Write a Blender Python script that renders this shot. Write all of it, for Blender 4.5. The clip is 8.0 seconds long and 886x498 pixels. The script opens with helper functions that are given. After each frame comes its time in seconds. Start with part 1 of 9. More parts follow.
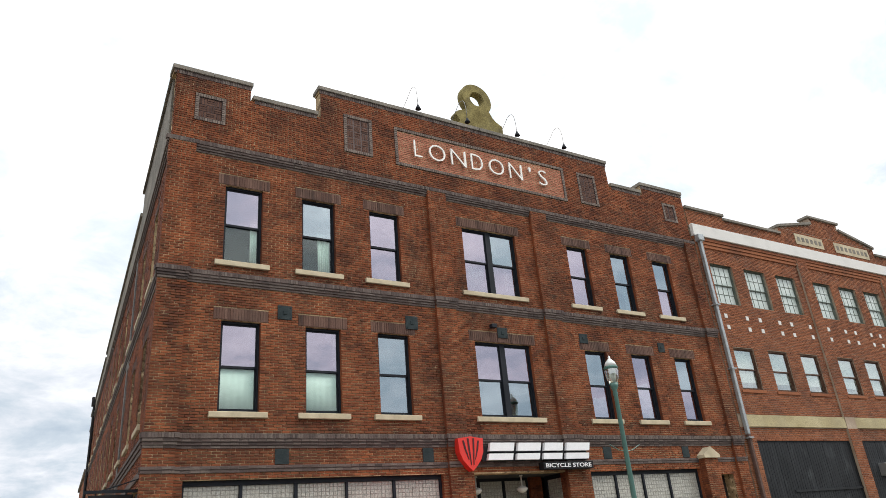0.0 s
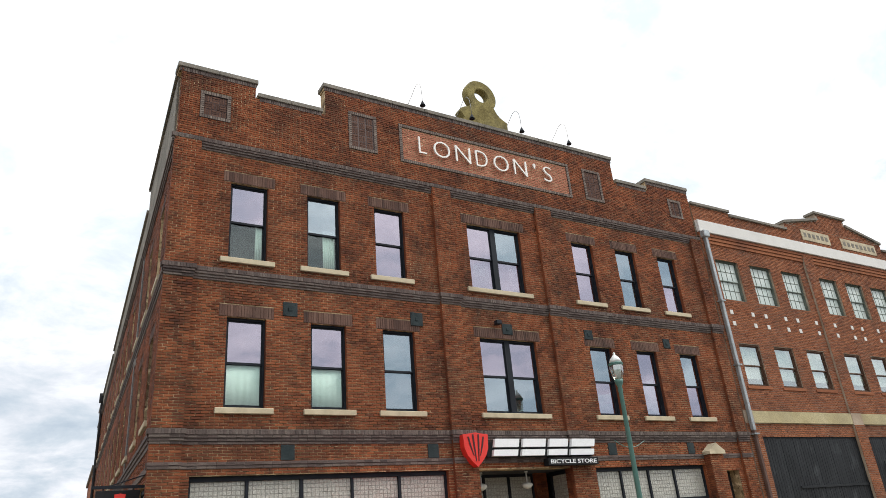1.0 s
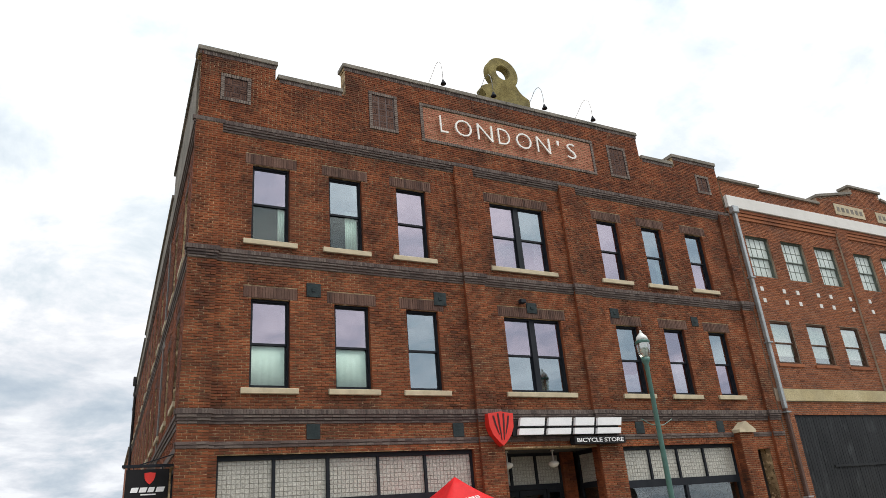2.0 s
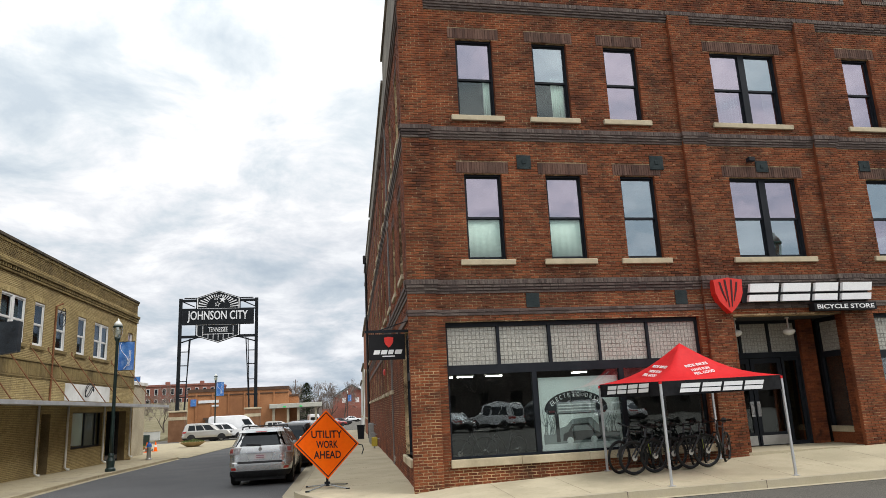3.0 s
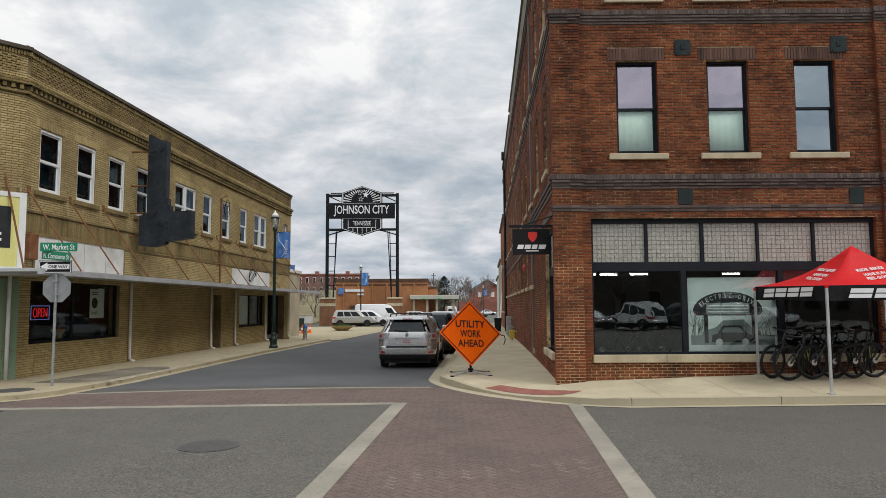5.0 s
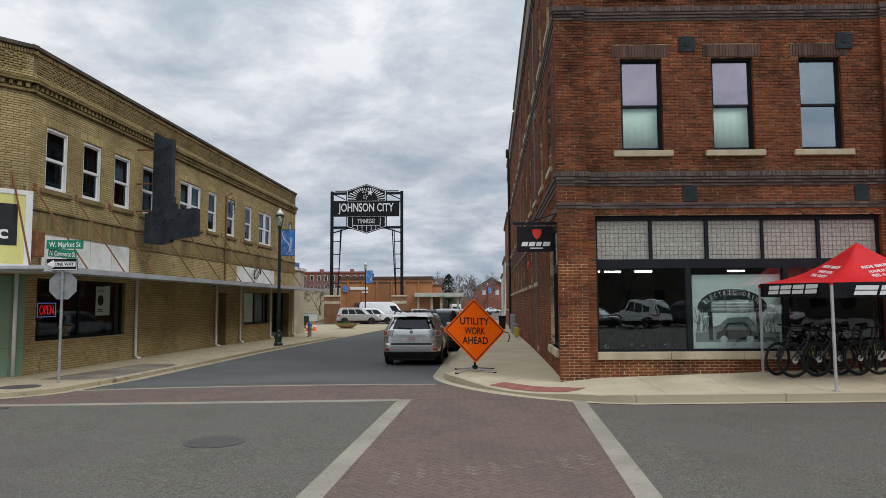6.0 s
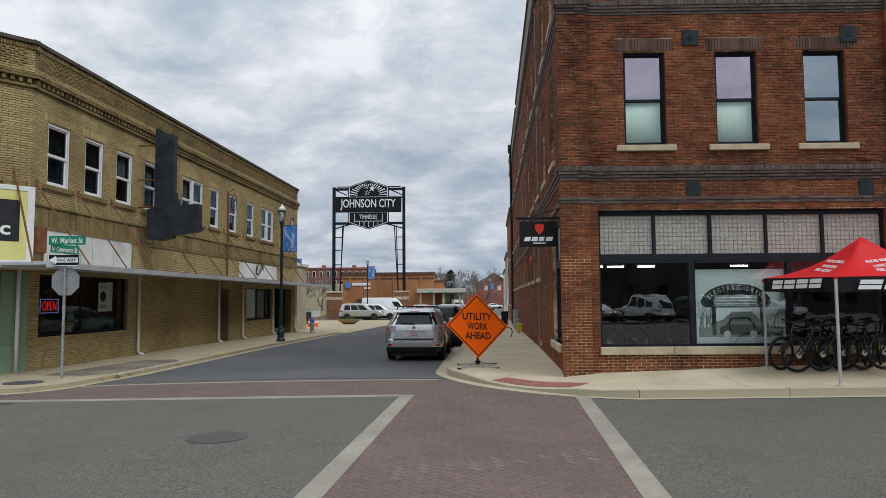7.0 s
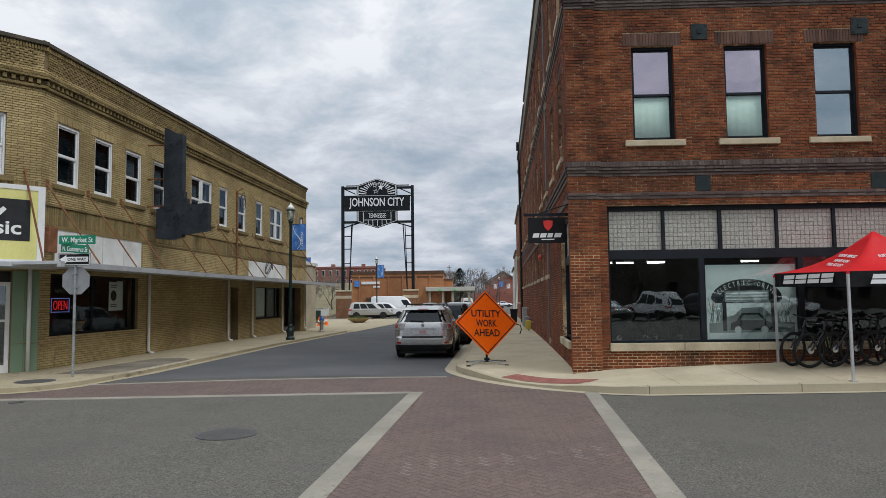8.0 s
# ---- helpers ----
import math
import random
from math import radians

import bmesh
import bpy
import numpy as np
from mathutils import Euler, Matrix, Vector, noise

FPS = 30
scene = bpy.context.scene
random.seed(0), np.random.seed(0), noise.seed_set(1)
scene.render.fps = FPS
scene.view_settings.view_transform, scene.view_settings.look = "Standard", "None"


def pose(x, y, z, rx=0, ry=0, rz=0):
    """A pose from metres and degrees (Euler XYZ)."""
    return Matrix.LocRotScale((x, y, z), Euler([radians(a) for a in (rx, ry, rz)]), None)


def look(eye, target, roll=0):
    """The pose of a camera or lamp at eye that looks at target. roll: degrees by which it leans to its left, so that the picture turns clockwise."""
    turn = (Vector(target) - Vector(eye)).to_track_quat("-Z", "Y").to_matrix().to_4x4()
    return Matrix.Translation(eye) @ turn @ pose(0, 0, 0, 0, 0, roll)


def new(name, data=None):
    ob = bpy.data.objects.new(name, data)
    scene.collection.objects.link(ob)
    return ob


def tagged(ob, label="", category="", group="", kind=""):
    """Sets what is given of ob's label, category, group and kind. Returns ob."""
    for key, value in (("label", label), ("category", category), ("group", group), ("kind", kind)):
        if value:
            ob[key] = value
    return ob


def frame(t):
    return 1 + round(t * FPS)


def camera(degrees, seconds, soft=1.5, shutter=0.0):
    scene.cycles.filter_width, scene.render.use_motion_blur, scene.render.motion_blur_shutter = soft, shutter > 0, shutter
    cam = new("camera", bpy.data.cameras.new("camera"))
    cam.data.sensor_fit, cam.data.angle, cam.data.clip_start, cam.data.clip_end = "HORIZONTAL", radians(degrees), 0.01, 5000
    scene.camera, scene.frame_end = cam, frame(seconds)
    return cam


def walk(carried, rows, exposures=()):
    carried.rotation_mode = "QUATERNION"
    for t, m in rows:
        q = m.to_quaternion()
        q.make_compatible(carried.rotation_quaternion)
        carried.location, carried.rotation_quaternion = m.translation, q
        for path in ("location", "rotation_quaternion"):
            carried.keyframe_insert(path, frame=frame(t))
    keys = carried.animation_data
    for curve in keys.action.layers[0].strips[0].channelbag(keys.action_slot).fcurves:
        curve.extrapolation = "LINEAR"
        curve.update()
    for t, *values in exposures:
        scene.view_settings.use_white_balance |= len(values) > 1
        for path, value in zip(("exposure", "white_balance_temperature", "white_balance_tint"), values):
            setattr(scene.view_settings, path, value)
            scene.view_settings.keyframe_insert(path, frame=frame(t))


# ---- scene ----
cam = camera(65.1, 8.0, soft=0.45)
PATH = [
    (0, (-2.387, -16.481, 1.907), (-1.408, -14.928, 2.7), -5.1),
    (0.5, (-2.391, -16.518, 1.902), (-1.416, -14.962, 2.695), -5.2),
    (1, (-2.377, -16.52, 1.897), (-1.411, -14.955, 2.682), -5.0),
    (1.2, (-2.36, -16.509, 1.894), (-1.395, -14.942, 2.677), -5.1),
    (2.3, (-2.182, -16.381, 1.827), (-1.376, -14.683, 2.513), -4.6),
    (2.5, (-2.181, -16.323, 1.822), (-1.526, -14.537, 2.438), -4.0),
    (3, (-2.3, -16.162, 1.789), (-1.928, -14.248, 2.232), -2.8),
    (3.5, (-2.423, -16.026, 1.751), (-2.246, -14.058, 2.061), -1.5),
    (4, (-2.48, -15.949, 1.731), (-2.428, -13.962, 1.953), -0.8),
    (4.5, (-2.504, -15.995, 1.74), (-2.501, -14.003, 1.917), -0.4),
    (6, (-2.5, -16.062, 1.719), (-2.529, -14.068, 1.876), -0.3),
    (6.5, (-2.513, -16.038, 1.714), (-2.544, -14.044, 1.868), -0.1),
    (7, (-2.511, -16.025, 1.707), (-2.546, -14.03, 1.852), -0.4),
    (7.5, (-2.504, -16.018, 1.699), (-2.545, -14.023, 1.846), -0.4),
    (8, (-2.495, -15.991, 1.672), (-2.556, -13.997, 1.813), -0.7),
]
EXPOSURES = [(0.0, 0.45, 6500, 10), (1.2, 0.45, 6500, 10), (2.5, 0.27, 6550, 10), (3.0, 0.28, 6550, 10), (3.5, 0.0, 6600, 10), (4.0, 0.13, 6600, 10), (4.5, 0.04, 6600, 10), (6.0, -0.18, 6250, 10), (8.0, -0.18, 6150, 10)]
walk(cam, [(t, look(eye, target, roll)) for t, eye, target, roll in PATH], EXPOSURES)

# ---- sky and sun: a bright overcast afternoon ----
SUN_ELEVATION, SUN_AZIMUTH = 50.0, 128.0          # azimuth clockwise from +y
world = bpy.data.worlds.new("sky")
scene.world = world
world.use_nodes = True


def build_sky():
    nt = world.node_tree
    nt.nodes.clear()
    out = nt.nodes.new("ShaderNodeOutputWorld")
    bg = nt.nodes.new("ShaderNodeBackground")
    sky = nt.nodes.new("ShaderNodeTexSky")
    sky.sky_type = 'NISHITA'
    sky.sun_disc = False
    sky.sun_elevation = radians(SUN_ELEVATION)
    sky.sun_rotation = radians(SUN_AZIMUTH)
    coord = nt.nodes.new("ShaderNodeTexCoord")
    sep = nt.nodes.new("ShaderNodeSeparateXYZ")
    nt.links.new(coord.outputs["Generated"], sep.inputs[0])
    # a cloud deck: directions are laid on a high flat layer
    height = nt.nodes.new("ShaderNodeMath")
    height.operation = 'MAXIMUM'
    height.inputs[1].default_value = 0.0
    nt.links.new(sep.outputs["Z"], height.inputs[0])
    lift = nt.nodes.new("ShaderNodeMath")
    lift.operation = 'ADD'
    lift.inputs[1].default_value = 0.26
    nt.links.new(height.outputs[0], lift.inputs[0])
    flat = nt.nodes.new("ShaderNodeCombineXYZ")
    for i, axis in enumerate("XY"):
        div = nt.nodes.new("ShaderNodeMath")
        div.operation = 'DIVIDE'
        nt.links.new(sep.outputs[axis], div.inputs[0])
        nt.links.new(lift.outputs[0], div.inputs[1])
        nt.links.new(div.outputs[0], flat.inputs[i])

    def noise_tex(scale, detail, rough, off):
        mp = nt.nodes.new("ShaderNodeMapping")
        mp.inputs["Location"].default_value = off
        nt.links.new(flat.outputs[0], mp.inputs["Vector"])
        n = nt.nodes.new("ShaderNodeTexNoise")
        n.inputs["Scale"].default_value = scale
        n.inputs["Detail"].default_value = detail
        n.inputs["Roughness"].default_value = rough
        n.inputs["Distortion"].default_value = 0.25
        nt.links.new(mp.outputs[0], n.inputs["Vector"])
        return n

    def ramp(stops):
        r = nt.nodes.new("ShaderNodeValToRGB")
        r.color_ramp.elements[0].position, r.color_ramp.elements[0].color = stops[0][0], (*stops[0][1], 1)
        r.color_ramp.elements[1].position, r.color_ramp.elements[1].color = stops[-1][0], (*stops[-1][1], 1)
        for p, c in stops[1:-1]:
            e = r.color_ramp.elements.new(p)
            e.color = (*c, 1)
        return r

    big = noise_tex(3.3, 10.0, 0.60, (3.1, 0.7, 0.0))
    shade = ramp([(0.33, (7.0, 7.9, 8.7)), (0.43, (8.7, 9.4, 9.9)), (0.52, (11.0, 11.1, 11.3)), (0.62, (13.6, 13.5, 13.3))])
    nt.links.new(big.outputs["Fac"], shade.inputs[0])
    gaps = noise_tex(0.8, 5.0, 0.5, (8.3, 2.2, 0.0))
    cover = ramp([(0.30, (0.80, 0.80, 0.80)), (0.46, (1, 1, 1))])
    nt.links.new(gaps.outputs["Fac"], cover.inputs[0])
    mix = nt.nodes.new("ShaderNodeMixRGB")
    nt.links.new(cover.outputs[0], mix.inputs[0])
    nt.links.new(sky.outputs[0], mix.inputs[1])
    nt.links.new(shade.outputs[0], mix.inputs[2])
    # an overcast sky is brightest overhead and dims to the horizon
    dim = ramp([(0.0, (0.62, 0.65, 0.70)), (0.22, (0.74, 0.76, 0.79)), (0.5, (1.0, 1.0, 1.0)), (1.0, (1.5, 1.5, 1.5))])
    nt.links.new(height.outputs[0], dim.inputs[0])
    grade = nt.nodes.new("ShaderNodeMixRGB")
    grade.blend_type = 'MULTIPLY'
    grade.inputs[0].default_value = 1.0
    nt.links.new(mix.outputs[0], grade.inputs[1])
    nt.links.new(dim.outputs[0], grade.inputs[2])
    nt.links.new(grade.outputs[0], bg.inputs["Color"])
    bg.inputs["Strength"].default_value = 0.085
    nt.links.new(bg.outputs[0], out.inputs["Surface"])


build_sky()
sun_data = bpy.data.lights.new("sun", 'SUN')
sun_data.energy, sun_data.angle, sun_data.color = 1.5, radians(22), (1.0, 0.975, 0.93)
sun = new("sun", sun_data)
_az, _el = radians(SUN_AZIMUTH), radians(SUN_ELEVATION)
sun.matrix_world = look((0, 0, 60), (-math.sin(_az) * math.cos(_el) * 10, -math.cos(_az) * math.cos(_el) * 10, 60 - math.sin(_el) * 10))

# ---- materials ----
def mat(name, c1, c2, scale=2.0, fine=45.0, rough=0.75, metal=0.0, bump=0.25, dist=0.004, pieces=(), spread=0.25, stain=None, stain_scale=0.5, coat=0.0, stretch=(1, 1, 1), grit=None, fleck=None):
    """A surface with large patches (c1 to c2), fine grain, relief and, with pieces, a colour of its own for each piece."""
    m = bpy.data.materials.new(name)
    m.use_nodes = True
    nt = m.node_tree
    b = nt.nodes["Principled BSDF"]
    b.inputs["Roughness"].default_value = rough
    b.inputs["Metallic"].default_value = metal
    b.inputs["Coat Weight"].default_value = coat
    b.inputs["Specular IOR Level"].default_value = 0.5 if rough < 0.6 else 0.18
    coord = nt.nodes.new("ShaderNodeTexCoord")
    mp = nt.nodes.new("ShaderNodeMapping")
    mp.inputs["Scale"].default_value = stretch
    place = nt.nodes.new("ShaderNodeNewGeometry")
    nt.links.new(place.outputs["Position"] if pieces else coord.outputs["Object"], mp.inputs[0])

    def noise_tex(s, detail=5.0):
        n = nt.nodes.new("ShaderNodeTexNoise")
        n.inputs["Scale"].default_value = s
        n.inputs["Detail"].default_value = detail
        n.inputs["Roughness"].default_value = 0.6
        nt.links.new(mp.outputs[0], n.inputs["Vector"])
        return n

    def mixer(kind, fac, a, c):
        x = nt.nodes.new("ShaderNodeMixRGB")
        x.blend_type = kind
        for i, v in enumerate((fac, a, c)):
            if isinstance(v, (int, float)):
                x.inputs[i].default_value = v
            elif isinstance(v, tuple):
                x.inputs[i].default_value = (*v, 1)
            else:
                nt.links.new(v, x.inputs[i])
        return x.outputs[0]

    def curve(source, stops):
        r = nt.nodes.new("ShaderNodeValToRGB")
        e = r.color_ramp.elements
        e[0].position, e[0].color = stops[0][0], (*stops[0][1], 1)
        e[1].position, e[1].color = stops[-1][0], (*stops[-1][1], 1)
        for p, c in stops[1:-1]:
            e.new(p).color = (*c, 1)
        nt.links.new(source, r.inputs[0])
        return r.outputs[0]

    patch = noise_tex(scale)
    grain = noise_tex(fine, 3.0)
    col = curve(patch.outputs["Fac"], [(0.34, c1), (0.66, c2)])
    if pieces:
        geo = nt.nodes.new("ShaderNodeNewGeometry")
        info = nt.nodes.new("ShaderNodeObjectInfo")
        add = nt.nodes.new("ShaderNodeMath")
        add.operation = 'ADD'
        nt.links.new(geo.outputs["Random Per Island"], add.inputs[0])
        nt.links.new(info.outputs["Random"], add.inputs[1])
        fr = nt.nodes.new("ShaderNodeMath")
        fr.operation = 'FRACT'
        nt.links.new(add.outputs[0], fr.inputs[0])
        n = len(pieces) - 1
        own = curve(fr.outputs[0], [(i / n, c) for i, c in enumerate(pieces)])
        col = mixer('MIX', spread, own, col)
    lo_, hi_ = grit or ((0.72, 1.22) if bump > 0.12 else (0.95, 1.04))
    g = curve(grain.outputs["Fac"], [(0.34, (lo_, lo_, lo_)), (0.66, (hi_, hi_, hi_))])
    col = mixer('MULTIPLY', 1.0, col, g)
    if fleck:
        for tone, size, lo2, hi2 in fleck:
            k = noise_tex(size, 2.0)
            col = mixer('MIX', curve(k.outputs["Fac"], [(lo2, (0, 0, 0)), (hi2, (0.85, 0.85, 0.85))]), col, tone)
    if stain:
        s = noise_tex(stain_scale, 7.0)
        f = curve(s.outputs["Fac"], [(0.48, (0, 0, 0)), (0.72, (0.75, 0.75, 0.75))])
        col = mixer('MIX', f, col, stain)
    nt.links.new(col, b.inputs["Base Color"])
    if bump:
        bp = nt.nodes.new("ShaderNodeBump")
        bp.inputs["Strength"].default_value = bump
        bp.inputs["Distance"].default_value = dist
        nt.links.new(grain.outputs["Fac"], bp.inputs["Height"])
        nt.links.new(bp.outputs[0], b.inputs["Normal"])
    return m


def glass_mat(name, tint, gloss, share, rough=0.0, grazing=4.0):
    """Window glass: part clear, part mirror."""
    m = bpy.data.materials.new(name)
    m.use_nodes = True
    nt = m.node_tree
    nt.nodes.clear()
    out = nt.nodes.new("ShaderNodeOutputMaterial")
    mix = nt.nodes.new("ShaderNodeMixShader")
    clear = nt.nodes.new("ShaderNodeBsdfTransparent")
    clear.inputs[0].default_value = (*tint, 1)
    mirror = nt.nodes.new("ShaderNodeBsdfGlossy")
    mirror.inputs["Color"].default_value = (*gloss, 1)
    mirror.inputs["Roughness"].default_value = rough
    # panes are never quite flat
    coord = nt.nodes.new("ShaderNodeTexCoord")
    n = nt.nodes.new("ShaderNodeTexNoise")
    n.inputs["Scale"].default_value = 1.3
    nt.links.new(coord.outputs["Object"], n.inputs["Vector"])
    bp = nt.nodes.new("ShaderNodeBump")
    bp.inputs["Strength"].default_value = 0.12
    bp.inputs["Distance"].default_value = 0.02
    nt.links.new(n.outputs["Fac"], bp.inputs["Height"])
    nt.links.new(bp.outputs[0], mirror.inputs["Normal"])
    # more mirror towards a grazing view
    facing = nt.nodes.new("ShaderNodeLayerWeight")
    facing.inputs["Blend"].default_value = 0.5
    power = nt.nodes.new("ShaderNodeMath")
    power.operation = 'POWER'
    power.inputs[1].default_value = grazing
    nt.links.new(facing.outputs["Facing"], power.inputs[0])
    add = nt.nodes.new("ShaderNodeMath")
    add.operation = 'ADD'
    add.use_clamp = True
    add.inputs[1].default_value = share
    nt.links.new(power.outputs[0], add.inputs[0])
    nt.links.new(add.outputs[0], mix.inputs[0])
    nt.links.new(clear.outputs[0], mix.inputs[1])
    nt.links.new(mirror.outputs[0], mix.inputs[2])
    nt.links.new(mix.outputs[0], out.inputs[0])
    return m


def glow_mat(name, colour, strength):
    m = bpy.data.materials.new(name)
    m.use_nodes = True
    b = m.node_tree.nodes["Principled BSDF"]
    b.inputs["Base Color"].default_value = (*colour, 1)
    b.inputs["Emission Color"].default_value = (*colour, 1)
    b.inputs["Emission Strength"].default_value = strength
    return m


RED = [(0.050, 0.024, 0.017), (0.155, 0.046, 0.022), (0.235, 0.070, 0.030), (0.28, 0.087, 0.035), (0.35, 0.120, 0.050), (0.195, 0.057, 0.026), (0.082, 0.031, 0.018)]
M_BRICK = mat("red_brick", (0.090, 0.028, 0.016), (0.31, 0.088, 0.034), 0.9, 60, 0.85, bump=0.4, dist=0.004, pieces=RED, spread=0.52, stain=(0.036, 0.022, 0.017), stain_scale=0.6, fleck=[((0.050, 0.024, 0.016), 3.2, 0.56, 0.76), ((0.040, 0.020, 0.014), 14, 0.62, 0.76), ((0.44, 0.29, 0.17), 30, 0.70, 0.82)])
M_MORTAR = mat("mortar", (0.10, 0.060, 0.036), (0.70, 0.52, 0.30), 0.9, 50, 0.95, bump=0.3, fleck=[((0.80, 0.62, 0.38), 6, 0.56, 0.68), ((0.07, 0.045, 0.03), 9, 0.56, 0.68)])
M_SIGNBRICK = mat("orange_brick", (0.33, 0.12, 0.075), (0.45, 0.19, 0.12), 1.2, 60, 0.85, pieces=[(0.30, 0.10, 0.06), (0.46, 0.19, 0.12), (0.40, 0.14, 0.085)], spread=0.4)
M_DARKBRICK = mat("burnt_brick", (0.06, 0.042, 0.042), (0.125, 0.085, 0.078), 1.5, 55, 0.8, pieces=[(0.045, 0.033, 0.034), (0.11, 0.075, 0.07), (0.16, 0.12, 0.11), (0.07, 0.05, 0.05)], spread=0.35)
M_BANDBRICK = mat("band_brick", (0.07, 0.052, 0.048), (0.13, 0.10, 0.09), 1.5, 55, 0.8, pieces=[(0.05, 0.04, 0.038), (0.12, 0.085, 0.075), (0.20, 0.165, 0.14), (0.08, 0.058, 0.055)], spread=0.35)
M_PALEBAND = mat("mottled_border_brick", (0.12, 0.095, 0.08), (0.22, 0.18, 0.15), 1.5, 55, 0.85, pieces=[(0.10, 0.075, 0.065), (0.20, 0.155, 0.13), (0.27, 0.22, 0.185), (0.15, 0.11, 0.095)], spread=0.35)
M_WEAVE = mat("dark_weave_brick", (0.060, 0.032, 0.025), (0.12, 0.060, 0.042), 1.5, 55, 0.85, pieces=[(0.05, 0.028, 0.022), (0.12, 0.058, 0.04), (0.16, 0.085, 0.06), (0.085, 0.045, 0.034)], spread=0.4)
M_LINTEL = mat("lintel_brick", (0.075, 0.042, 0.034), (0.15, 0.080, 0.060), 1.5, 55, 0.85, pieces=[(0.055, 0.034, 0.029), (0.13, 0.070, 0.052), (0.20, 0.12, 0.09), (0.09, 0.050, 0.040)], spread=0.35, stain=(0.05, 0.036, 0.03), stain_scale=1.2)
M_STONE = mat("limestone", (0.46, 0.39, 0.265), (0.58, 0.50, 0.355), 2.0, 30, 0.85, bump=0.12, stain=(0.27, 0.225, 0.16), stain_scale=1.3)
M_COPING = mat("coping_stone", (0.17, 0.155, 0.13), (0.28, 0.25, 0.21), 1.5, 30, 0.9, stain=(0.08, 0.075, 0.065))
M_BLACK = mat("black_frame_paint", (0.010, 0.013, 0.018), (0.018, 0.021, 0.027), 2, 60, 0.62, bump=0.05)
M_CONCRETE = mat("concrete_walk", (0.46, 0.405, 0.280), (0.56, 0.495, 0.355), 0.5, 30, 0.9, bump=0.12, stain=(0.36, 0.315, 0.22), stain_scale=0.7, fleck=[((0.37, 0.32, 0.22), 4, 0.60, 0.80)])
M_KERB = mat("kerb_concrete", (0.40, 0.355, 0.25), (0.50, 0.445, 0.33), 0.8, 35, 0.9, bump=0.12, stain=(0.33, 0.29, 0.22), stain_scale=0.8)
M_OLDWALK = mat("older_concrete", (0.36, 0.31, 0.205), (0.47, 0.41, 0.285), 0.6, 30, 0.9, bump=0.12, stain=(0.20, 0.17, 0.12), stain_scale=0.6, fleck=[((0.20, 0.175, 0.125), 5, 0.58, 0.74), ((0.56, 0.50, 0.38), 20, 0.66, 0.78)])
M_STRIP = mat("concrete_strip", (0.265, 0.248, 0.205), (0.34, 0.315, 0.26), 0.8, 35, 0.9, bump=0.12, stain=(0.23, 0.215, 0.185), stain_scale=1.1, fleck=[((0.20, 0.185, 0.155), 9, 0.60, 0.75), ((0.42, 0.40, 0.34), 24, 0.64, 0.76)])
M_ASPHALT = mat("asphalt", (0.106, 0.101, 0.088), (0.146, 0.138, 0.121), 0.35, 58, 0.9, bump=0.6, dist=0.008, stain=(0.088, 0.083, 0.075), stain_scale=0.35, grit=(0.5, 1.5), fleck=[((0.25, 0.235, 0.20), 32, 0.60, 0.72), ((0.045, 0.043, 0.04), 24, 0.62, 0.74), ((0.165, 0.155, 0.135), 6, 0.60, 0.80)])
M_ASPHALT2 = mat("newer_asphalt", (0.094, 0.096, 0.100), (0.124, 0.125, 0.128), 0.25, 36, 0.9, bump=0.5, dist=0.006, stain=(0.082, 0.083, 0.087), stain_scale=0.4, grit=(0.6, 1.38), fleck=[((0.17, 0.17, 0.17), 1.6, 0.66, 0.80), ((0.20, 0.20, 0.195), 22, 0.68, 0.80)])
M_PAVER = mat("clay_paver", (0.142, 0.107, 0.095), (0.184, 0.136, 0.119), 0.6, 60, 0.85, bump=0.3, pieces=[(0.132, 0.098, 0.088), (0.184, 0.133, 0.116), (0.162, 0.121, 0.107), (0.195, 0.141, 0.122)], spread=0.5, stain=(0.105, 0.088, 0.082), stain_scale=0.5, fleck=[((0.27, 0.23, 0.21), 26, 0.66, 0.80), ((0.085, 0.062, 0.058), 9, 0.63, 0.80)])
M_JOINT = mat("paver_joint", (0.110, 0.086, 0.076), (0.145, 0.112, 0.097), 1, 60, 0.95)
M_TAN = mat("tan_brick", (0.35, 0.265, 0.115), (0.50, 0.40, 0.195), 0.6, 50, 0.85, pieces=[(0.30, 0.225, 0.095), (0.50, 0.39, 0.195), (0.42, 0.325, 0.15), (0.55, 0.44, 0.225), (0.36, 0.275, 0.12)], spread=0.45, stain=(0.19, 0.14, 0.065), stain_scale=0.45, fleck=[((0.15, 0.115, 0.06), 2.4, 0.60, 0.80), ((0.13, 0.10, 0.055), 12, 0.64, 0.78)])
M_TANMORTAR = mat("tan_mortar", (0.15, 0.11, 0.058), (0.27, 0.20, 0.11), 0.8, 50, 0.95)
M_BLIND = mat("white_fabric", (0.72, 0.74, 0.70), (0.82, 0.83, 0.80), 2, 40, 0.9, bump=0.1)
M_DARKROOM = mat("room_paint", (0.16, 0.15, 0.14), (0.22, 0.21, 0.20), 1, 20, 0.9)
M_GLASS = glass_mat("window_glass", (0.50, 0.60, 0.57), (0.72, 0.65, 0.77), 0.52)
M_GLASSB = glass_mat("window_glass_cool", (0.55, 0.66, 0.63), (0.60, 0.68, 0.75), 0.52)
M_GLASSC = glass_mat("window_glass_clear", (0.88, 0.95, 0.92), (0.85, 0.9, 0.92), 0.07)
M_GLASS2 = glass_mat("shop_glass", (0.90, 0.94, 0.93), (0.9, 0.95, 0.97), 0.10)
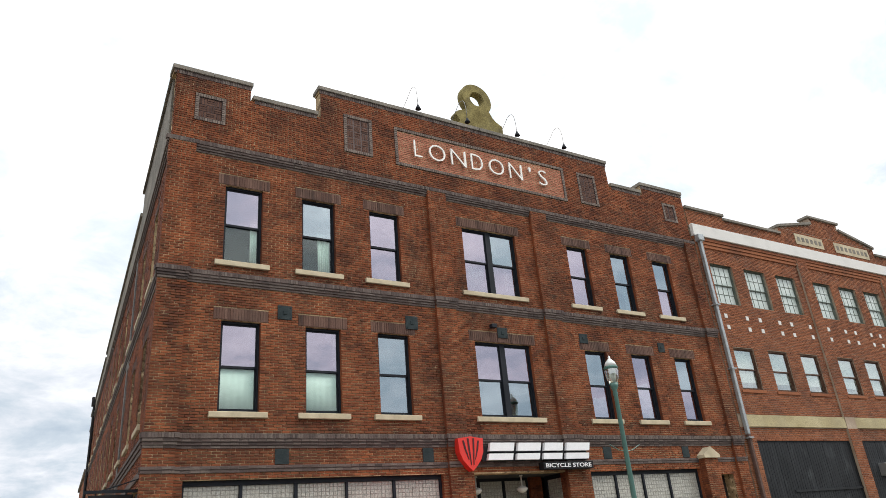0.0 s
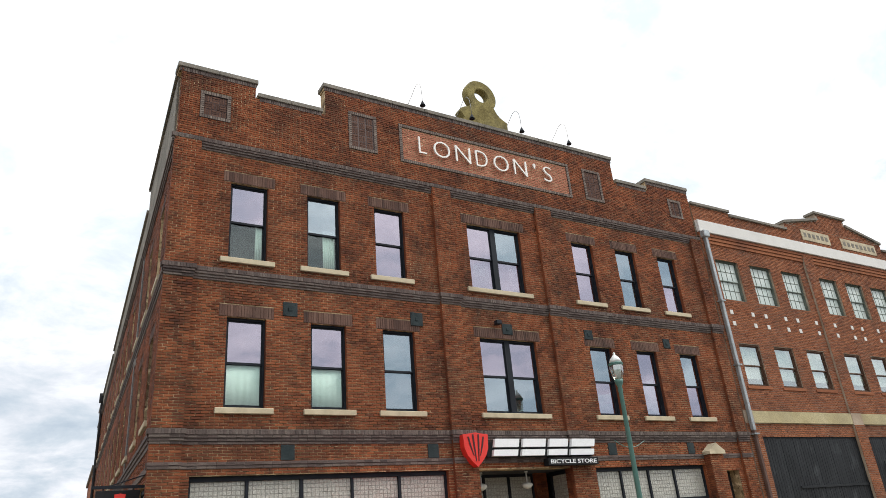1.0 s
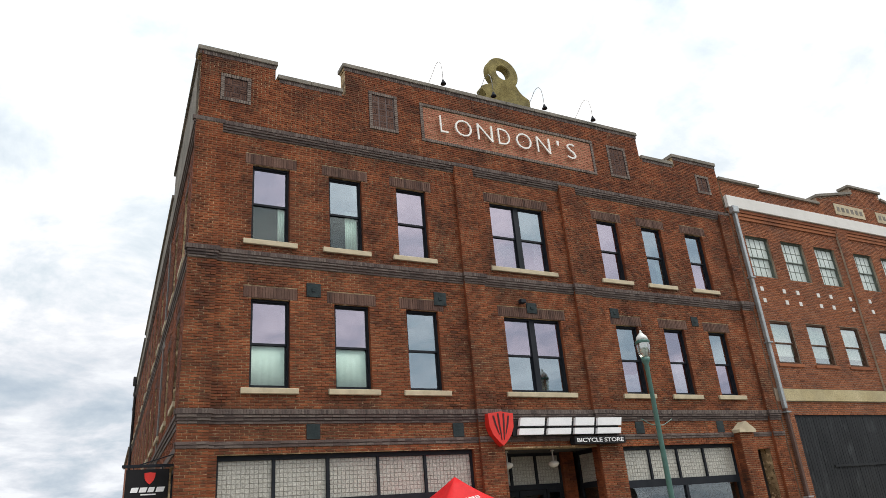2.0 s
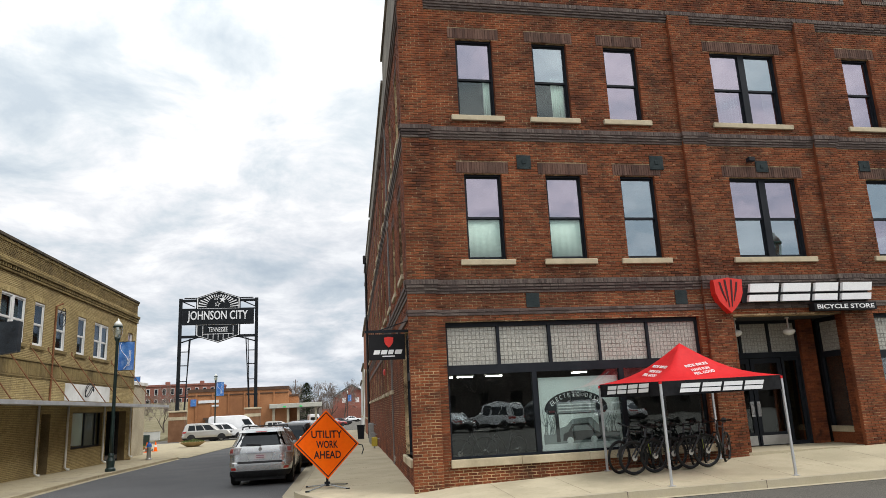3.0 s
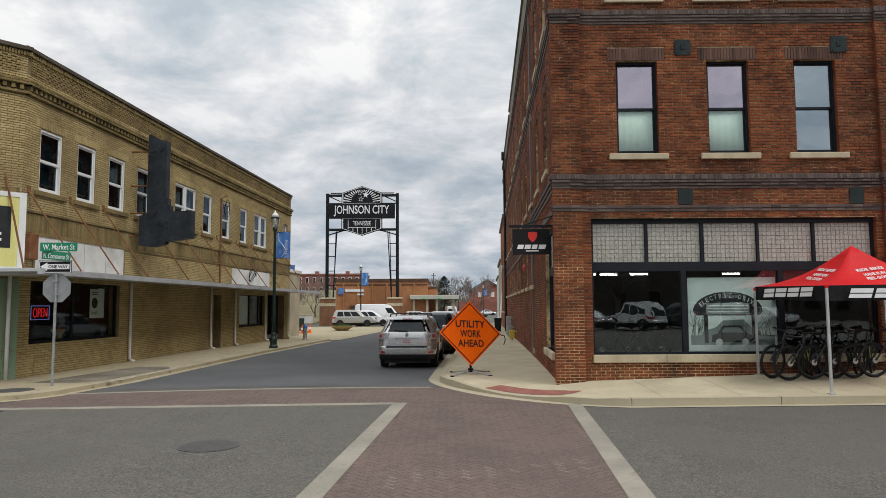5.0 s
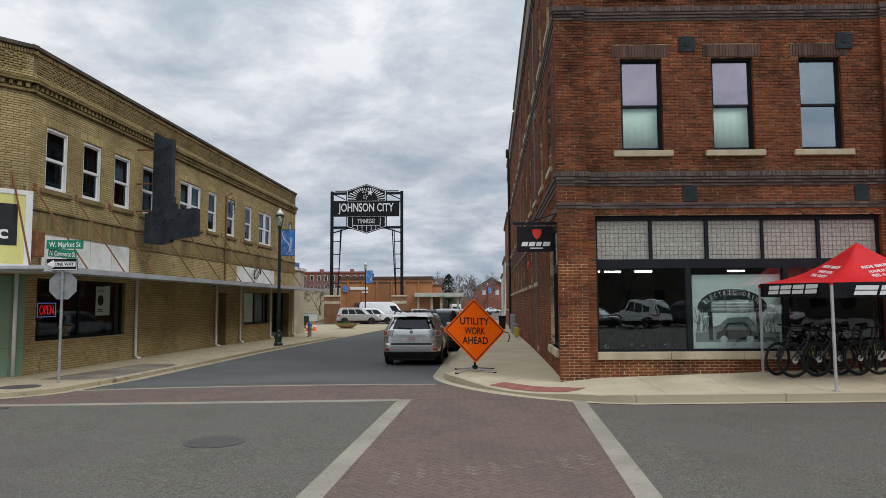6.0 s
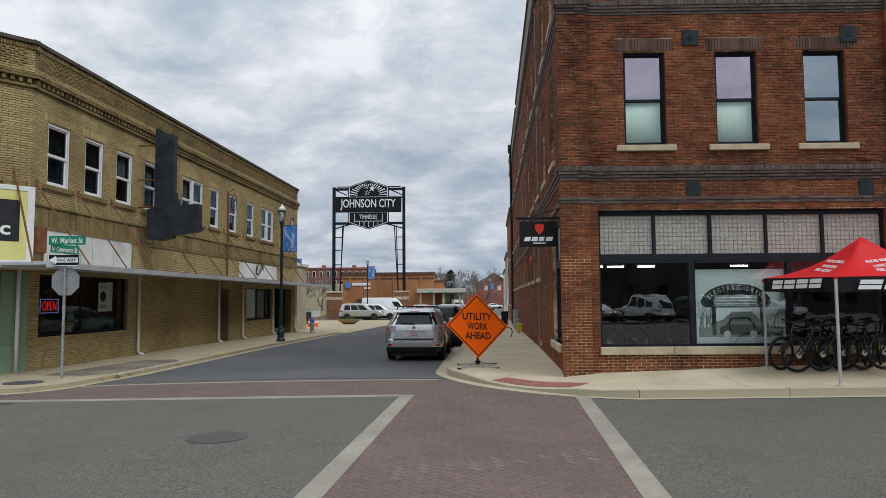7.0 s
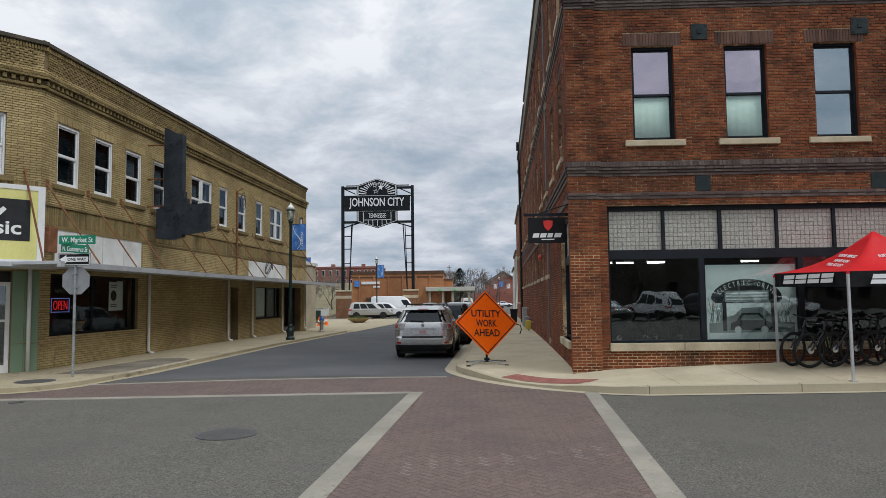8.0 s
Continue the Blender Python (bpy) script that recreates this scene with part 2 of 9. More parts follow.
M_GLASSD = glass_mat("window_glass_dark", (0.36, 0.43, 0.47), (0.62, 0.74, 0.90), 0.06, grazing=7.0)
M_GLASSN = glass_mat("old_window_glass", (0.80, 0.85, 0.82), (0.92, 0.95, 0.95), 0.34)
M_GLASS3 = glass_mat("dim_shop_glass", (0.86, 0.90, 0.89), (0.9, 0.95, 0.97), 0.03, grazing=8.0)
M_WHITE = mat("white_paint", (0.74, 0.74, 0.72), (0.82, 0.82, 0.80), 2, 40, 0.5, bump=0.05)
M_RED = mat("red_vinyl", (0.62, 0.02, 0.02), (0.70, 0.03, 0.03), 2, 40, 0.45, bump=0.05)

# ---- tools ----
def thing(name, label, category, m=None, group="", kind=""):
    """A top-level Empty at the base of a thing."""
    ob = new(name)
    ob.empty_display_size = 0.2
    if m is not None:
        ob.matrix_world = m
    return tagged(ob, label, category, group, kind)


def part(name, bm, material, parent=None, label="", m=None, smooth=False):
    """One mesh object from a bmesh, under its thing or part."""
    me = bpy.data.meshes.new(name)
    bmesh.ops.recalc_face_normals(bm, faces=bm.faces)
    bm.to_mesh(me)
    bm.free()
    for mt in (material if isinstance(material, (list, tuple)) else [material]):
        me.materials.append(mt)
    if smooth:
        for p in me.polygons:
            p.use_smooth = True
    ob = new(name, me)
    if parent is not None:
        ob.parent = parent
    if m is not None:
        ob.matrix_basis = m
    if label:
        ob["label"] = label
    return ob


def boxes(*list_of, bevel=0.0):
    """A bmesh of boxes (x0, x1, y0, y1, z0, z1)."""
    bm = bmesh.new()
    for b in list_of:
        add_box(bm, *b)
    if bevel:
        bmesh.ops.bevel(bm, geom=bm.edges[:], offset=bevel, segments=1, affect='EDGES')
    return bm


def add_box(bm, x0, x1, y0, y1, z0, z1, m=None):
    vs = [bm.verts.new(p) for p in ((x0, y0, z0), (x1, y0, z0), (x1, y1, z0), (x0, y1, z0), (x0, y0, z1), (x1, y0, z1), (x1, y1, z1), (x0, y1, z1))]
    for f in ((0, 1, 5, 4), (1, 2, 6, 5), (2, 3, 7, 6), (3, 0, 4, 7), (4, 5, 6, 7), (3, 2, 1, 0)):
        bm.faces.new([vs[i] for i in f])
    if m is not None:
        for v in vs:
            v.co = m @ v.co
    return vs


def add_tube(bm, pts, r, n=8, closed=False, caps=True):
    """A round bar along points; r is a radius or one for each point."""
    pts = [Vector(p) for p in pts]
    rs = r if isinstance(r, (list, tuple)) else [r] * len(pts)
    rings, side = [], None
    for i, p in enumerate(pts):
        a = pts[i - 1] if (i or closed) else p
        b = pts[(i + 1) % len(pts)] if (i < len(pts) - 1 or closed) else p
        d = (b - a).normalized()
        if side is None:
            side = d.cross(Vector((0, 0, 1)) if abs(d.z) < 0.9 else Vector((1, 0, 0))).normalized()
        else:
            side = (side - d * side.dot(d)).normalized()
        up = d.cross(side)
        rings.append([bm.verts.new(p + (side * math.cos(k * math.tau / n) + up * math.sin(k * math.tau / n)) * rs[i]) for k in range(n)])
    for i in range(len(rings) - (0 if closed else 1)):
        a, b = rings[i], rings[(i + 1) % len(rings)]
        for k in range(n):
            bm.faces.new((a[k], a[(k + 1) % n], b[(k + 1) % n], b[k]))
    if caps and not closed:
        bm.faces.new(rings[0][::-1])
        bm.faces.new(rings[-1])


def tube(pts, r, n=8, closed=False):
    bm = bmesh.new()
    add_tube(bm, pts, r, n, closed)
    return bm


def lathe(profile, n=16, bm=None, at=(0, 0, 0)):
    """A turned form from (radius, z) pairs."""
    bm = bm or bmesh.new()
    rings = [[bm.verts.new((at[0] + r * math.cos(k * math.tau / n), at[1] + r * math.sin(k * math.tau / n), at[2] + z)) for k in range(n)] for r, z in profile]
    for a, b in zip(rings, rings[1:]):
        for k in range(n):
            bm.faces.new((a[k], a[(k + 1) % n], b[(k + 1) % n], b[k]))
    bm.faces.new(rings[0][::-1])
    bm.faces.new(rings[-1])
    return bm


def prism(outline, y0, y1, bm=None, swap=False):
    """A plate from an (x, z) outline, from depth y0 to y1; swap: an (x, y) outline from height y0 to y1."""
    bm = bm or bmesh.new()
    a = [bm.verts.new((x, z, y0) if swap else (x, y0, z)) for x, z in outline]
    b = [bm.verts.new((x, z, y1) if swap else (x, y1, z)) for x, z in outline]
    bm.faces.new(a)
    bm.faces.new(b[::-1])
    n = len(outline)
    for i in range(n):
        bm.faces.new((a[i], b[i], b[(i + 1) % n], a[(i + 1) % n]))
    return bm


def cut_wall(x0, x1, z0, z1, t, openings, y=0.0):
    """A wall slab of thickness t with openings (x0, x1, z0, z1) cut through it; its face is at y."""
    xs = sorted({x0, x1, *[min(max(v, x0), x1) for o in openings for v in o[:2]]})
    zs = sorted({z0, z1, *[min(max(v, z0), z1) for o in openings for v in o[2:4]]})

    def solid(i, j):
        if not (0 <= i < len(xs) - 1 and 0 <= j < len(zs) - 1):
            return False
        cx, cz = (xs[i] + xs[i + 1]) / 2, (zs[j] + zs[j + 1]) / 2
        return not any(o[0] < cx < o[1] and o[2] < cz < o[3] for o in openings)

    bm, cache = bmesh.new(), {}

    def v(i, j, k):
        if (i, j, k) not in cache:
            cache[i, j, k] = bm.verts.new((xs[i], y + k * t, zs[j]))
        return cache[i, j, k]

    for i in range(len(xs) - 1):
        for j in range(len(zs) - 1):
            if not solid(i, j):
                continue
            bm.faces.new((v(i, j, 0), v(i + 1, j, 0), v(i + 1, j + 1, 0), v(i, j + 1, 0)))
            bm.faces.new((v(i, j, 1), v(i, j + 1, 1), v(i + 1, j + 1, 1), v(i + 1, j, 1)))
            for di, dj, p, q in ((-1, 0, (0, 0), (0, 1)), (1, 0, (1, 0), (1, 1)), (0, -1, (0, 0), (1, 0)), (0, 1, (0, 1), (1, 1))):
                if not solid(i + di, j + dj):
                    bm.faces.new((v(i + p[0], j + p[1], 0), v(i + q[0], j + q[1], 0), v(i + q[0], j + q[1], 1), v(i + p[0], j + p[1], 1)))
    return bm


def brick_rows(x0, x1, z0, z1, openings=(), length=0.203, height=0.0557, joint=0.012, rng=None):
    """The rectangles (x0, x1, z0, z1) of a running bond round the openings."""
    course, step, out, k = height + joint, length + joint, [], 0
    z = z0
    while z < z1 - 0.02:
        top = min(z + height, z1)
        mid = (z + top) / 2
        spans = [(x0, x1)]
        for o in openings:
            if o[2] < mid < o[3]:
                spans = [s for a, b in spans for s in ((a, min(b, o[0])), (max(a, o[1]), b)) if s[1] - s[0] > 0.03]
        shift = (k % 2) * step / 2
        for a, b in spans:
            x = math.floor((a - x0 - shift) / step) * step + x0 + shift
            while x < b:
                p, q = max(x, a), min(x + length, b)
                p, q = a if p - a < 0.06 else p, b if b - q < 0.06 else q
                if q - p > 0.045:
                    out.append((p, q, z, top))
                x += step
        z += course
        k += 1
    return out


def brick_mesh(name, rects, material, parent, y=0.0, proud=0.016, m=None, label="", seed=1):
    """Joined bricks, each proud of the wall by its own small amount."""
    rng = np.random.RandomState(seed)
    r = np.array(rects)
    n = len(r)
    d = y - proud - rng.uniform(-0.004, 0.004, n)
    tilt = rng.uniform(-0.003, 0.003, (n, 4))
    e = 0.004
    X0, X1, Z0, Z1 = r.T
    back = np.full(n, y + 0.004)
    pts = np.stack([np.stack([X0 + e, d + tilt[:, 0], Z0 + e], 1), np.stack([X1 - e, d + tilt[:, 1], Z0 + e], 1), np.stack([X1 - e, d + tilt[:, 2], Z1 - e], 1), np.stack([X0 + e, d + tilt[:, 3], Z1 - e], 1),
                    np.stack([X0, back, Z0], 1), np.stack([X1, back, Z0], 1), np.stack([X1, back, Z1], 1), np.stack([X0, back, Z1], 1)], 1).reshape(-1, 3)
    quad = np.array([(0, 1, 2, 3), (0, 4, 5, 1), (1, 5, 6, 2), (2, 6, 7, 3), (3, 7, 4, 0)])
    faces = (np.arange(n)[:, None, None] * 8 + quad[None]).reshape(-1, 4)
    me = bpy.data.meshes.new(name)
    me.from_pydata(pts.tolist(), [], faces.tolist())
    me.materials.append(material)
    ob = new(name, me)
    ob.parent = parent
    if m is not None:
        ob.matrix_basis = m
    if label:
        ob["label"] = label
    return tagged(ob, kind="stuff")


def letters(name, body, width, height, material, m, parent=None, depth=0.01, label="", bold=0.0):
    """Lettering in the built-in font, fitted to a width and height and centred on the pose m (x along the text, z up, facing -y)."""
    cu = bpy.data.curves.new(name, 'FONT')
    cu.body, cu.size, cu.align_x, cu.align_y = body, 1.0, 'CENTER', 'CENTER'
    cu.offset = bold
    cu.extrude = 0.01
    cu.resolution_u = 3
    tmp = bpy.data.objects.new(name, cu)
    scene.collection.objects.link(tmp)
    me = bpy.data.meshes.new_from_object(tmp.evaluated_get(bpy.context.evaluated_depsgraph_get()))
    bpy.data.objects.remove(tmp)
    co = np.array([v.co for v in me.vertices])
    lo, hi = co.min(0), co.max(0)
    me.transform(pose(0, 0, 0, 90, 0, 0) @ Matrix.Diagonal((width / (hi[0] - lo[0]), height / (hi[1] - lo[1]), depth / 0.02, 1)) @ Matrix.Translation((-(lo[0] + hi[0]) / 2, -(lo[1] + hi[1]) / 2, 0)))
    me.materials.clear()
    me.materials.append(material)
    ob = new(name, me)
    ob.parent = parent
    ob.matrix_basis = m
    if label:
        ob["label"] = label
    return ob


def span(a, b, step):
    n = max(1, round(abs(b - a) / step))
    return [a + (b - a) * i / n for i in range(n + 1)]


STREET = 3.0                                        # the side street bends this much from the front's normal
SIDE = pose(0, 0, 0, 0, 0, -STREET)                 # u across the side street, v along it


def uv(u, v, z=0.0):
    return SIDE @ Vector((u, v, z))


def road_z(x, y):
    return -0.2 - 0.008 * min(max(y - 12, 0), 85) + 0.01 * min(max(x, 0), 30)


def far_y(x):
    """The far edge of the paver crossing bends away to the left."""
    return 0.64 - 0.018 * max(0.0, -3.5 - x) ** 2


def walk_z(x, y):
    """The pavement's top: it rises from the kerb to the wall and along the front."""
    edge = road_z(x, y) + 0.15
    if y < 0 and x > 0:
        k = min(max(1 + y / 2.6, 0), 1)
        return edge * (1 - k) + k * (0.034 * min(x, 8) + 0.02 * max(0, x - 8))
    return edge + 0.04 * min(max(1 + x / 2.6, 0), 1) if y < 12 else edge + 0.02

# ---- ground, roads, pavements ----
def sheet(name, pts_fn, us, vs, material, label, category="", drop=0.0, z_add=0.0, kind="structure"):
    """A sheet over a grid (u, v); with drop it gets a skirt of that height."""
    bm = bmesh.new()
    grid = [[bm.verts.new(pts_fn(u, v)) for v in vs] for u in us]
    for i in range(len(us) - 1):
        for j in range(len(vs) - 1):
            bm.faces.new((grid[i][j], grid[i + 1][j], grid[i + 1][j + 1], grid[i][j + 1]))
    if drop:
        rim = [grid[i][0] for i in range(len(us))] + [grid[-1][j] for j in range(1, len(vs))] + [grid[i][-1] for i in range(len(us) - 2, -1, -1)] + [grid[0][j] for j in range(len(vs) - 2, 0, -1)]
        low = [bm.verts.new(v.co - Vector((0, 0, drop))) for v in rim]
        n = len(rim)
        for i in range(n):
            bm.faces.new((rim[i], low[i], low[(i + 1) % n], rim[(i + 1) % n]))
    return tagged(part(name, bm, material), label, category or name, kind=kind)


XS = [-2500, -600, -150, -70, -40] + span(-25, 40, 2.5) + [70, 150, 600, 2500]
YS = [-2500, -600, -150, -60] + span(-30, 100, 2.5) + [160, 400, 2500]
sheet("ground", lambda x, y: (x, y, road_z(x, y)), XS, YS, M_ASPHALT, "worn grey asphalt ground of the street crossing", "road")

# the side street, laid later and darker
sheet("road_side_street", lambda u, v: (lambda p: (p.x, p.y, road_z(p.x, p.y) + 0.005))(uv(u, v + (far_y(u) - 0.62) * max(0.0, 1 - (v - 0.75) / 6))), span(-10.9, -2.6, 1), span(0.75, 75, 3), M_ASPHALT2, "dark newer asphalt of the side street", "road")


# the corner pavement on the building's side
def kerb_curve():
    pts = []
    for i in range(13):
        a = math.radians(90 * i / 12)
        pts.append(Vector((0.9 - 3.65 * abs(math.sin(a)) ** 1.333, 2.0 - 4.65 * abs(math.cos(a)) ** 1.333, 0)))
    return pts


CORNER = kerb_curve()
FRONT_X = span(0.9, 60, 2.0)
outer = [Vector((x, -2.65 - 0.02 * min(x, 8), 0)) for x in reversed(FRONT_X)] + CORNER[1:] + [uv(-2.86, v) for v in span(2.3, 75, 2.5)]
inner = [Vector((x, 0.3, 0)) for x in reversed(FRONT_X)] + [Vector((0.3, 0.3, 0))] * 12 + [uv(0.3, v) for v in span(2.3, 75, 2.5)]


def ramp_dip(p):
    """The kerb is dropped at the crossing's corner."""
    d = (Vector((p.x, p.y)) - Vector((-1.15, -1.2))).length
    return 0.12 * max(0.0, min(1.0, 1.35 - d / 1.7))


def band_mesh(name, out_line, in_line, fn, cuts, material, label, category, wall=0.0):
    bm = bmesh.new()
    rows_ = []
    for a, b in zip(out_line, in_line):
        rows_.append([bm.verts.new(fn(a.lerp(b, c))) for c in cuts])
    for r, s in zip(rows_, rows_[1:]):
        for i in range(len(cuts) - 1):
            bm.faces.new((r[i], r[i + 1], s[i + 1], s[i]))
    if wall:
        low = [bm.verts.new(r[0].co - Vector((0, 0, wall))) for r in rows_]
        for i in range(len(rows_) - 1):
            bm.faces.new((rows_[i][0], rows_[i + 1][0], low[i + 1], low[i]))
    bmesh.ops.remove_doubles(bm, verts=bm.verts, dist=0.0005)
    return tagged(part(name, bm, material), label, category, kind="structure")


def toward(a, b, d):
    ds = d if isinstance(d, list) else [d] * len(a)
    return [p + (q - p).normalized() * w for p, q, w in zip(a, b, ds)]


kerb_in = toward(outer, inner, 0.16)
band_mesh("pavement_corner", kerb_in, inner, lambda p: (p.x, p.y, walk_z(p.x, p.y) - ramp_dip(p)), [i / 14 for i in range(15)], M_CONCRETE, "pale broom-finished concrete pavement round the corner", "pavement")
band_mesh("kerb_corner", outer, kerb_in, lambda p: (p.x, p.y, walk_z(p.x, p.y) - ramp_dip(p) + 0.004), [0, 1], M_KERB, "pale concrete kerb of the corner pavement", "kerb", wall=0.3)
band_mesh("gutter_corner", toward(outer, inner, [-0.18 - 0.14 * min(max((p.y + 2.6) / 1.5, 0), 1) for p in outer]), outer, lambda p: (p.x, p.y, road_z(p.x, p.y) + 0.010), [0, 1], M_KERB, "concrete gutter strip along the kerb", "gutter")

# score lines in the pavement
bm = bmesh.new()
for x in (1.6, 3.1, 4.6, 6.1, 7.6, 9.1, 10.6, 12.1, 13.6, 15.1):
    z = [walk_z(x + 0.3 * k, -2.45 + 2.4 * k) for k in (0, 1)]
    a = [bm.verts.new((x + dx, y, zz + 0.003)) for dx, y, zz in ((-0.004, -2.45, z[0]), (0.004, -2.45, z[0]), (0.004, -0.05, z[1]), (-0.004, -0.05, z[1]))]
    bm.faces.new(a)
for v in (2.2, 4.0, 5.8, 7.6, 9.4, 11.2, 13.0):
    a, b = uv(-2.45, v), uv(-0.05, v)
    bm.faces.new([bm.verts.new((p.x, p.y + d, walk_z(p.x, p.y) + 0.003)) for p, d in ((a, -0.008), (b, -0.008), (b, 0.008), (a, 0.008))])
tagged(part("pavement_joint", bm, M_JOINT), "dark scored joints in the concrete pavement", "joint", kind="structure")

# open joints across the kerb
bm = bmesh.new()
for x in (0.95, 3.75, 6.75, 9.75, 12.75, 15.75):
    y = -2.65 - 0.02 * min(x, 8)
    z = walk_z(x, y + 0.08) - ramp_dip(Vector((x, y + 0.08)))
    add_box(bm, x - 0.006, x + 0.006, y - 0.003, y + 0.16, road_z(x, y), z + 0.008)
tagged(part("kerb_joint", bm, M_JOINT), "dark open joints across the concrete kerb", "joint", kind="structure")

# red tactile mat at the dropped kerb
bm = bmesh.new()
arc = [(-1.32, 0.15), (-0.82, -0.35), (-0.28, -0.78), (0.30, -1.15)]
low_arc = [(-1.70, -0.22), (-1.24, -0.76), (-0.75, -1.24), (-0.20, -1.64)]
prev = None
for (ax, ay), (bx, by) in zip(arc, low_arc):
    row = (Vector((ax, ay)), Vector((bx, by)))
    for i in range(8 if prev else 0):
        for j in range(6):
            q = [prev[0].lerp(row[0], s).lerp(prev[1].lerp(row[1], s), f) for s, f in ((i / 8, j / 6), ((i + 1) / 8, j / 6), ((i + 1) / 8, (j + 1) / 6), (i / 8, (j + 1) / 6))]
            bm.faces.new([bm.verts.new((p.x, p.y, walk_z(p.x, p.y) - ramp_dip(p) + 0.009)) for p in q])
    prev = row
M_MAT = mat("tactile_red", (0.27, 0.105, 0.085), (0.35, 0.15, 0.12), 3, 70, 0.7, bump=0.5)
for i in range(46):
    k = i / 45 * 2.999
    j = int(k)
    f = k - j
    a = Vector(arc[j]).lerp(Vector(arc[j + 1]), f)
    b = Vector(low_arc[j]).lerp(Vector(low_arc[j + 1]), f)
    for c in range(8):
        p = a.lerp(b, (c + 0.5) / 8)
        z = walk_z(p.x, p.y) - ramp_dip(p) + 0.009
        lathe([(0.012, 0), (0.009, 0.006)], 6, bm, (p.x, p.y, z))
tagged(part("tactile_mat", bm, M_MAT), "brick-red tactile paving mat at the dropped kerb", "paving", kind="structure")

# the opposite pavement
left_out = [Vector((x, -1.8, 0)) for x in (-60, -45, -30, -20, -15, -12.9)] + [Vector((-12.9 + 1.75 * math.sin(a), -0.05 - 1.75 * math.cos(a), 0)) for a in [math.radians(15 * i) for i in range(1, 7)]] + [uv(-10.9, v) for v in span(1.5, 25, 2.5)]
left_in = [Vector((x, 2.6, 0)) for x in (-60, -45, -30, -20, -15)] + [Vector((-14.3, 1.75, 0))] * 7 + [uv(-14.2, v) for v in span(1.5, 25, 2.5)]


def left_top(p, extra=0.0):
    return (p.x, p.y, road_z(p.x, p.y) + 0.07 + extra)


lk = toward(left_out, left_in, 0.16)
band_mesh("pavement_left", lk, left_in, lambda p: left_top(p, 0.03), [0, 0.5, 1], M_OLDWALK, "stained concrete pavement below the metal canopy", "pavement")
band_mesh("kerb_left", left_out, lk, lambda p: left_top(p, 0.032), [0, 1], M_OLDWALK, "worn concrete kerb along the side street", "kerb", wall=0.3)
band_mesh("gutter_left", toward(left_out, left_in, -0.25), left_out, lambda p: (p.x, p.y, road_z(p.x, p.y) + 0.010), [0, 1], M_OLDWALK, "concrete gutter strip along the kerb", "gutter")
sheet("apron", lambda u, v: (lambda p: (p.x, p.y, road_z(p.x, p.y) + 0.03))(uv(u, v)), span(-26, -10.4, 3), span(25.2, 62, 3), M_OLDWALK, "pale concrete apron of the plaza beyond the shops", "pavement")
M_GRASS = mat("winter_grass", (0.16, 0.145, 0.08), (0.23, 0.20, 0.125), 0.3, 20, 0.95, bump=0.6, dist=0.03)
sheet("lawn", lambda u, v: (lambda p: (p.x, p.y, road_z(p.x, p.y) + 0.06 + 0.085 * max(0, v - 76)))(uv(u, v)), span(-90, -25, 5), span(63, 153, 5), M_GRASS, "winter lawn rising behind the plaza", "grass", drop=9.0)

# darker mottled patch laid over the opposite pavement
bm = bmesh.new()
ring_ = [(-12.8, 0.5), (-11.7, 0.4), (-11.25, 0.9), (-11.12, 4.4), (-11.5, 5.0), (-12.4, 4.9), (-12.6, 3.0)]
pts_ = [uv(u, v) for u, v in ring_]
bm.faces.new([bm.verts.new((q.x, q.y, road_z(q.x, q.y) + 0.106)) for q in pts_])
tagged(part("pavement_patch", bm, mat("dark_patch_concrete", (0.13, 0.115, 0.09), (0.26, 0.23, 0.18), 0.9, 35, 0.9, bump=0.3)), "dark patch on the concrete pavement", "pavement", kind="structure")

# a stretch of kerb scraped bare and whitened
bm = bmesh.new()
rs = random.Random(41)
for k in range(70):
    v = rs.uniform(0.6, 4.6)
    q = uv(-10.9 - rs.uniform(0.0, 0.13), v)
    r = rs.uniform(0.015, 0.05)
    z = road_z(q.x, q.y) + 0.1045
    bm.faces.new([bm.verts.new((q.x + r * rs.uniform(0.6, 1.2) * math.cos(a), q.y + 2.2 * r * math.sin(a), z)) for a in [math.tau * i / 7 for i in range(7)]])
tagged(part("kerb_scrape", bm, mat("scraped_concrete", (0.52, 0.48, 0.40), (0.66, 0.62, 0.54), 6, 40, 0.9)), "pale scraped spots on the worn kerb", "kerb", kind="stuff")

# ---- the three-storey brick corner building ----
corner = thing("corner_building", "three-storey red-brown brick corner building with black sash windows", "building")
W2 = [(1.95, 0.98), (4.09, 0.98), (6.14, 0.98), (9.84, 2.06), (13.53, 0.94), (15.60, 0.94), (17.68, 0.92)]
W3 = [(1.92, 1.00), (4.00, 0.97), (6.04, 0.97), (9.78, 2.06), (13.48, 0.94), (15.50, 0.94), (17.60, 0.92)]
Z2, Z3 = (5.25, 7.48), (9.03, 11.21)
FW = 19.72                                          # right end of the front
GAPS = [(2.0, 4.1, 14.03, 20), (15.68, 17.45, 14.03, 20), (-1, 2.0, 14.45, 20), (17.45, 21, 14.40, 20)]
OPEN2 = [(c - w / 2, c + w / 2, *Z2) for c, w in W2] + [(c - w / 2, c + w / 2, *Z3) for c, w in W3]
SHOP_L, SHOP_R = (0.80, 7.38, 0.60, 3.74), (12.50, 17.30, 0.85, 3.70)
ENTRY, DOORWAY = (8.35, 11.66, -0.4, 3.72), (18.12, 18.92, -0.4, 3.5)
SHOPS = [SHOP_L, SHOP_R, ENTRY, DOORWAY]
SIGN = (6.55, 13.45, 12.98, 14.36)
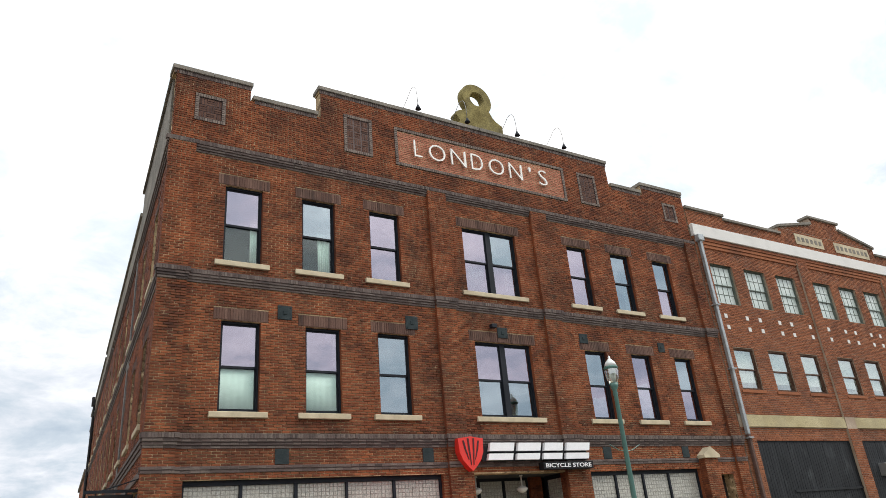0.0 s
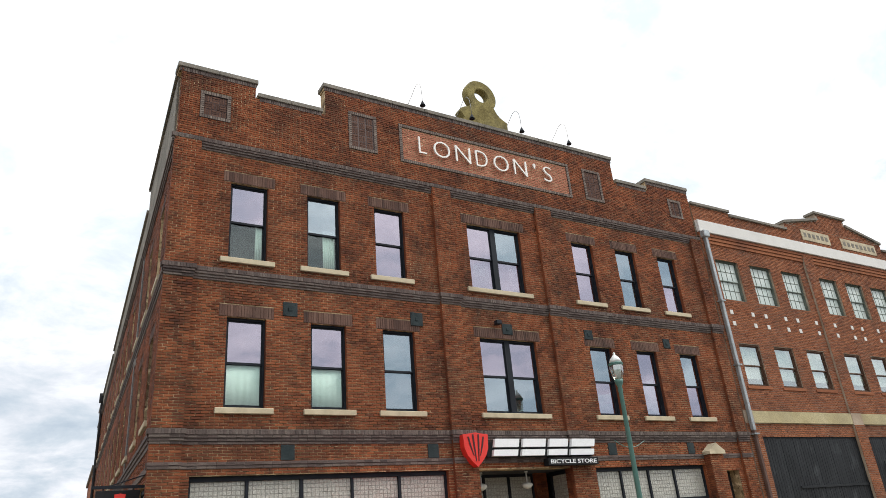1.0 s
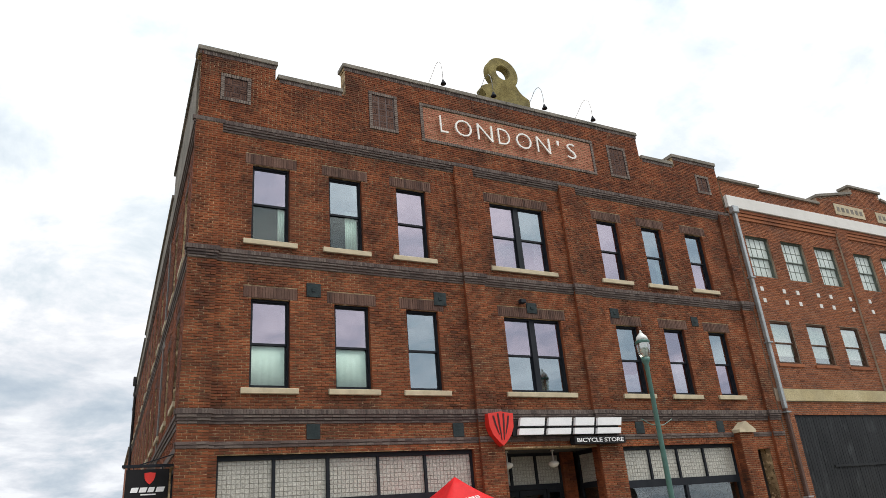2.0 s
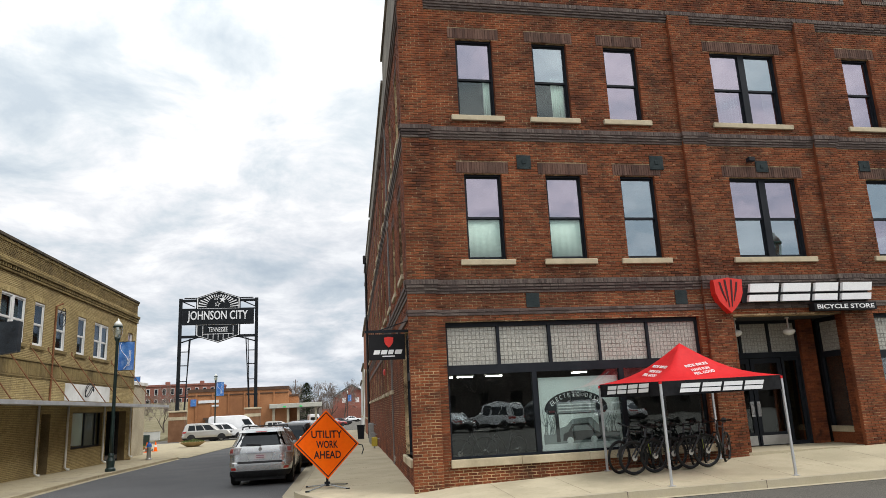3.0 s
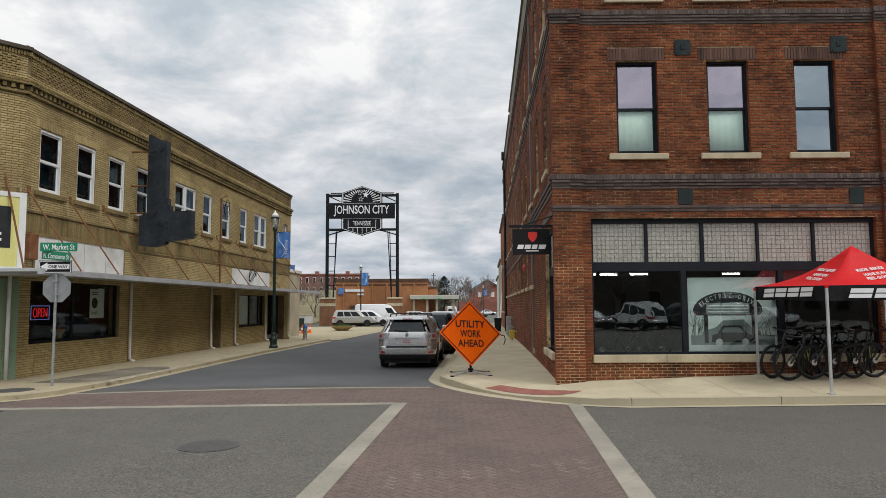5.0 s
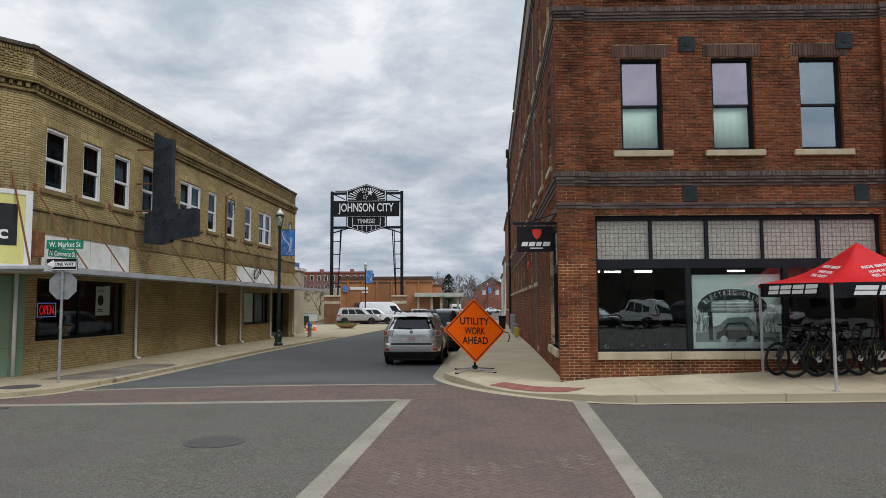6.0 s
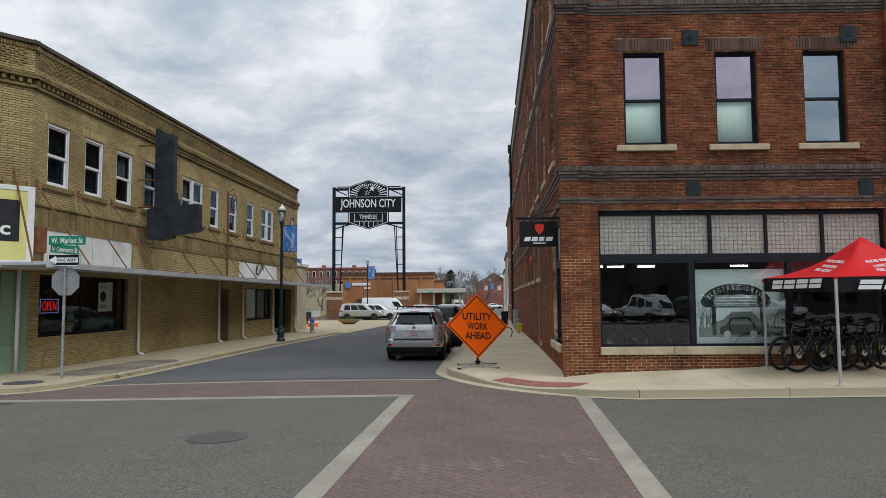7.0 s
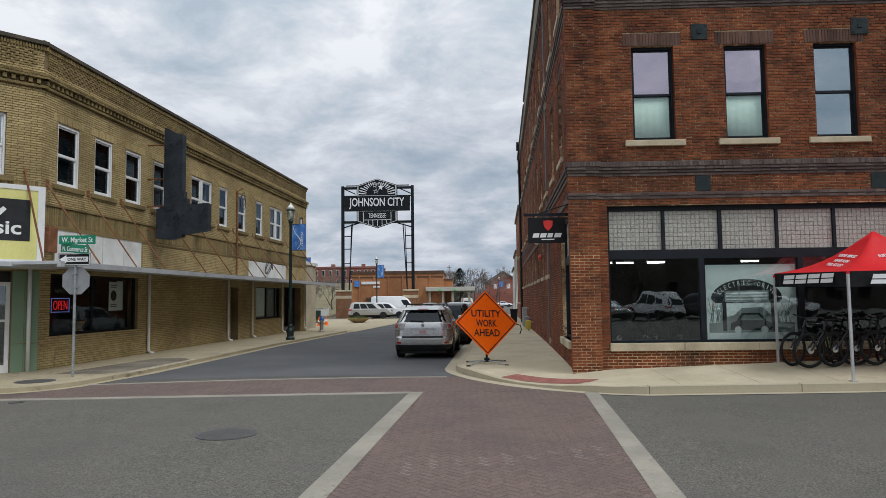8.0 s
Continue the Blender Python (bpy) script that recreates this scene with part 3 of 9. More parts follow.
PANELS = [(0.50, 1.32, 13.02, 13.88), (4.83, 5.77, 13.05, 14.38), (14.10, 14.98, 13.05, 14.34), (18.45, 19.18, 13.08, 13.88)]
PIL = [(-0.08, 0.59), (7.55, 8.20), (11.55, 12.22), (19.18, FW)]
BANDS = [(4.42, 4.75), (8.37, 8.69), (12.03, 12.35)]
OPEN_ALL = OPEN2 + SHOPS + GAPS
part("wall_front", cut_wall(-0.0, FW, -0.5, 14.98, 0.38, OPEN_ALL), M_MORTAR, corner, "red-brown brick wall with sandy mortar")
skip = OPEN_ALL + [SIGN] + PANELS + [(-1, 30, a, b) for a, b in BANDS] + [(-1, 30, 3.89, 4.04)]
skip += [(c - w / 2 - 0.19, c + w / 2 + 0.19, z[1], z[1] + 0.31) for ws, z in ((W2, Z2), (W3, Z3)) for c, w in ws]
skip += [(a, b, -1, 12.03) for a, b in PIL[1:3]] + [(a, b, -1, 12.03) for a, b in (PIL[0], PIL[3])]
wall_rects = brick_rows(0.0, FW, -0.10, 14.98, skip)
# the bricks below the shop window, within reach of the pavement, are pieces of their own
near = [r for r in wall_rects if r[0] < 7.5 and r[3] < 0.62]
brick_mesh("brickwork_front", [r for r in wall_rects if not (r[0] < 7.5 and r[3] < 0.62)], M_BRICK, corner, seed=3)

# brick reveals of the openings
for a, b, c, d in OPEN2 + SHOPS[:3]:
    part("reveal", boxes((a, a + 0.004, -0.004, 0.38, c, d)), M_BRICK, corner)
    part("reveal", boxes((b - 0.004, b, -0.004, 0.38, c, d)), M_BRICK, corner)

# pilasters
pil_rects = []
for i, (a, b) in enumerate(PIL):
    top = 12.23
    part("pilaster", boxes((a, b, -0.10, 0.0, -0.5, top)), M_MORTAR, corner)
    r = brick_rows(a, b, -0.10, top, [(-1, 30, *BANDS[0]), (-1, 30, *BANDS[1])])
    if i == 0:
        near += [(*q, 'p') for q in r if q[3] < 2.7]
        r = [q for q in r if q[3] >= 2.7]
    brick_mesh("brickwork_pilaster", r, M_BRICK, corner, y=-0.10, seed=10 + i)
    sides = boxes((a - 0.006, a, -0.10, 0.0, 0, top), (b, b + 0.006, -0.10, 0.0, 0, top))
    part("pilaster_side", sides, M_BRICK, corner)


def band(z0, z1, steps, cap=True, wrap=True):
    """A moulded course of dark brick: stepped rows below a row of upright headers."""
    n = len(steps)
    h = (z1 - z0 - (0.12 if cap else 0)) / n
    for a, b, base in [(-0.1, FW, 0.0)] + [(p, q, -0.10) for p, q in PIL]:
        for k, s in enumerate(steps if wrap or base == 0.0 else ()):
            y = base - s
            part("band_course", boxes((a - s * 0.4, b + s * 0.4, y, base, z0 + k * h, z0 + (k + 1) * h - 0.004)), M_BANDBRICK, corner)
            brick_mesh("band_brickwork", brick_rows(a - s * 0.4, b + s * 0.4, z0 + k * h + 0.006, z0 + (k + 1) * h - 0.006, length=0.2, height=h - 0.018), M_BANDBRICK, corner, y=y, proud=0.004, seed=20 + k)
        if cap:
            y = base - (steps[-1] if wrap or base == 0.0 else 0.0) - 0.015
            part("band_course", boxes((a - 0.06, b + 0.06, y, base, z1 - 0.12, z1)), M_BANDBRICK, corner)
            brick_mesh("header_brickwork", brick_rows(a - 0.06, b + 0.06, z1 - 0.115, z1 - 0.003, length=0.056, height=0.108, joint=0.012), M_BANDBRICK, corner, y=y, proud=0.005, seed=40)


band(4.42, 4.75, (0.03, 0.055, 0.08))
band(8.37, 8.69, (0.03, 0.055, 0.08))
band(12.03, 12.35, (0.03, 0.06, 0.085), wrap=False)
band(3.89, 4.04, (0.03, 0.045), cap=False)

# coping stones on the stepped parapet
for a, b, z in ((-0.14, 2.06, 14.45), (2.06, 4.02, 14.03), (4.02, 15.76, 14.98), (15.76, 17.38, 14.03), (17.38, FW + 0.06, 14.40)):
    part("parapet_course", boxes((a + 0.05, b - 0.05, -0.02, 0.0, z - 0.07, z + 0.06)), M_BANDBRICK, corner)
    brick_mesh("parapet_brickwork", brick_rows(a + 0.05, b - 0.05, z - 0.066, z + 0.056, length=0.056, height=0.116), M_BANDBRICK, corner, y=-0.02, proud=0.006, seed=47)
    part("parapet_core", boxes((a + 0.05, b - 0.05, 0.0, 0.38, z - 0.004, z + 0.06)), M_MORTAR, corner)
    xs = span(a, b, 1.2)
    for p, q in zip(xs, xs[1:]):
        part("coping", boxes((p + 0.004, q - 0.004, -0.06, 0.44, z + 0.062, z + 0.2), bevel=0.012), M_COPING, corner)


def framed_panel(r, inner_mat, inset=0.03, border=0.105, name="brick_panel"):
    a, b, c, d = r
    part(name, cut_wall(a, b, c, d, 0.05, [(a + border, b - border, c + border, d - border)], y=-0.03), M_BANDBRICK, corner, "border of mottled upright bricks")
    rects = brick_rows(a, b, d - border + 0.004, d - 0.004, length=0.057, height=border - 0.01) + brick_rows(a, b, c + 0.004, c + border - 0.004, length=0.057, height=border - 0.01)
    for z in span(c + border, d - border, 0.068)[:-1]:
        rects += [(a + 0.003, a + border - 0.003, z, z + 0.057), (b - border + 0.003, b - 0.003, z, z + 0.057)]
    brick_mesh("panel_border", rects, M_PALEBAND, corner, y=-0.03, proud=0.006, seed=61)
    if inner_mat is M_SIGNBRICK:
        rects = brick_rows(a + border, b - border, c + border, d - border)
    else:
        part("panel_backing", boxes((a + border, b - border, -0.004, 0.0, c + border, d - border)), M_DARKBRICK, corner)
        # basket weave
        rects = []
        for j, z in enumerate(span(c + border, d - border, 0.21)[:-1]):
            for i, x in enumerate(span(a + border, b - border, 0.21)[:-1]):
                if (i + j) % 2:
                    rects += [(x + 0.004, x + 0.2, z + 0.07 * q, z + 0.07 * q + 0.058) for q in range(3)]
                else:
                    rects += [(x + 0.07 * q, x + 0.07 * q + 0.058, z + 0.004, z + 0.2) for q in range(3)]
    brick_mesh("panel_brickwork", rects, inner_mat, corner, y=-0.004 if inner_mat is not M_SIGNBRICK else 0.0, proud=0.008, seed=66)


for p in PANELS:
    framed_panel(p, M_WEAVE)
framed_panel(SIGN, M_SIGNBRICK)


def sash_window(parent, m, w, z0, z1, double=False, frame_mat=None, sill_mat=None, lintel=None, depth=0.13, glass=None, lites=None, sash=0.055, sill=True, low=None):
    """A two-sash window: frame, sill, lintel and panes; the opening's middle is at x = 0 of the pose m."""
    frame_mat = frame_mat or M_BLACK
    glass = glass or M_GLASS
    h = z1 - z0
    f = 0.05
    bays = [(-w / 2, w / 2)] if not double else [(-w / 2, 0.03), (-0.03, w / 2)]
    holes = [(a + f, b - f, z0 + 0.05, z1 - 0.06) for a, b in bays]
    if double:
        holes = [(-w / 2 + f, -0.095, z0 + 0.05, z1 - 0.06), (0.095, w / 2 - f, z0 + 0.05, z1 - 0.06)]
    win = part("window", cut_wall(-w / 2, w / 2, z0, z1, 0.12, holes, y=depth - 0.04), frame_mat, parent, m=m)
    mid = z0 + h * 0.49
    for a, b, _, _ in holes:
        for lo, hi, y in ((mid - 0.02, z1 - 0.06, depth), (z0 + 0.05, mid + 0.02, depth + 0.035)):
            inner_ = (a + sash * 0.6, b - sash * 0.6, lo + sash, hi - sash * 0.7)
            part("sash", cut_wall(a, b, lo, hi, 0.035, [inner_], y=y), frame_mat, win)
            if lites:
                lx, lz = lites
                xs_, zs_ = span(inner_[0], inner_[1], (inner_[1] - inner_[0]) / lx), span(inner_[2], inner_[3], (inner_[3] - inner_[2]) / lz)
                part("glazing_bar", cut_wall(*inner_, 0.02, [(p + 0.012, q - 0.012, r + 0.012, t - 0.012) for p, q in zip(xs_, xs_[1:]) for r, t in zip(zs_, zs_[1:])], y=y + 0.004), frame_mat, win)
            g = part("pane", boxes((inner_[0], inner_[1], y + 0.014, y + 0.019, inner_[2], inner_[3])), low if low and lo < mid - 0.1 else (M_GLASSB if glass is M_GLASS and random.random() < 0.5 else glass), win)
            g.visible_shadow = False
    if sill:
        part("window_sill", boxes((-w / 2 - 0.20, w / 2 + 0.20, -0.085, depth - 0.04, z0 - 0.14, z0), bevel=0.012), sill_mat or M_STONE, win, "weathered limestone sill")
    if lintel:
        part("lintel", boxes((-w / 2 - 0.19, w / 2 + 0.19, -0.006, 0.1, z1 + 0.004, z1 + 0.31)), lintel, win)
        n = round((w + 0.38) / 0.068)
        rects = [(-w / 2 - 0.19 + i * 0.068, -w / 2 - 0.19 + i * 0.068 + 0.058, z1 + 0.01, z1 + 0.30) for i in range(n)]
        brick_mesh("lintel_brickwork", rects, lintel, win, y=-0.006, proud=0.008, seed=70)
    return win


for ws, z in ((W2, Z2), (W3, Z3)):
    for c, w in ws:
        sash_window(corner, pose(c, 0, 0), w, *z, double=w > 1.5, lintel=M_LINTEL, low=M_GLASSC if c < 5 else None)

# rooms behind the windows: floors, back wall, ceilings
part("floor_slab", boxes((0.38, FW - 0.1, 0.38, 8.0, 4.35, 4.6), (0.38, FW - 0.1, 0.38, 8.0, 8.15, 8.4), (0.38, FW - 0.1, 0.38, 8.0, 12.0, 12.25)), M_DARKROOM, corner)
part("wall_inner", boxes((0.38, FW - 0.1, 8.0, 8.2, -0.5, 12.25), *[(x - 0.06, x + 0.06, 0.39, 8.0, 4.6, 12.0) for x in (7.8, 11.9)]), M_DARKROOM, corner)
part("roof", prism([(0.3, 0.35), (FW - 0.3, 0.35), (FW - 0.3, 42), (2.6, 42)], 13.0, 13.2, swap=True), M_COPING, corner, "flat roof behind the parapet")

# the wall along the side street
SIDEWALL = pose(0, 0, 0, 0, 0, -90 - STREET)         # local x runs from far to near, its face looks over the side street
SW = 43.0
side_open = []
side_windows = []
for i, v in enumerate((2.35, 5.3, 8.2, 11.2, 14.2, 17.2, 20.4, 23.6, 26.8, 30.0, 33.2, 36.4, 39.6)):
    side_windows += [(v, *Z2), (v, *Z3)]
    if i > 1:
        side_windows.append((v, 2.42, 3.9) if i < 8 else (v, 2.42, 3.9))
SHOP_S = (-3.05, -0.75, 0.60, 3.74)
for v, a, b in side_windows:
    side_open.append((-v - 0.49, -v + 0.49, a, b))
part("wall_side", cut_wall(-SW, -0.38, -0.9, 13.3, 0.38, side_open + [SHOP_S]), M_MORTAR, corner, "long red-brown brick wall over the side street", m=SIDEWALL)
part("wall_corner", boxes((-0.38, -0.04, 0.0, 0.38, -0.5, 14.45)), M_MORTAR, corner, m=SIDEWALL)
sskip = side_open + [SHOP_S] + [(-60, 1, a, b) for a, b in BANDS] + [(o[0] - 0.19, o[1] + 0.19, o[3], o[3] + 0.31) for o in side_open]
brick_mesh("brickwork_side", brick_rows(-16.0, 0.07, -0.10, 13.3, sskip), M_BRICK, corner, m=SIDEWALL, y=0.0, seed=81)
brick_mesh("brickwork_side_corner", brick_rows(-0.38, 0.07, 13.3, 14.45), M_BRICK, corner, m=SIDEWALL, y=0.0, seed=83)
brick_mesh("brickwork_side_far", brick_rows(-SW, -16.0, -0.90, 13.3, sskip, length=0.42, height=0.126, joint=0.012), M_BRICK, corner, m=SIDEWALL, y=0.0, seed=82)
for z0, z1, out_ in ((4.42, 4.75, 0.08), (8.37, 8.69, 0.08), (12.03, 12.35, 0.10)):
    for k in range(3):
        h = (z1 - z0) / 3
        part("band_course", boxes((-SW, 0.1, -out_ * (k + 1.5) / 3, 0.0, z0 + k * h, z0 + (k + 1) * h - 0.012)), M_BANDBRICK, corner, m=SIDEWALL)
part("band_course", boxes((-SW, 0.1, -0.05, 0.0, 3.89, 4.04)), M_BANDBRICK, corner, m=SIDEWALL)
# grey-rendered parapet, stepping down along the side
for i, (a, b, z) in enumerate(((-7.5, -0.38, 14.45), (-26.0, -7.5, 13.60), (-SW, -26.0, 13.35))):
    part("parapet_side", boxes((a, b, -0.07, 0.36, 12.36, z)), M_COPING, corner, m=SIDEWALL)
    xs = span(a, b, 0.45)
    for p, q in zip(xs, xs[1:]):
        part("coping_tile", boxes((p, q - 0.03, -0.14, 0.45, z, z + 0.12)), M_COPING, corner, m=SIDEWALL)
for v, a, b in side_windows:
    sash_window(corner, SIDEWALL @ pose(-v, 0, 0), 0.98, a, b, lintel=M_LINTEL, depth=0.20, glass=M_GLASSD)

# ---- shop fronts of the corner building ----
M_TILEGLASS = mat("prism_glass_tile", (0.40, 0.39, 0.345), (0.48, 0.47, 0.415), 1.2, 25, 0.25, bump=0.2, pieces=[(0.38, 0.37, 0.33), (0.46, 0.45, 0.40), (0.43, 0.42, 0.375), (0.49, 0.48, 0.43)], spread=0.5)
M_LEAD = mat("lead_came", (0.28, 0.27, 0.245), (0.36, 0.35, 0.315), 3, 40, 0.6)
M_PLATE = mat("dark_iron_plate", (0.016, 0.025, 0.027), (0.036, 0.048, 0.050), 3, 40, 0.75)
M_STEEL = mat("brushed_steel", (0.50, 0.50, 0.50), (0.62, 0.62, 0.62), 3, 60, 0.35, metal=0.9, bump=0.05)
# near-black: the dark of deep rooms and recesses is put into this colour
M_SHADEWALL = mat("shade_dark_wall", (0.045, 0.045, 0.047), (0.075, 0.075, 0.077), 1, 20, 0.9)
M_SHOPFLOOR = mat("shop_floor", (0.20, 0.18, 0.16), (0.28, 0.26, 0.22), 1, 20, 0.5)
M_TUBE = glow_mat("lamp_tube", (1.0, 0.97, 0.9), 14.0)


def shop_front(name, r, transoms, panes, zt, parent, m=None, label=""):
    """A glazed shop front in the opening r: transom mullions and display mullions as (x0, x1) pairs."""
    x0, x1, z0, z1 = r
    e = 0.06
    tx = [x0 + e] + [v for p in transoms for v in p] + [x1 - e]
    px = [x0 + e] + [v for p in panes for v in p] + [x1 - e]
    tb = [(tx[i], tx[i + 1], zt, z1 - 0.11) for i in range(0, len(tx), 2)]
    pb = [(px[i], px[i + 1], z0 + 0.05, zt - 0.21) for i in range(0, len(px), 2)]
    front = part(name, cut_wall(x0, x1, z0, z1, 0.12, tb + pb, y=0.10), M_BLACK, parent, label, m=m)
    for k, b in enumerate(tb):
        part("transom_backing", boxes((b[0], b[1], 0.165, 0.18, b[2], b[3])), M_LEAD, front)
        n = max(1, round((b[1] - b[0]) / 0.103))
        mrows = max(1, round((b[3] - b[2]) / 0.103))
        dx, dz = (b[1] - b[0]) / n, (b[3] - b[2]) / mrows
        rects = [(b[0] + i * dx + 0.006, b[0] + (i + 1) * dx - 0.006, b[2] + j * dz + 0.006, b[2] + (j + 1) * dz - 0.006) for i in range(n) for j in range(mrows)]
        brick_mesh("prism_tile", rects, M_TILEGLASS, front, y=0.165, proud=0.008, seed=200 + k)
    for b in pb:
        g = part("pane", boxes((b[0], b[1], 0.15, 0.156, b[2], b[3])), M_GLASS2, front)
        g.visible_shadow = False
    return front


shop_front("shop_window", SHOP_L, [(2.07, 2.14), (3.36, 3.44), (4.66, 4.72), (5.95, 6.02)], [(2.89, 3.0), (5.12, 5.24)], 2.72, corner, label="black-framed shop window with prism-glass transoms")
shop_front("shop_window", SHOP_R, [(13.55, 13.62), (14.72, 14.79), (15.87, 15.94)], [(14.85, 14.96)], 2.72, corner, label="black-framed shop window with prism-glass transoms")
shop_front("shop_window", SHOP_S, [(-1.95, -1.88)], [], 2.72, corner, m=SIDEWALL)
for a, b, z in ((0.78, 7.42, 0.42), (12.46, 17.34, 0.68)):
    for p, q in zip(span(a, b, 1.7), span(a, b, 1.7)[1:]):
        part("shop_sill", boxes((p + 0.003, q - 0.003, -0.09, 0.12, z, z + 0.18), bevel=0.012), M_STONE, corner, "pale stone sill")
part("shop_sill", boxes((-3.1, -0.7, -0.09, 0.12, 0.42, 0.60), bevel=0.012), M_STONE, corner, "pale stone sill", m=SIDEWALL)
# the shop's room
part("shop_floor", boxes((0.38, FW - 0.1, 0.38, 8.0, 0.1, 0.28)), M_SHOPFLOOR, corner)
# inner walls take the near-black that carries the room's own shade
part("shop_partition", boxes((8.19, 8.31, 0.39, 8.0, 0.28, 4.35), (12.3, 12.42, 1.8, 8.0, 0.28, 4.35), (17.42, 17.5, 0.39, 8.0, 0.28, 4.35)), M_SHADEWALL, corner)
part("shop_back", boxes((0.38, 17.4, 6.5, 6.6, 0.28, 4.35)), M_SHADEWALL, corner)
for x, y in ((1.2, 2.6), (2.0, 3.6), (2.7, 3.0), (5.3, 3.2)):
    lamp = thing("strip_light", "white fluorescent strip light under the shop ceiling", "ceiling lamp", pose(x, y, 2.44 + 0.04 * y), "shop strip lights")
    part("housing", boxes((-0.25, 0.25, -0.05, 0.05, 0.03, 0.06)), M_WHITE, lamp)
    part("tube", tube([(-0.23, 0, 0.005), (0.23, 0, 0.005)], 0.018), M_TUBE, lamp)
    part("hanger", tube([(0, 0, 0.05), (0, 0, 1.84 - 0.04 * y)], 0.006, 6), M_STEEL, lamp)

# poster behind the second pane
M_POSTER = mat("poster_print", (0.68, 0.76, 0.75), (0.80, 0.86, 0.84), 0.8, 20, 0.5, bump=0)
M_INK = mat("poster_ink", (0.020, 0.022, 0.024), (0.035, 0.036, 0.038), 3, 40, 0.6, bump=0)
M_INK2 = mat("poster_grey", (0.20, 0.23, 0.23), (0.28, 0.31, 0.31), 1.5, 30, 0.6, bump=0)
M_INK3 = mat("poster_pale", (0.62, 0.66, 0.65), (0.72, 0.76, 0.75), 1.5, 30, 0.6, bump=0)
poster = thing("window_poster", "large pale teal poster with a dark arched badge behind glass", "poster", pose(3.06, 0.22, 0))
part("sheet", boxes((0, 2.04, 0, 0.012, 0.64, 2.36)), M_POSTER, poster)
arch = [(0.20, 1.48), (0.12, 1.56)] + [(0.92 - 0.82 * math.cos(radians(a)), 1.55 + 0.48 * math.sin(radians(a))) for a in range(8, 173, 12)] + [(1.72, 1.56), (1.64, 1.48)]
part("badge", prism(arch, -0.006, -0.002), M_INK, poster)
part("badge_panel", prism([(0.42, 1.50), (0.42, 1.76), (1.42, 1.76), (1.42, 1.50)], -0.010, -0.007), M_INK2, poster)
for k in range(3):
    part("badge_line", boxes((0.45, 1.39, -0.013, -0.011, 1.55 + 0.07 * k, 1.575 + 0.07 * k)), M_INK3, poster)
part("picture_band", boxes((0.05, 1.98, -0.006, -0.002, 0.66, 0.80)), M_INK3, poster)
part("picture_shade", prism([(0.30, 0.98), (0.34, 1.12), (0.62, 1.20), (0.80, 1.36), (1.28, 1.38), (1.45, 1.20), (1.66, 1.12), (1.66, 0.98)], -0.006, -0.002), M_INK2, poster)
part("picture_ground", boxes((0.05, 1.98, -0.005, -0.002, 0.80, 1.02)), M_INK2, poster)
rs = random.Random(31)
for k in range(26):
    x = rs.choice((rs.uniform(0.05, 0.34), rs.uniform(1.62, 1.97)))
    z1 = rs.uniform(1.25, 1.62)
    part("picture_branch", tube([(x, -0.003, 1.02), (x + rs.uniform(-0.05, 0.05), -0.003, (1.02 + z1) / 2), (x + rs.uniform(-0.12, 0.12), -0.003, z1)], 0.006, 4), M_INK2, poster)
part("picture_car", prism([(0.52, 0.86), (0.54, 1.02), (0.66, 1.06), (0.78, 1.24), (1.20, 1.25), (1.34, 1.07), (1.46, 1.02), (1.47, 0.86)], -0.0085, -0.0065), M_INK, poster)
part("picture_glass", prism([(0.74, 1.08), (0.83, 1.20), (1.16, 1.21), (1.27, 1.08)], -0.0105, -0.009), M_INK2, poster)
for x in (0.70, 1.30):
    part("picture_wheel", lathe([(0.085, 0.0), (0.085, 0.002)], 18), M_INK3, poster, m=pose(x, -0.0088, 0.86, 90, 0, 0))
for x in (0.36, 1.46):
    part("picture_column", boxes((x, x + 0.09, -0.010, -0.007, 0.84, 1.50)), M_INK, poster)
for i, ch in enumerate("ELECTRIC DRIVE"):
    if ch == " ":
        continue
    a = radians(152 - i * 9.6)
    letters("letter", ch, 0.062 if ch != "I" else 0.02, 0.105, M_INK3, pose(0.92 + 0.70 * math.cos(a), -0.009, 1.55 + 0.39 * math.sin(a), 0, -(90 - math.degrees(a)) * -0.55, 0), poster, depth=0.004)

# small red poster in the right-hand window
note = thing("sale_poster", "small red poster with white words hung in the window", "poster", pose(13.74, 0.21, 1.45))
part("sheet", boxes((0, 0.60, 0, 0.008, 0, 0.58)), M_RED, note)
letters("word", "YOUR", 0.22, 0.07, M_WHITE, pose(0.30, -0.004, 0.46), note, 0.004)
letters("word", "FITTEST", 0.50, 0.12, M_WHITE, pose(0.30, -0.004, 0.33), note, 0.004, bold=0.01)
letters("word", "YEAR YET!", 0.38, 0.07, M_WHITE, pose(0.30, -0.004, 0.20), note, 0.004)
part("small_print", boxes((0.15, 0.45, -0.004, -0.001, 0.10, 0.115)), M_WHITE, note)

# recessed entrance
EZ = 0.33
part("entry_floor", boxes((8.2, 12.3, -0.02, 1.75, 0.05, EZ)), M_CONCRETE, corner)
# soffit and right cheek are near-black; the porch's shade is in the colour
part("entry_ceiling", boxes((8.2, 12.3, 0.38, 1.9, 3.74, 3.9)), M_SHADEWALL, corner)
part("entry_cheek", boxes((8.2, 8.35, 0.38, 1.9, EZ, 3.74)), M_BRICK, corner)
part("entry_cheek", boxes((12.16, 12.24, 0.38, 1.9, EZ, 3.74)), M_SHADEWALL, corner)
part("entry_pier", boxes((11.30, 11.75, 1.45, 1.9, EZ, 3.74)), M_BRICK, corner)
CHEEK = pose(11.86, 1.43, 0, 0, 0, -90)
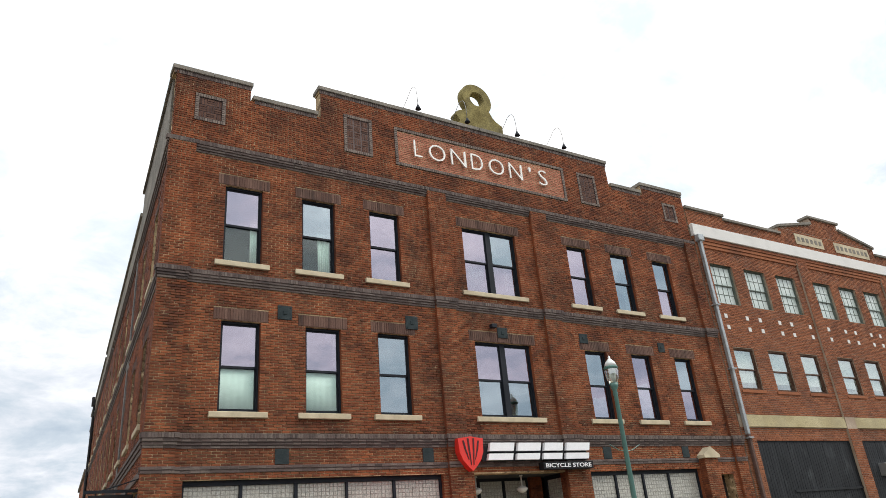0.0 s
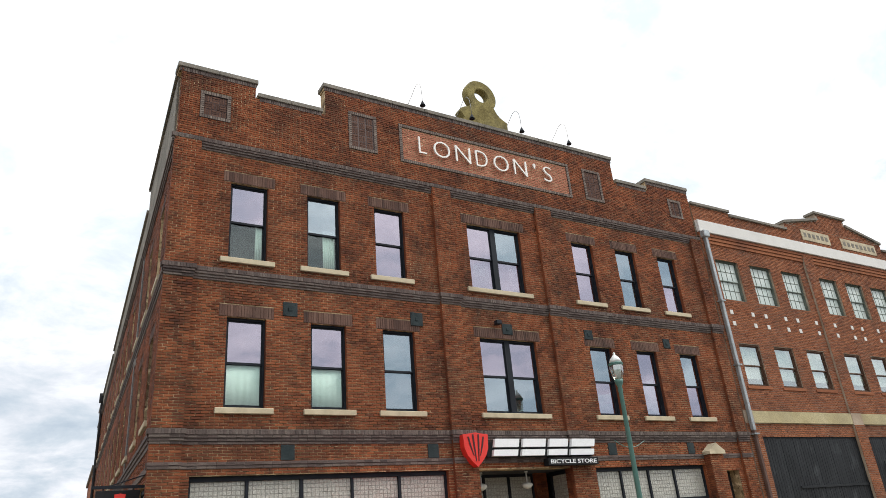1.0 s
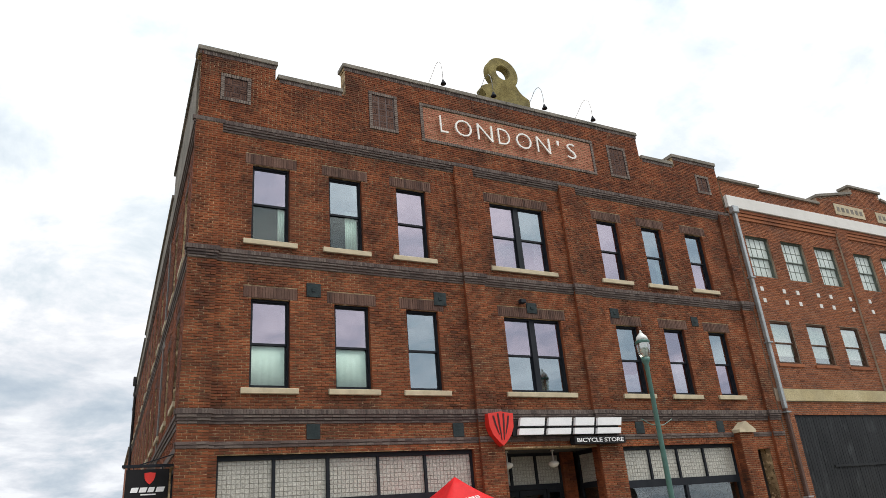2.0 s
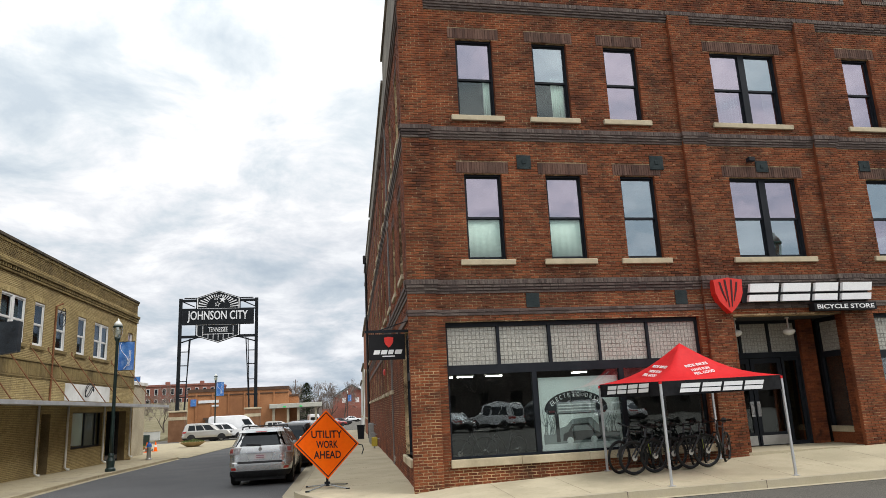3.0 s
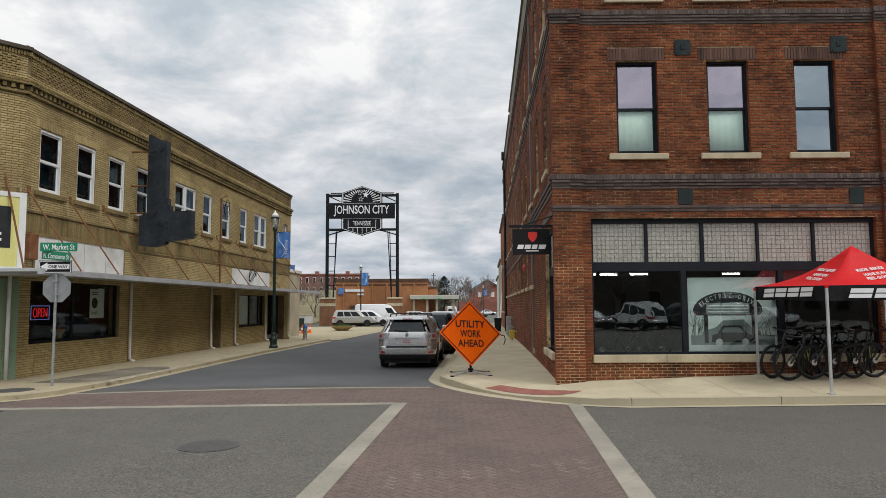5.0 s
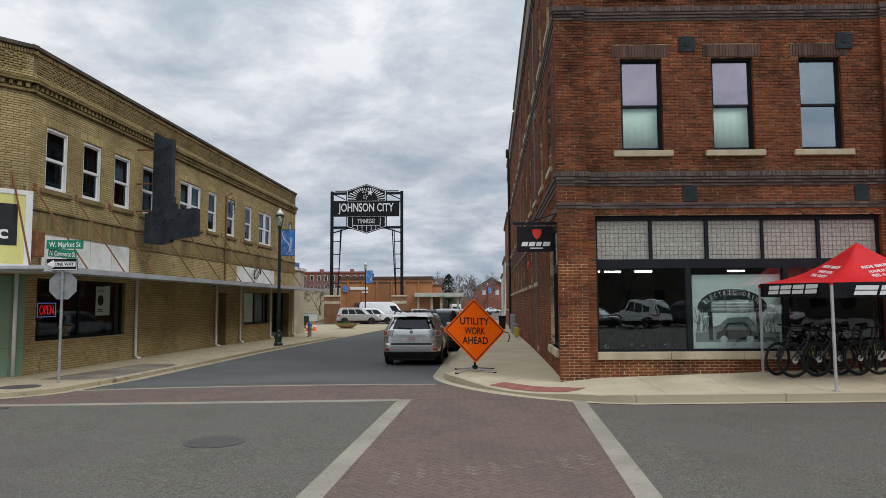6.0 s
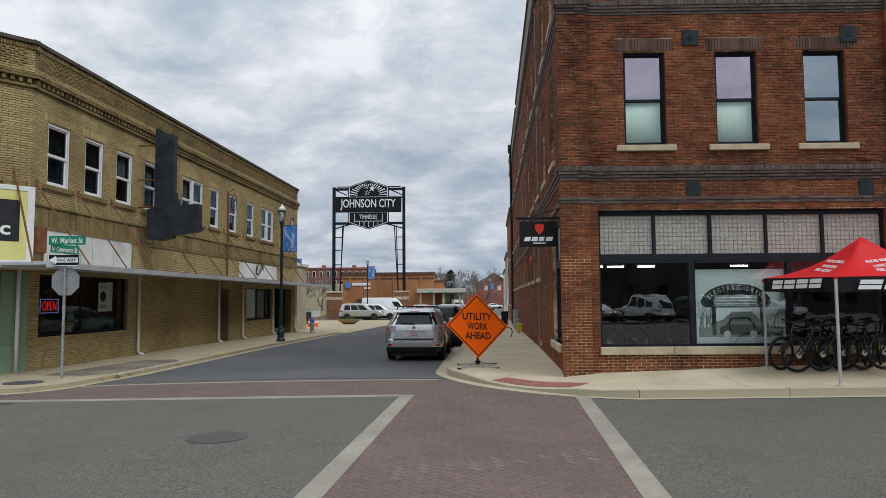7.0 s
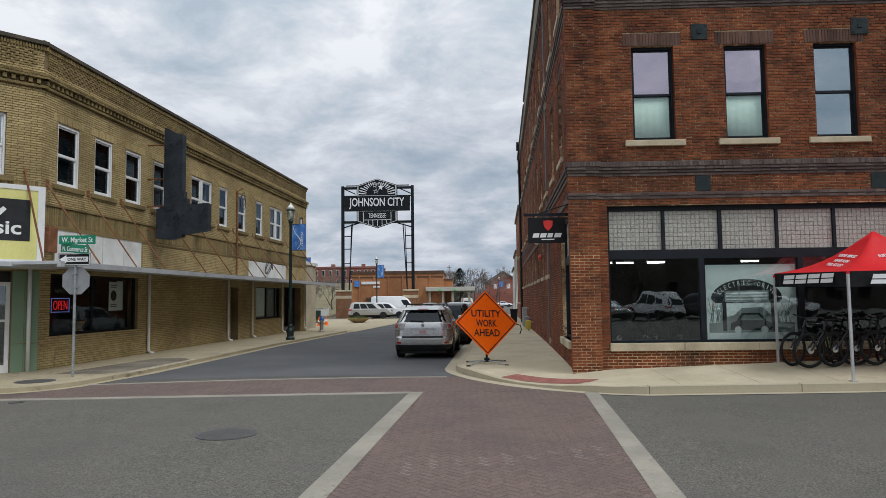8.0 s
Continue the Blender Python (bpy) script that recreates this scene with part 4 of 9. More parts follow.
sw = part("side_window", cut_wall(0, 1.04, EZ, 3.74, 0.08, [(0.09, 0.95, 2.80, 3.62), (0.09, 0.95, 0.78, 2.64)]), M_BLACK, corner, m=CHEEK)
part("transom_backing", boxes((0.09, 0.95, 0.05, 0.06, 2.80, 3.62)), M_LEAD, sw)
brick_mesh("prism_tile", [(0.09 + i * 0.1075 + 0.006, 0.09 + (i + 1) * 0.1075 - 0.006, 2.80 + j * 0.1025 + 0.006, 2.80 + (j + 1) * 0.1025 - 0.006) for i in range(8) for j in range(8)], M_TILEGLASS, sw, y=0.05, proud=0.008, seed=231)
g = part("pane", boxes((0.09, 0.95, 0.04, 0.046, 0.78, 2.64)), M_GLASS2, sw)
g.visible_shadow = False
part("sill", boxes((0.02, 1.02, -0.05, 0.0, 0.62, 0.78), bevel=0.01), M_STONE, sw, "pale stone sill")
part("sill_wall", boxes((0.0, 1.04, -0.02, 0.0, EZ, 0.62)), M_BRICK, sw)
brick_mesh("brickwork_jamb", brick_rows(0.0, 0.38, EZ, 3.72), M_BRICK, corner, y=0.0, seed=97, m=pose(11.656, 0.38, 0, 0, 0, -90))
brick_mesh("brickwork_entry_pier", brick_rows(11.30, 11.75, EZ, 3.74), M_BRICK, corner, y=1.45, seed=98)
EF = (8.35, 11.30, EZ, 3.74)
ent = part("entry_front", cut_wall(*EF, 0.10, [(8.45, 9.45, 2.85, 3.66), (9.53, 10.35, 2.85, 3.66), (10.43, 11.24, 2.85, 3.66), (8.42, 11.24, EZ, 2.70)], y=1.55), M_BLACK, corner)
for a, b in ((8.45, 9.45), (9.53, 10.35), (10.43, 11.24)):
    n, k = round((b - a) / 0.103), 8
    dx, dz = (b - a) / n, 0.81 / k
    part("transom_backing", boxes((a, b, 1.60, 1.62, 2.85, 3.66)), M_LEAD, ent)
    brick_mesh("prism_tile", [(a + i * dx + 0.006, a + (i + 1) * dx - 0.006, 2.85 + j * dz + 0.006, 2.85 + (j + 1) * dz - 0.006) for i in range(n) for j in range(k)], M_TILEGLASS, ent, y=1.60, proud=0.008, seed=230)
for a, hx in ((8.74, 9.60), (9.72, 9.80)):
    d = part("door", cut_wall(a, a + 0.95, EZ + 0.01, 2.69, 0.06, [(a + 0.12, a + 0.83, EZ + 0.36, 2.55)], y=1.58), M_BLACK, corner, "black glazed shop door")
    g = part("pane", boxes((a + 0.12, a + 0.83, 1.605, 1.612, EZ + 0.36, 2.55)), M_GLASS2, d)
    g.visible_shadow = False
    part("kick_plate", boxes((a + 0.06, a + 0.89, 1.572, 1.579, EZ + 0.03, EZ + 0.28)), M_STEEL, d)
    part("pull_plate", boxes((hx - 0.05, hx + 0.05, 1.572, 1.579, 1.12, 1.52)), M_STEEL, d)
    part("handle", tube([(hx, 1.575, 1.18), (hx, 1.51, 1.20), (hx, 1.51, 1.44), (hx, 1.575, 1.46)], 0.014), M_STEEL, d)
part("side_light", cut_wall(10.70, 11.24, EZ, 2.70, 0.06, [(10.78, 11.16, EZ + 0.1, 2.6)], y=1.58), M_BLACK, corner)
g = part("side_pane", boxes((10.78, 11.16, 1.6, 1.606, EZ + 0.1, 2.6)), M_GLASS2, corner)
g.visible_shadow = False
M_OPAL = mat("opal_glass", (0.75, 0.74, 0.68), (0.82, 0.81, 0.76), 3, 40, 0.2, bump=0)
for x in (8.9, 10.5):
    pend = thing("entry_lamp", "white opal pendant lamp under the entrance ceiling", "pendant lamp", pose(x, 0.8, 3.26), "entry lamps")
    part("globe", lathe([(0.03, -0.02), (0.12, 0.02), (0.165, 0.08), (0.15, 0.13), (0.06, 0.17)], 16), M_OPAL, pend, smooth=True)
    part("stem", tube([(0, 0, 0.16), (0, 0, 0.48)], 0.02), M_OPAL, pend)
    part("rose", lathe([(0.06, 0.44), (0.05, 0.48)], 12), M_OPAL, pend)

# doorway and pier with a gabled stone cap beside the right-hand window
part("gate_pier", boxes((17.34, 17.98, -0.26, 0.0, -0.2, 4.0)), M_MORTAR, corner)
brick_mesh("brickwork_pier", brick_rows(17.34, 17.98, 0.35, 4.0), M_BRICK, corner, y=-0.26, seed=95)
brick_mesh("brickwork_pier_side", brick_rows(0.0, 0.26, 0.35, 4.0), M_BRICK, corner, y=0.0, seed=99, m=pose(17.334, 0.0, 0, 0, 0, -90))
part("pier_side", boxes((17.334, 17.34, -0.26, 0, 0.3, 4.0), (17.98, 17.986, -0.26, 0, 0.3, 4.0)), M_BRICK, corner)
cap = prism([(17.28, 4.0), (18.04, 4.0), (18.04, 4.10), (17.66, 4.36), (17.28, 4.10)], -0.34, 0.02)
part("pier_cap", cap, M_STONE, corner, "gabled limestone cap")
# doorway lining and door near-black, shade of the passage painted in
part("back_door", boxes((18.12, 18.92, 0.9, 0.96, 0.1, 3.5)), M_SHADEWALL, corner)
part("passage", boxes((18.02, 18.12, 0.38, 0.96, 0.0, 3.6), (18.92, 19.02, 0.38, 0.96, 0.0, 3.6), (18.02, 19.02, 0.38, 0.96, 3.5, 3.6)), M_SHADEWALL, corner)

# iron vents and plates
for a, b, c, d in ((2.86, 3.24, 7.61, 7.98), (6.53, 6.92, 7.65, 8.04), (9.66, 10.03, 7.63, 7.96), (12.92, 13.27, 7.70, 8.02), (16.51, 16.83, 7.63, 7.97)):
    v = part("vent", boxes((a, b, -0.035, 0, c, d), bevel=0.006), M_PLATE, corner, "dark iron wall plate")
    part("vent_boss", boxes(((a + b) / 2 - 0.05, (a + b) / 2 + 0.05, -0.05, -0.034, (c + d) / 2 - 0.05, (c + d) / 2 + 0.05), bevel=0.006), M_PLATE, v)
    for x, z in ((a + 0.05, c + 0.05), (b - 0.05, c + 0.05), (a + 0.05, d - 0.05), (b - 0.05, d - 0.05)):
        part("bolt", boxes((x - 0.012, x + 0.012, -0.042, -0.034, z - 0.012, z + 0.012)), M_PLATE, v)
for a, b, c, d in ((2.84, 3.18, 4.05, 4.41), (6.80, 7.13, 4.05, 4.41), (13.13, 13.47, 4.05, 4.41), (16.63, 16.95, 4.05, 4.41)):
    part("wall_plate", boxes((a, b, -0.03, 0, c, d), bevel=0.006), M_PLATE, corner, "dark iron plate")
flood = thing("flood_light", "small black floodlight on the brick wall", "floodlight", pose(9.44, -0.01, 7.93))
part("body", boxes((-0.09, 0.09, -0.22, -0.06, -0.05, 0.07), bevel=0.01), M_BLACK, flood)
part("bracket", tube([(0, 0.01, 0), (0, -0.08, 0)], 0.02), M_BLACK, flood)

# carved ring ornament on the parapet
M_MOSS = mat("mossy_stone", (0.17, 0.135, 0.05), (0.30, 0.25, 0.10), 2.2, 25, 0.95, bump=0.6, dist=0.02, stain=(0.10, 0.085, 0.05), stain_scale=1.8)
orn = thing("parapet_ornament", "mossy ochre stone ring on a scrolled base on the parapet", "ornament", pose(9.99, 0.19, 15.18))
ring = bmesh.new()
N = 40
prof = [(0.27, -0.13), (0.30, -0.16), (0.59, -0.16), (0.635, -0.12), (0.635, 0.12), (0.59, 0.16), (0.30, 0.16), (0.27, 0.13)]
rr = [[ring.verts.new((r * math.cos(k * math.tau / N), y, 1.27 + r * math.sin(k * math.tau / N))) for r, y in prof] for k in range(N)]
for k in range(N):
    for i in range(len(prof)):
        j = (i + 1) % len(prof)
        ring.faces.new((rr[k][i], rr[k][j], rr[(k + 1) % N][j], rr[(k + 1) % N][i]))
part("ring", ring, M_MOSS, orn, "ochre stone ring")
base = [(-0.92, 0.0), (0.98, 0.0), (0.98, 0.36), (0.84, 0.38), (0.68, 0.47), (0.56, 0.60), (0.47, 0.76), (0.44, 0.90), (-0.44, 0.90), (-0.48, 0.72), (-0.58, 0.64), (-0.74, 0.62), (-0.92, 0.52), (-1.0, 0.38), (-0.90, 0.28), (-0.80, 0.16)]
bb = prism(base, -0.18, 0.18)
bmesh.ops.bevel(bb, geom=bb.edges[:], offset=0.02, segments=1, affect='EDGES')
part("scroll_base", bb, M_MOSS, orn)

# gooseneck lamps over the name board
M_ARM = mat("grey_arm_paint", (0.16, 0.16, 0.16), (0.24, 0.24, 0.23), 3, 40, 0.5, bump=0.02)
for x in (7.1, 8.97, 11.02, 13.12):
    gl = thing("gooseneck_lamp", "black gooseneck lamp on the parapet above the name board", "wall lamp", pose(x, 0, 15.18), "parapet lamps")
    pts = [(-0.1, 0.3, 0.0), (0.0, 0.2, 0.25), (0.06, 0.0, 0.50), (0.075, -0.14, 0.64), (0.08, -0.27, 0.69), (0.085, -0.40, 0.65), (0.09, -0.50, 0.50), (0.09, -0.55, 0.2), (0.09, -0.55, -0.15)]
    part("arm", tube(pts, 0.010, 8), M_ARM, gl, "thin grey swan-neck arm", smooth=True)
    part("shade", lathe([(0.03, 0.0), (0.05, -0.06), (0.085, -0.13), (0.095, -0.17)], 12, at=(0.09, -0.55, -0.15)), M_BLACK, gl, smooth=True)
    part("foot", boxes((-0.16, -0.04, 0.24, 0.36, 0.0, 0.03)), M_BLACK, gl)

# raised white letters on the name board
M_LETTER = mat("white_letter_enamel", (0.76, 0.74, 0.68), (0.84, 0.82, 0.77), 2, 40, 0.5, bump=0.05)
board = thing("name_board", "raised white capitals on an orange brick panel", "sign", pose(0, -0.06, 13.69))
pos = [("L", 7.34, 0.28), ("O", 8.05, 0.62), ("N", 8.86, 0.58), ("D", 9.59, 0.46), ("O", 10.38, 0.62), ("N", 11.19, 0.55), ("'", 11.82, 0.09), ("S", 12.38, 0.36)]
for ch, x, w in pos:
    letters("letter", ch, w, 0.60 if ch != "'" else 0.2, M_LETTER, pose(x, -0.02, 0 if ch != "'" else 0.2), board, depth=0.05, bold=-0.016)
    part("letter_pin", tube([(x, -0.01, 0.0 if ch not in "'" else 0.2), (x, 0.055, 0.0 if ch not in "'" else 0.2)], 0.012, 6), M_LETTER, board)

# shop sign over the entrance: red shield, slanted white blocks, black box below
M_SIGNBLACK = mat("black_sign_panel", (0.010, 0.010, 0.011), (0.018, 0.018, 0.020), 2, 40, 0.65, bump=0.03)
M_SIGNRED = mat("red_sign_face", (0.66, 0.030, 0.020), (0.74, 0.040, 0.028), 2, 40, 0.35, bump=0.03)
M_SIGNWHITE = mat("white_sign_face", (0.80, 0.80, 0.80), (0.87, 0.87, 0.87), 2, 40, 0.4, bump=0.02)


M_RIB = mat("dark_red_rib", (0.030, 0.004, 0.004), (0.045, 0.005, 0.005), 2, 40, 0.4, bump=0.03)


def shield(w, h, y0, y1):
    pts = [(-0.5, 0.44), (-0.2, 0.47), (0.0, 0.5), (0.2, 0.47), (0.5, 0.44), (0.47, 0.05), (0.36, -0.18), (0.16, -0.38), (0.0, -0.5), (-0.16, -0.38), (-0.36, -0.18), (-0.47, 0.05)]
    return prism([(x * w, z * h) for x, z in pts], y0, y1)


def slanted(x0, x1, z0, z1, lean, y0, y1):
    return prism([(x0 - lean, z0), (x1 - lean, z0), (x1, z1), (x0, z1)], y0, y1)


sgn = thing("shop_sign", "white slanted block sign with a red shield over the entrance", "shop sign", pose(0, -0.12, 0))
part("shield", shield(0.80, 0.90, -0.22, 0.0), M_SIGNRED, sgn, "red shield with dark red ribs")
sgn.children[-1].location = (8.12, 0, 4.21)
for dx, top, low in ((-0.20, 0.56, -0.16), (-0.075, 0.66, -0.30), (0.075, 0.66, -0.30), (0.20, 0.56, -0.16)):
    part("shield_rib", prism([(8.12 + dx * 1.2 - 0.024, 4.21 + top * 0.6), (8.12 + dx * 1.2 + 0.024, 4.21 + top * 0.6), (8.12 + dx * 0.95 + 0.024, 4.21 + top * 0.2), (8.12 + dx * 0.5 + 0.010, 4.21 + low), (8.12 + dx * 0.5 - 0.010, 4.21 + low), (8.12 + dx * 0.95 - 0.024, 4.21 + top * 0.2)], -0.232, -0.222), M_RIB, sgn)
part("backing", boxes((8.55, 12.30, -0.06, 0.0, 4.02, 4.42)), M_SIGNBLACK, sgn)
for a, b in ((8.80, 9.62), (9.76, 10.56), (10.70, 11.38), (11.52, 12.40)):
    for z0, z1 in ((4.04, 4.21), (4.28, 4.50)):
        part("block", slanted(a - 0.26 * (4.50 - z1), b - 0.26 * (4.50 - z1), z0, z1, 0.26 * (z1 - z0), -0.16, -0.06), M_SIGNWHITE, sgn, "plain white slanted block")
part("lower_box", boxes((10.50, 12.35, -0.22, 0.0, 3.76, 3.96)), M_SIGNBLACK, sgn)
letters("word", "BICYCLE STORE", 1.70, 0.115, M_SIGNWHITE, pose(11.43, -0.225, 3.86), sgn, 0.01, bold=0.012)
for x in (8.8, 10.4, 12.2):
    part("standoff", tube([(x, 0.0, 4.2), (x, 0.13, 4.2)], 0.02, 6), M_BLACK, sgn)

# hanging sign over the side street
bl = thing("hanging_sign", "black hanging shop sign with red shield on an iron bracket", "hanging sign", pose(0, 0.32, 0))
part("panel", boxes((-0.99, -0.13, -0.03, 0.03, 2.93, 3.53), bevel=0.006), M_SIGNBLACK, bl)
part("shield", shield(0.22, 0.25, -0.045, -0.031), M_SIGNRED, bl)
bl.children[-1].location = (-0.52, 0, 3.34)
for a, b in ((-0.86, -0.72), (-0.69, -0.55), (-0.52, -0.40), (-0.36, -0.20)):
    part("block", slanted(a, b, 3.06, 3.16, 0.03, -0.04, -0.031), M_SIGNWHITE, bl, "plain white slanted block")
part("small_line", boxes((-0.68, -0.38, -0.04, -0.031, 3.0, 3.025)), M_SIGNWHITE, bl)
part("beam", boxes((-1.08, 0.03, -0.03, 0.03, 3.57, 3.63)), M_BLACK, bl)
part("stay", tube([(-0.75, 0, 3.62), (0.02, 0, 3.86)], 0.014, 6), M_BLACK, bl)
for x in (-0.85, -0.27):
    part("hanger", boxes((x - 0.012, x + 0.012, -0.01, 0.01, 3.52, 3.58)), M_BLACK, bl)
part("wall_bracket", boxes((-0.03, 0.02, -0.05, 0.05, 3.45, 3.95)), M_BLACK, bl)

# curtains and blinds behind the upper windows
M_CURTAIN = mat("pale_curtain", (0.78, 0.82, 0.78), (0.86, 0.88, 0.85), 2, 30, 0.95, bump=0.1)


def curtain(x, z0, z1, w, label="white curtain hung behind the window glass"):
    bm = bmesh.new()
    n = 24
    cols = [[bm.verts.new((x + w * (i / n - 0.5), (0.235 if w < 0.9 else 0.205) + (0.03 if w < 0.9 else 0.004) * math.sin(i * 1.5 + x) * (0.4 + 0.6 * (1 - k)), z0 + (z1 - z0) * k)) for k in (0, 0.5, 1)] for i in range(n + 1)]
    for a, b in zip(cols, cols[1:]):
        for k in range(2):
            bm.faces.new((a[k], b[k], b[k + 1], a[k + 1]))
    ob = part("curtain", bm, M_CURTAIN, smooth=True)
    mod = ob.modifiers.new("thick", 'SOLIDIFY')
    mod.thickness = 0.006
    return tagged(ob, label, "curtain", "upper window curtains")


for x, z0, z1, w in ((1.95, 5.30, 6.40, 0.95), (4.09, 5.30, 6.40, 0.95), (2.30, 9.1, 10.3, 0.28), (4.22, 9.1, 10.3, 0.36), (10.55, 9.1, 10.1, 0.4), (9.3, 9.1, 10.0, 0.6), (17.9, 9.1, 10.1, 0.3), (15.75, 9.1, 10.1, 0.3)):
    curtain(x, z0, z1, w)
# drain pipe at the far end of the side wall, meters and bins along it
M_IRON = mat("dark_pipe", (0.02, 0.02, 0.022), (0.035, 0.034, 0.036), 3, 40, 0.6)
dp = thing("drain_pipe", "black drain pipe with a rain head on the brick side wall", "drain pipe", SIDEWALL @ pose(-37.0, -0.12, -0.25))
part("pipe", tube([(0, 0, 0), (0, 0, 13.3)], 0.09, 10), M_IRON, dp)
part("rain_head", boxes((-0.25, 0.25, -0.2, 0.14, 13.2, 13.8), bevel=0.03), M_IRON, dp)
for z in (2, 5, 8, 11):
    part("clip", boxes((-0.13, 0.13, -0.05, 0.13, z, z + 0.06)), M_IRON, dp)

# ---- the neighbour on the front street: red brick with steel windows ----
M_NB = mat("bright_red_brick", (0.18, 0.060, 0.032), (0.33, 0.125, 0.058), 0.7, 60, 0.85, bump=0.4, pieces=[(0.13, 0.044, 0.026), (0.28, 0.098, 0.046), (0.36, 0.135, 0.062), (0.23, 0.08, 0.038), (0.41, 0.17, 0.085)], spread=0.35, stain=(0.10, 0.05, 0.035), stain_scale=0.5)
M_NBMORTAR = mat("pale_mortar", (0.28, 0.20, 0.14), (0.48, 0.39, 0.30), 0.8, 50, 0.95)
M_STEELSASH = mat("grey_steel_sash", (0.10, 0.12, 0.10), (0.16, 0.18, 0.15), 3, 50, 0.6)
M_BROWNWOOD = mat("brown_wood_frame", (0.075, 0.040, 0.026), (0.12, 0.065, 0.042), 3, 50, 0.7, stain=(0.2, 0.15, 0.11), stain_scale=3)
# opaque pane: the pale teal reflection of the sky is put into its colour
M_PALEPANE = mat("pale_reflecting_pane", (0.50, 0.57, 0.53), (0.64, 0.69, 0.65), 1.5, 20, 0.15, bump=0.02)
M_WHITEBAND = mat("white_painted_band", (0.66, 0.64, 0.60), (0.78, 0.76, 0.72), 0.8, 30, 0.8, bump=0.08, stain=(0.56, 0.54, 0.50), stain_scale=0.8)
M_CREAM = mat("cream_stone_course", (0.40, 0.33, 0.18), (0.50, 0.43, 0.26), 0.8, 30, 0.85, stain=(0.28, 0.24, 0.15))
M_BLACKBOARD = mat("blackened_board", (0.010, 0.011, 0.013), (0.030, 0.032, 0.035), 1.2, 30, 0.6, bump=0.15, stretch=(1, 1, 0.5), pieces=[(0.010, 0.011, 0.013), (0.022, 0.024, 0.027), (0.015, 0.017, 0.019)], spread=0.5, fleck=[((0.075, 0.080, 0.085), 1.6, 0.58, 0.82)])
nb = thing("brick_neighbour", "three-storey red brick building with steel windows and white band", "building")
N0, N1 = 19.82, 42.0
NX3 = [20.52, 22.62, 24.71, 27.34, 29.38, 31.42, 34.3, 36.35, 38.4]
nb_open = [(x, x + 1.36, 9.88, 11.60) for x in NX3] + [(x + 0.14, x + 1.36, 6.47, 8.10) for x in NX3]
NGAP = [(22.15, 26.0, 13.72, 20), (N0 - 1, 22.15, 13.9, 20), (33.7, 50, 13.72, 20), (26.0, 33.7, 14.1, 20)]
NBOARDS = [(20.68, 26.55, -0.4, 4.62), (27.35, 33.2, -0.4, 4.62)]
part("wall_front", cut_wall(N0, N1, -0.4, 15.0, 0.4, nb_open + NGAP + NBOARDS, y=0.02), M_NBMORTAR, nb, "red brick wall with pale mortar")
nskip = nb_open + NGAP + NBOARDS + [(N0, N1, 12.64, 13.16), (N0, N1, 5.1, 5.52)]
brick_mesh("brickwork_neighbour", brick_rows(N0, N1, 0.0, 15.0, nskip), M_NB, nb, y=0.02, seed=301)
for a, b in ((N0, 20.35), (26.52, 27.22), (33.3, 34.0)):
    part("pilaster", boxes((a, b, -0.08, 0.02, 0.0, 12.5)), M_NBMORTAR, nb)
    brick_mesh("brickwork_pilaster", brick_rows(a, b, 0.0, 12.5, [(N0, N1, 5.1, 5.52)]), M_NB, nb, y=-0.08, seed=302)
part("white_band", boxes((N0, N1, -0.16, 0.0, 12.64, 13.16), bevel=0.015), M_WHITEBAND, nb, "white painted band")
for k in range(3):
    part("corbel_course", boxes((N0, N1, -0.10 + 0.03 * k, 0.02, 12.5 - 0.14 * k, 12.62 - 0.14 * k)), M_NB, nb)
part("stone_course", boxes((N0 + 0.5, N1, -0.06, 0.02, 5.1, 5.52)), M_CREAM, nb, "cream stone course")
# the stepped gable with raking copings
def rake(x, lift=0.0):
    return 14.1 + lift + 0.55 * (1 - max(abs(x - 29.85) - 1.15, 0.0) / 2.7)


GABLE = [(26.0, 14.1), (33.7, 14.1), (33.7, rake(33.7)), (31.0, rake(31.0)), (31.0, 15.0), (28.7, 15.0), (28.7, rake(28.7)), (26.0, rake(26.0))]
part("gable", prism(GABLE, 0.02, 0.42), M_NBMORTAR, nb, "brick gable over the name stones")
brick_mesh("brickwork_gable", [q for q in brick_rows(26.0, 33.7, 14.1, 15.0) if q[3] < (15.0 if 28.7 <= q[0] and q[1] <= 31.0 else min(rake(q[0]), rake(q[1])) + 0.01)], M_NB, nb, y=0.02, seed=303)
for a, b in ((25.95, 28.72), (30.98, 33.75)):
    part("raking_coping", prism([(a, rake(a)), (b, rake(b)), (b, rake(b, 0.12)), (a, rake(a, 0.12))], -0.07, 0.5), M_COPING, nb)
for a, b, z in ((N0, 22.15, 13.9), (22.15, 26.0, 13.72), (28.62, 31.08, 15.0), (33.7, N1, 13.72)):
    part("coping", boxes((a - 0.03, b + 0.03, -0.07, 0.5, z, z + 0.12), bevel=0.012), M_COPING, nb)
for a, b in ((27.1, 29.25), (30.2, 33.1)):
    part("name_stone", boxes((a, b, -0.02, 0.02, 13.42, 13.95)), M_STONE, nb, "weathered name stone")
    for x in span(a + 0.25, b - 0.25, 0.34):
        part("carved_stroke", boxes((x - 0.1, x + 0.1, -0.026, -0.02, 13.58, 13.80)), M_COPING, nb)
for x in (20.72, 22.0, 22.81, 24.08, 24.88, 26.17, 27.51, 28.8, 29.58, 30.85, 31.6, 32.9):
    for z in (9.36, 8.9):
        part("inset_block", boxes((x - 0.085, x + 0.085, -0.012, 0.02, z - 0.085, z + 0.085)), M_WHITEBAND, nb)
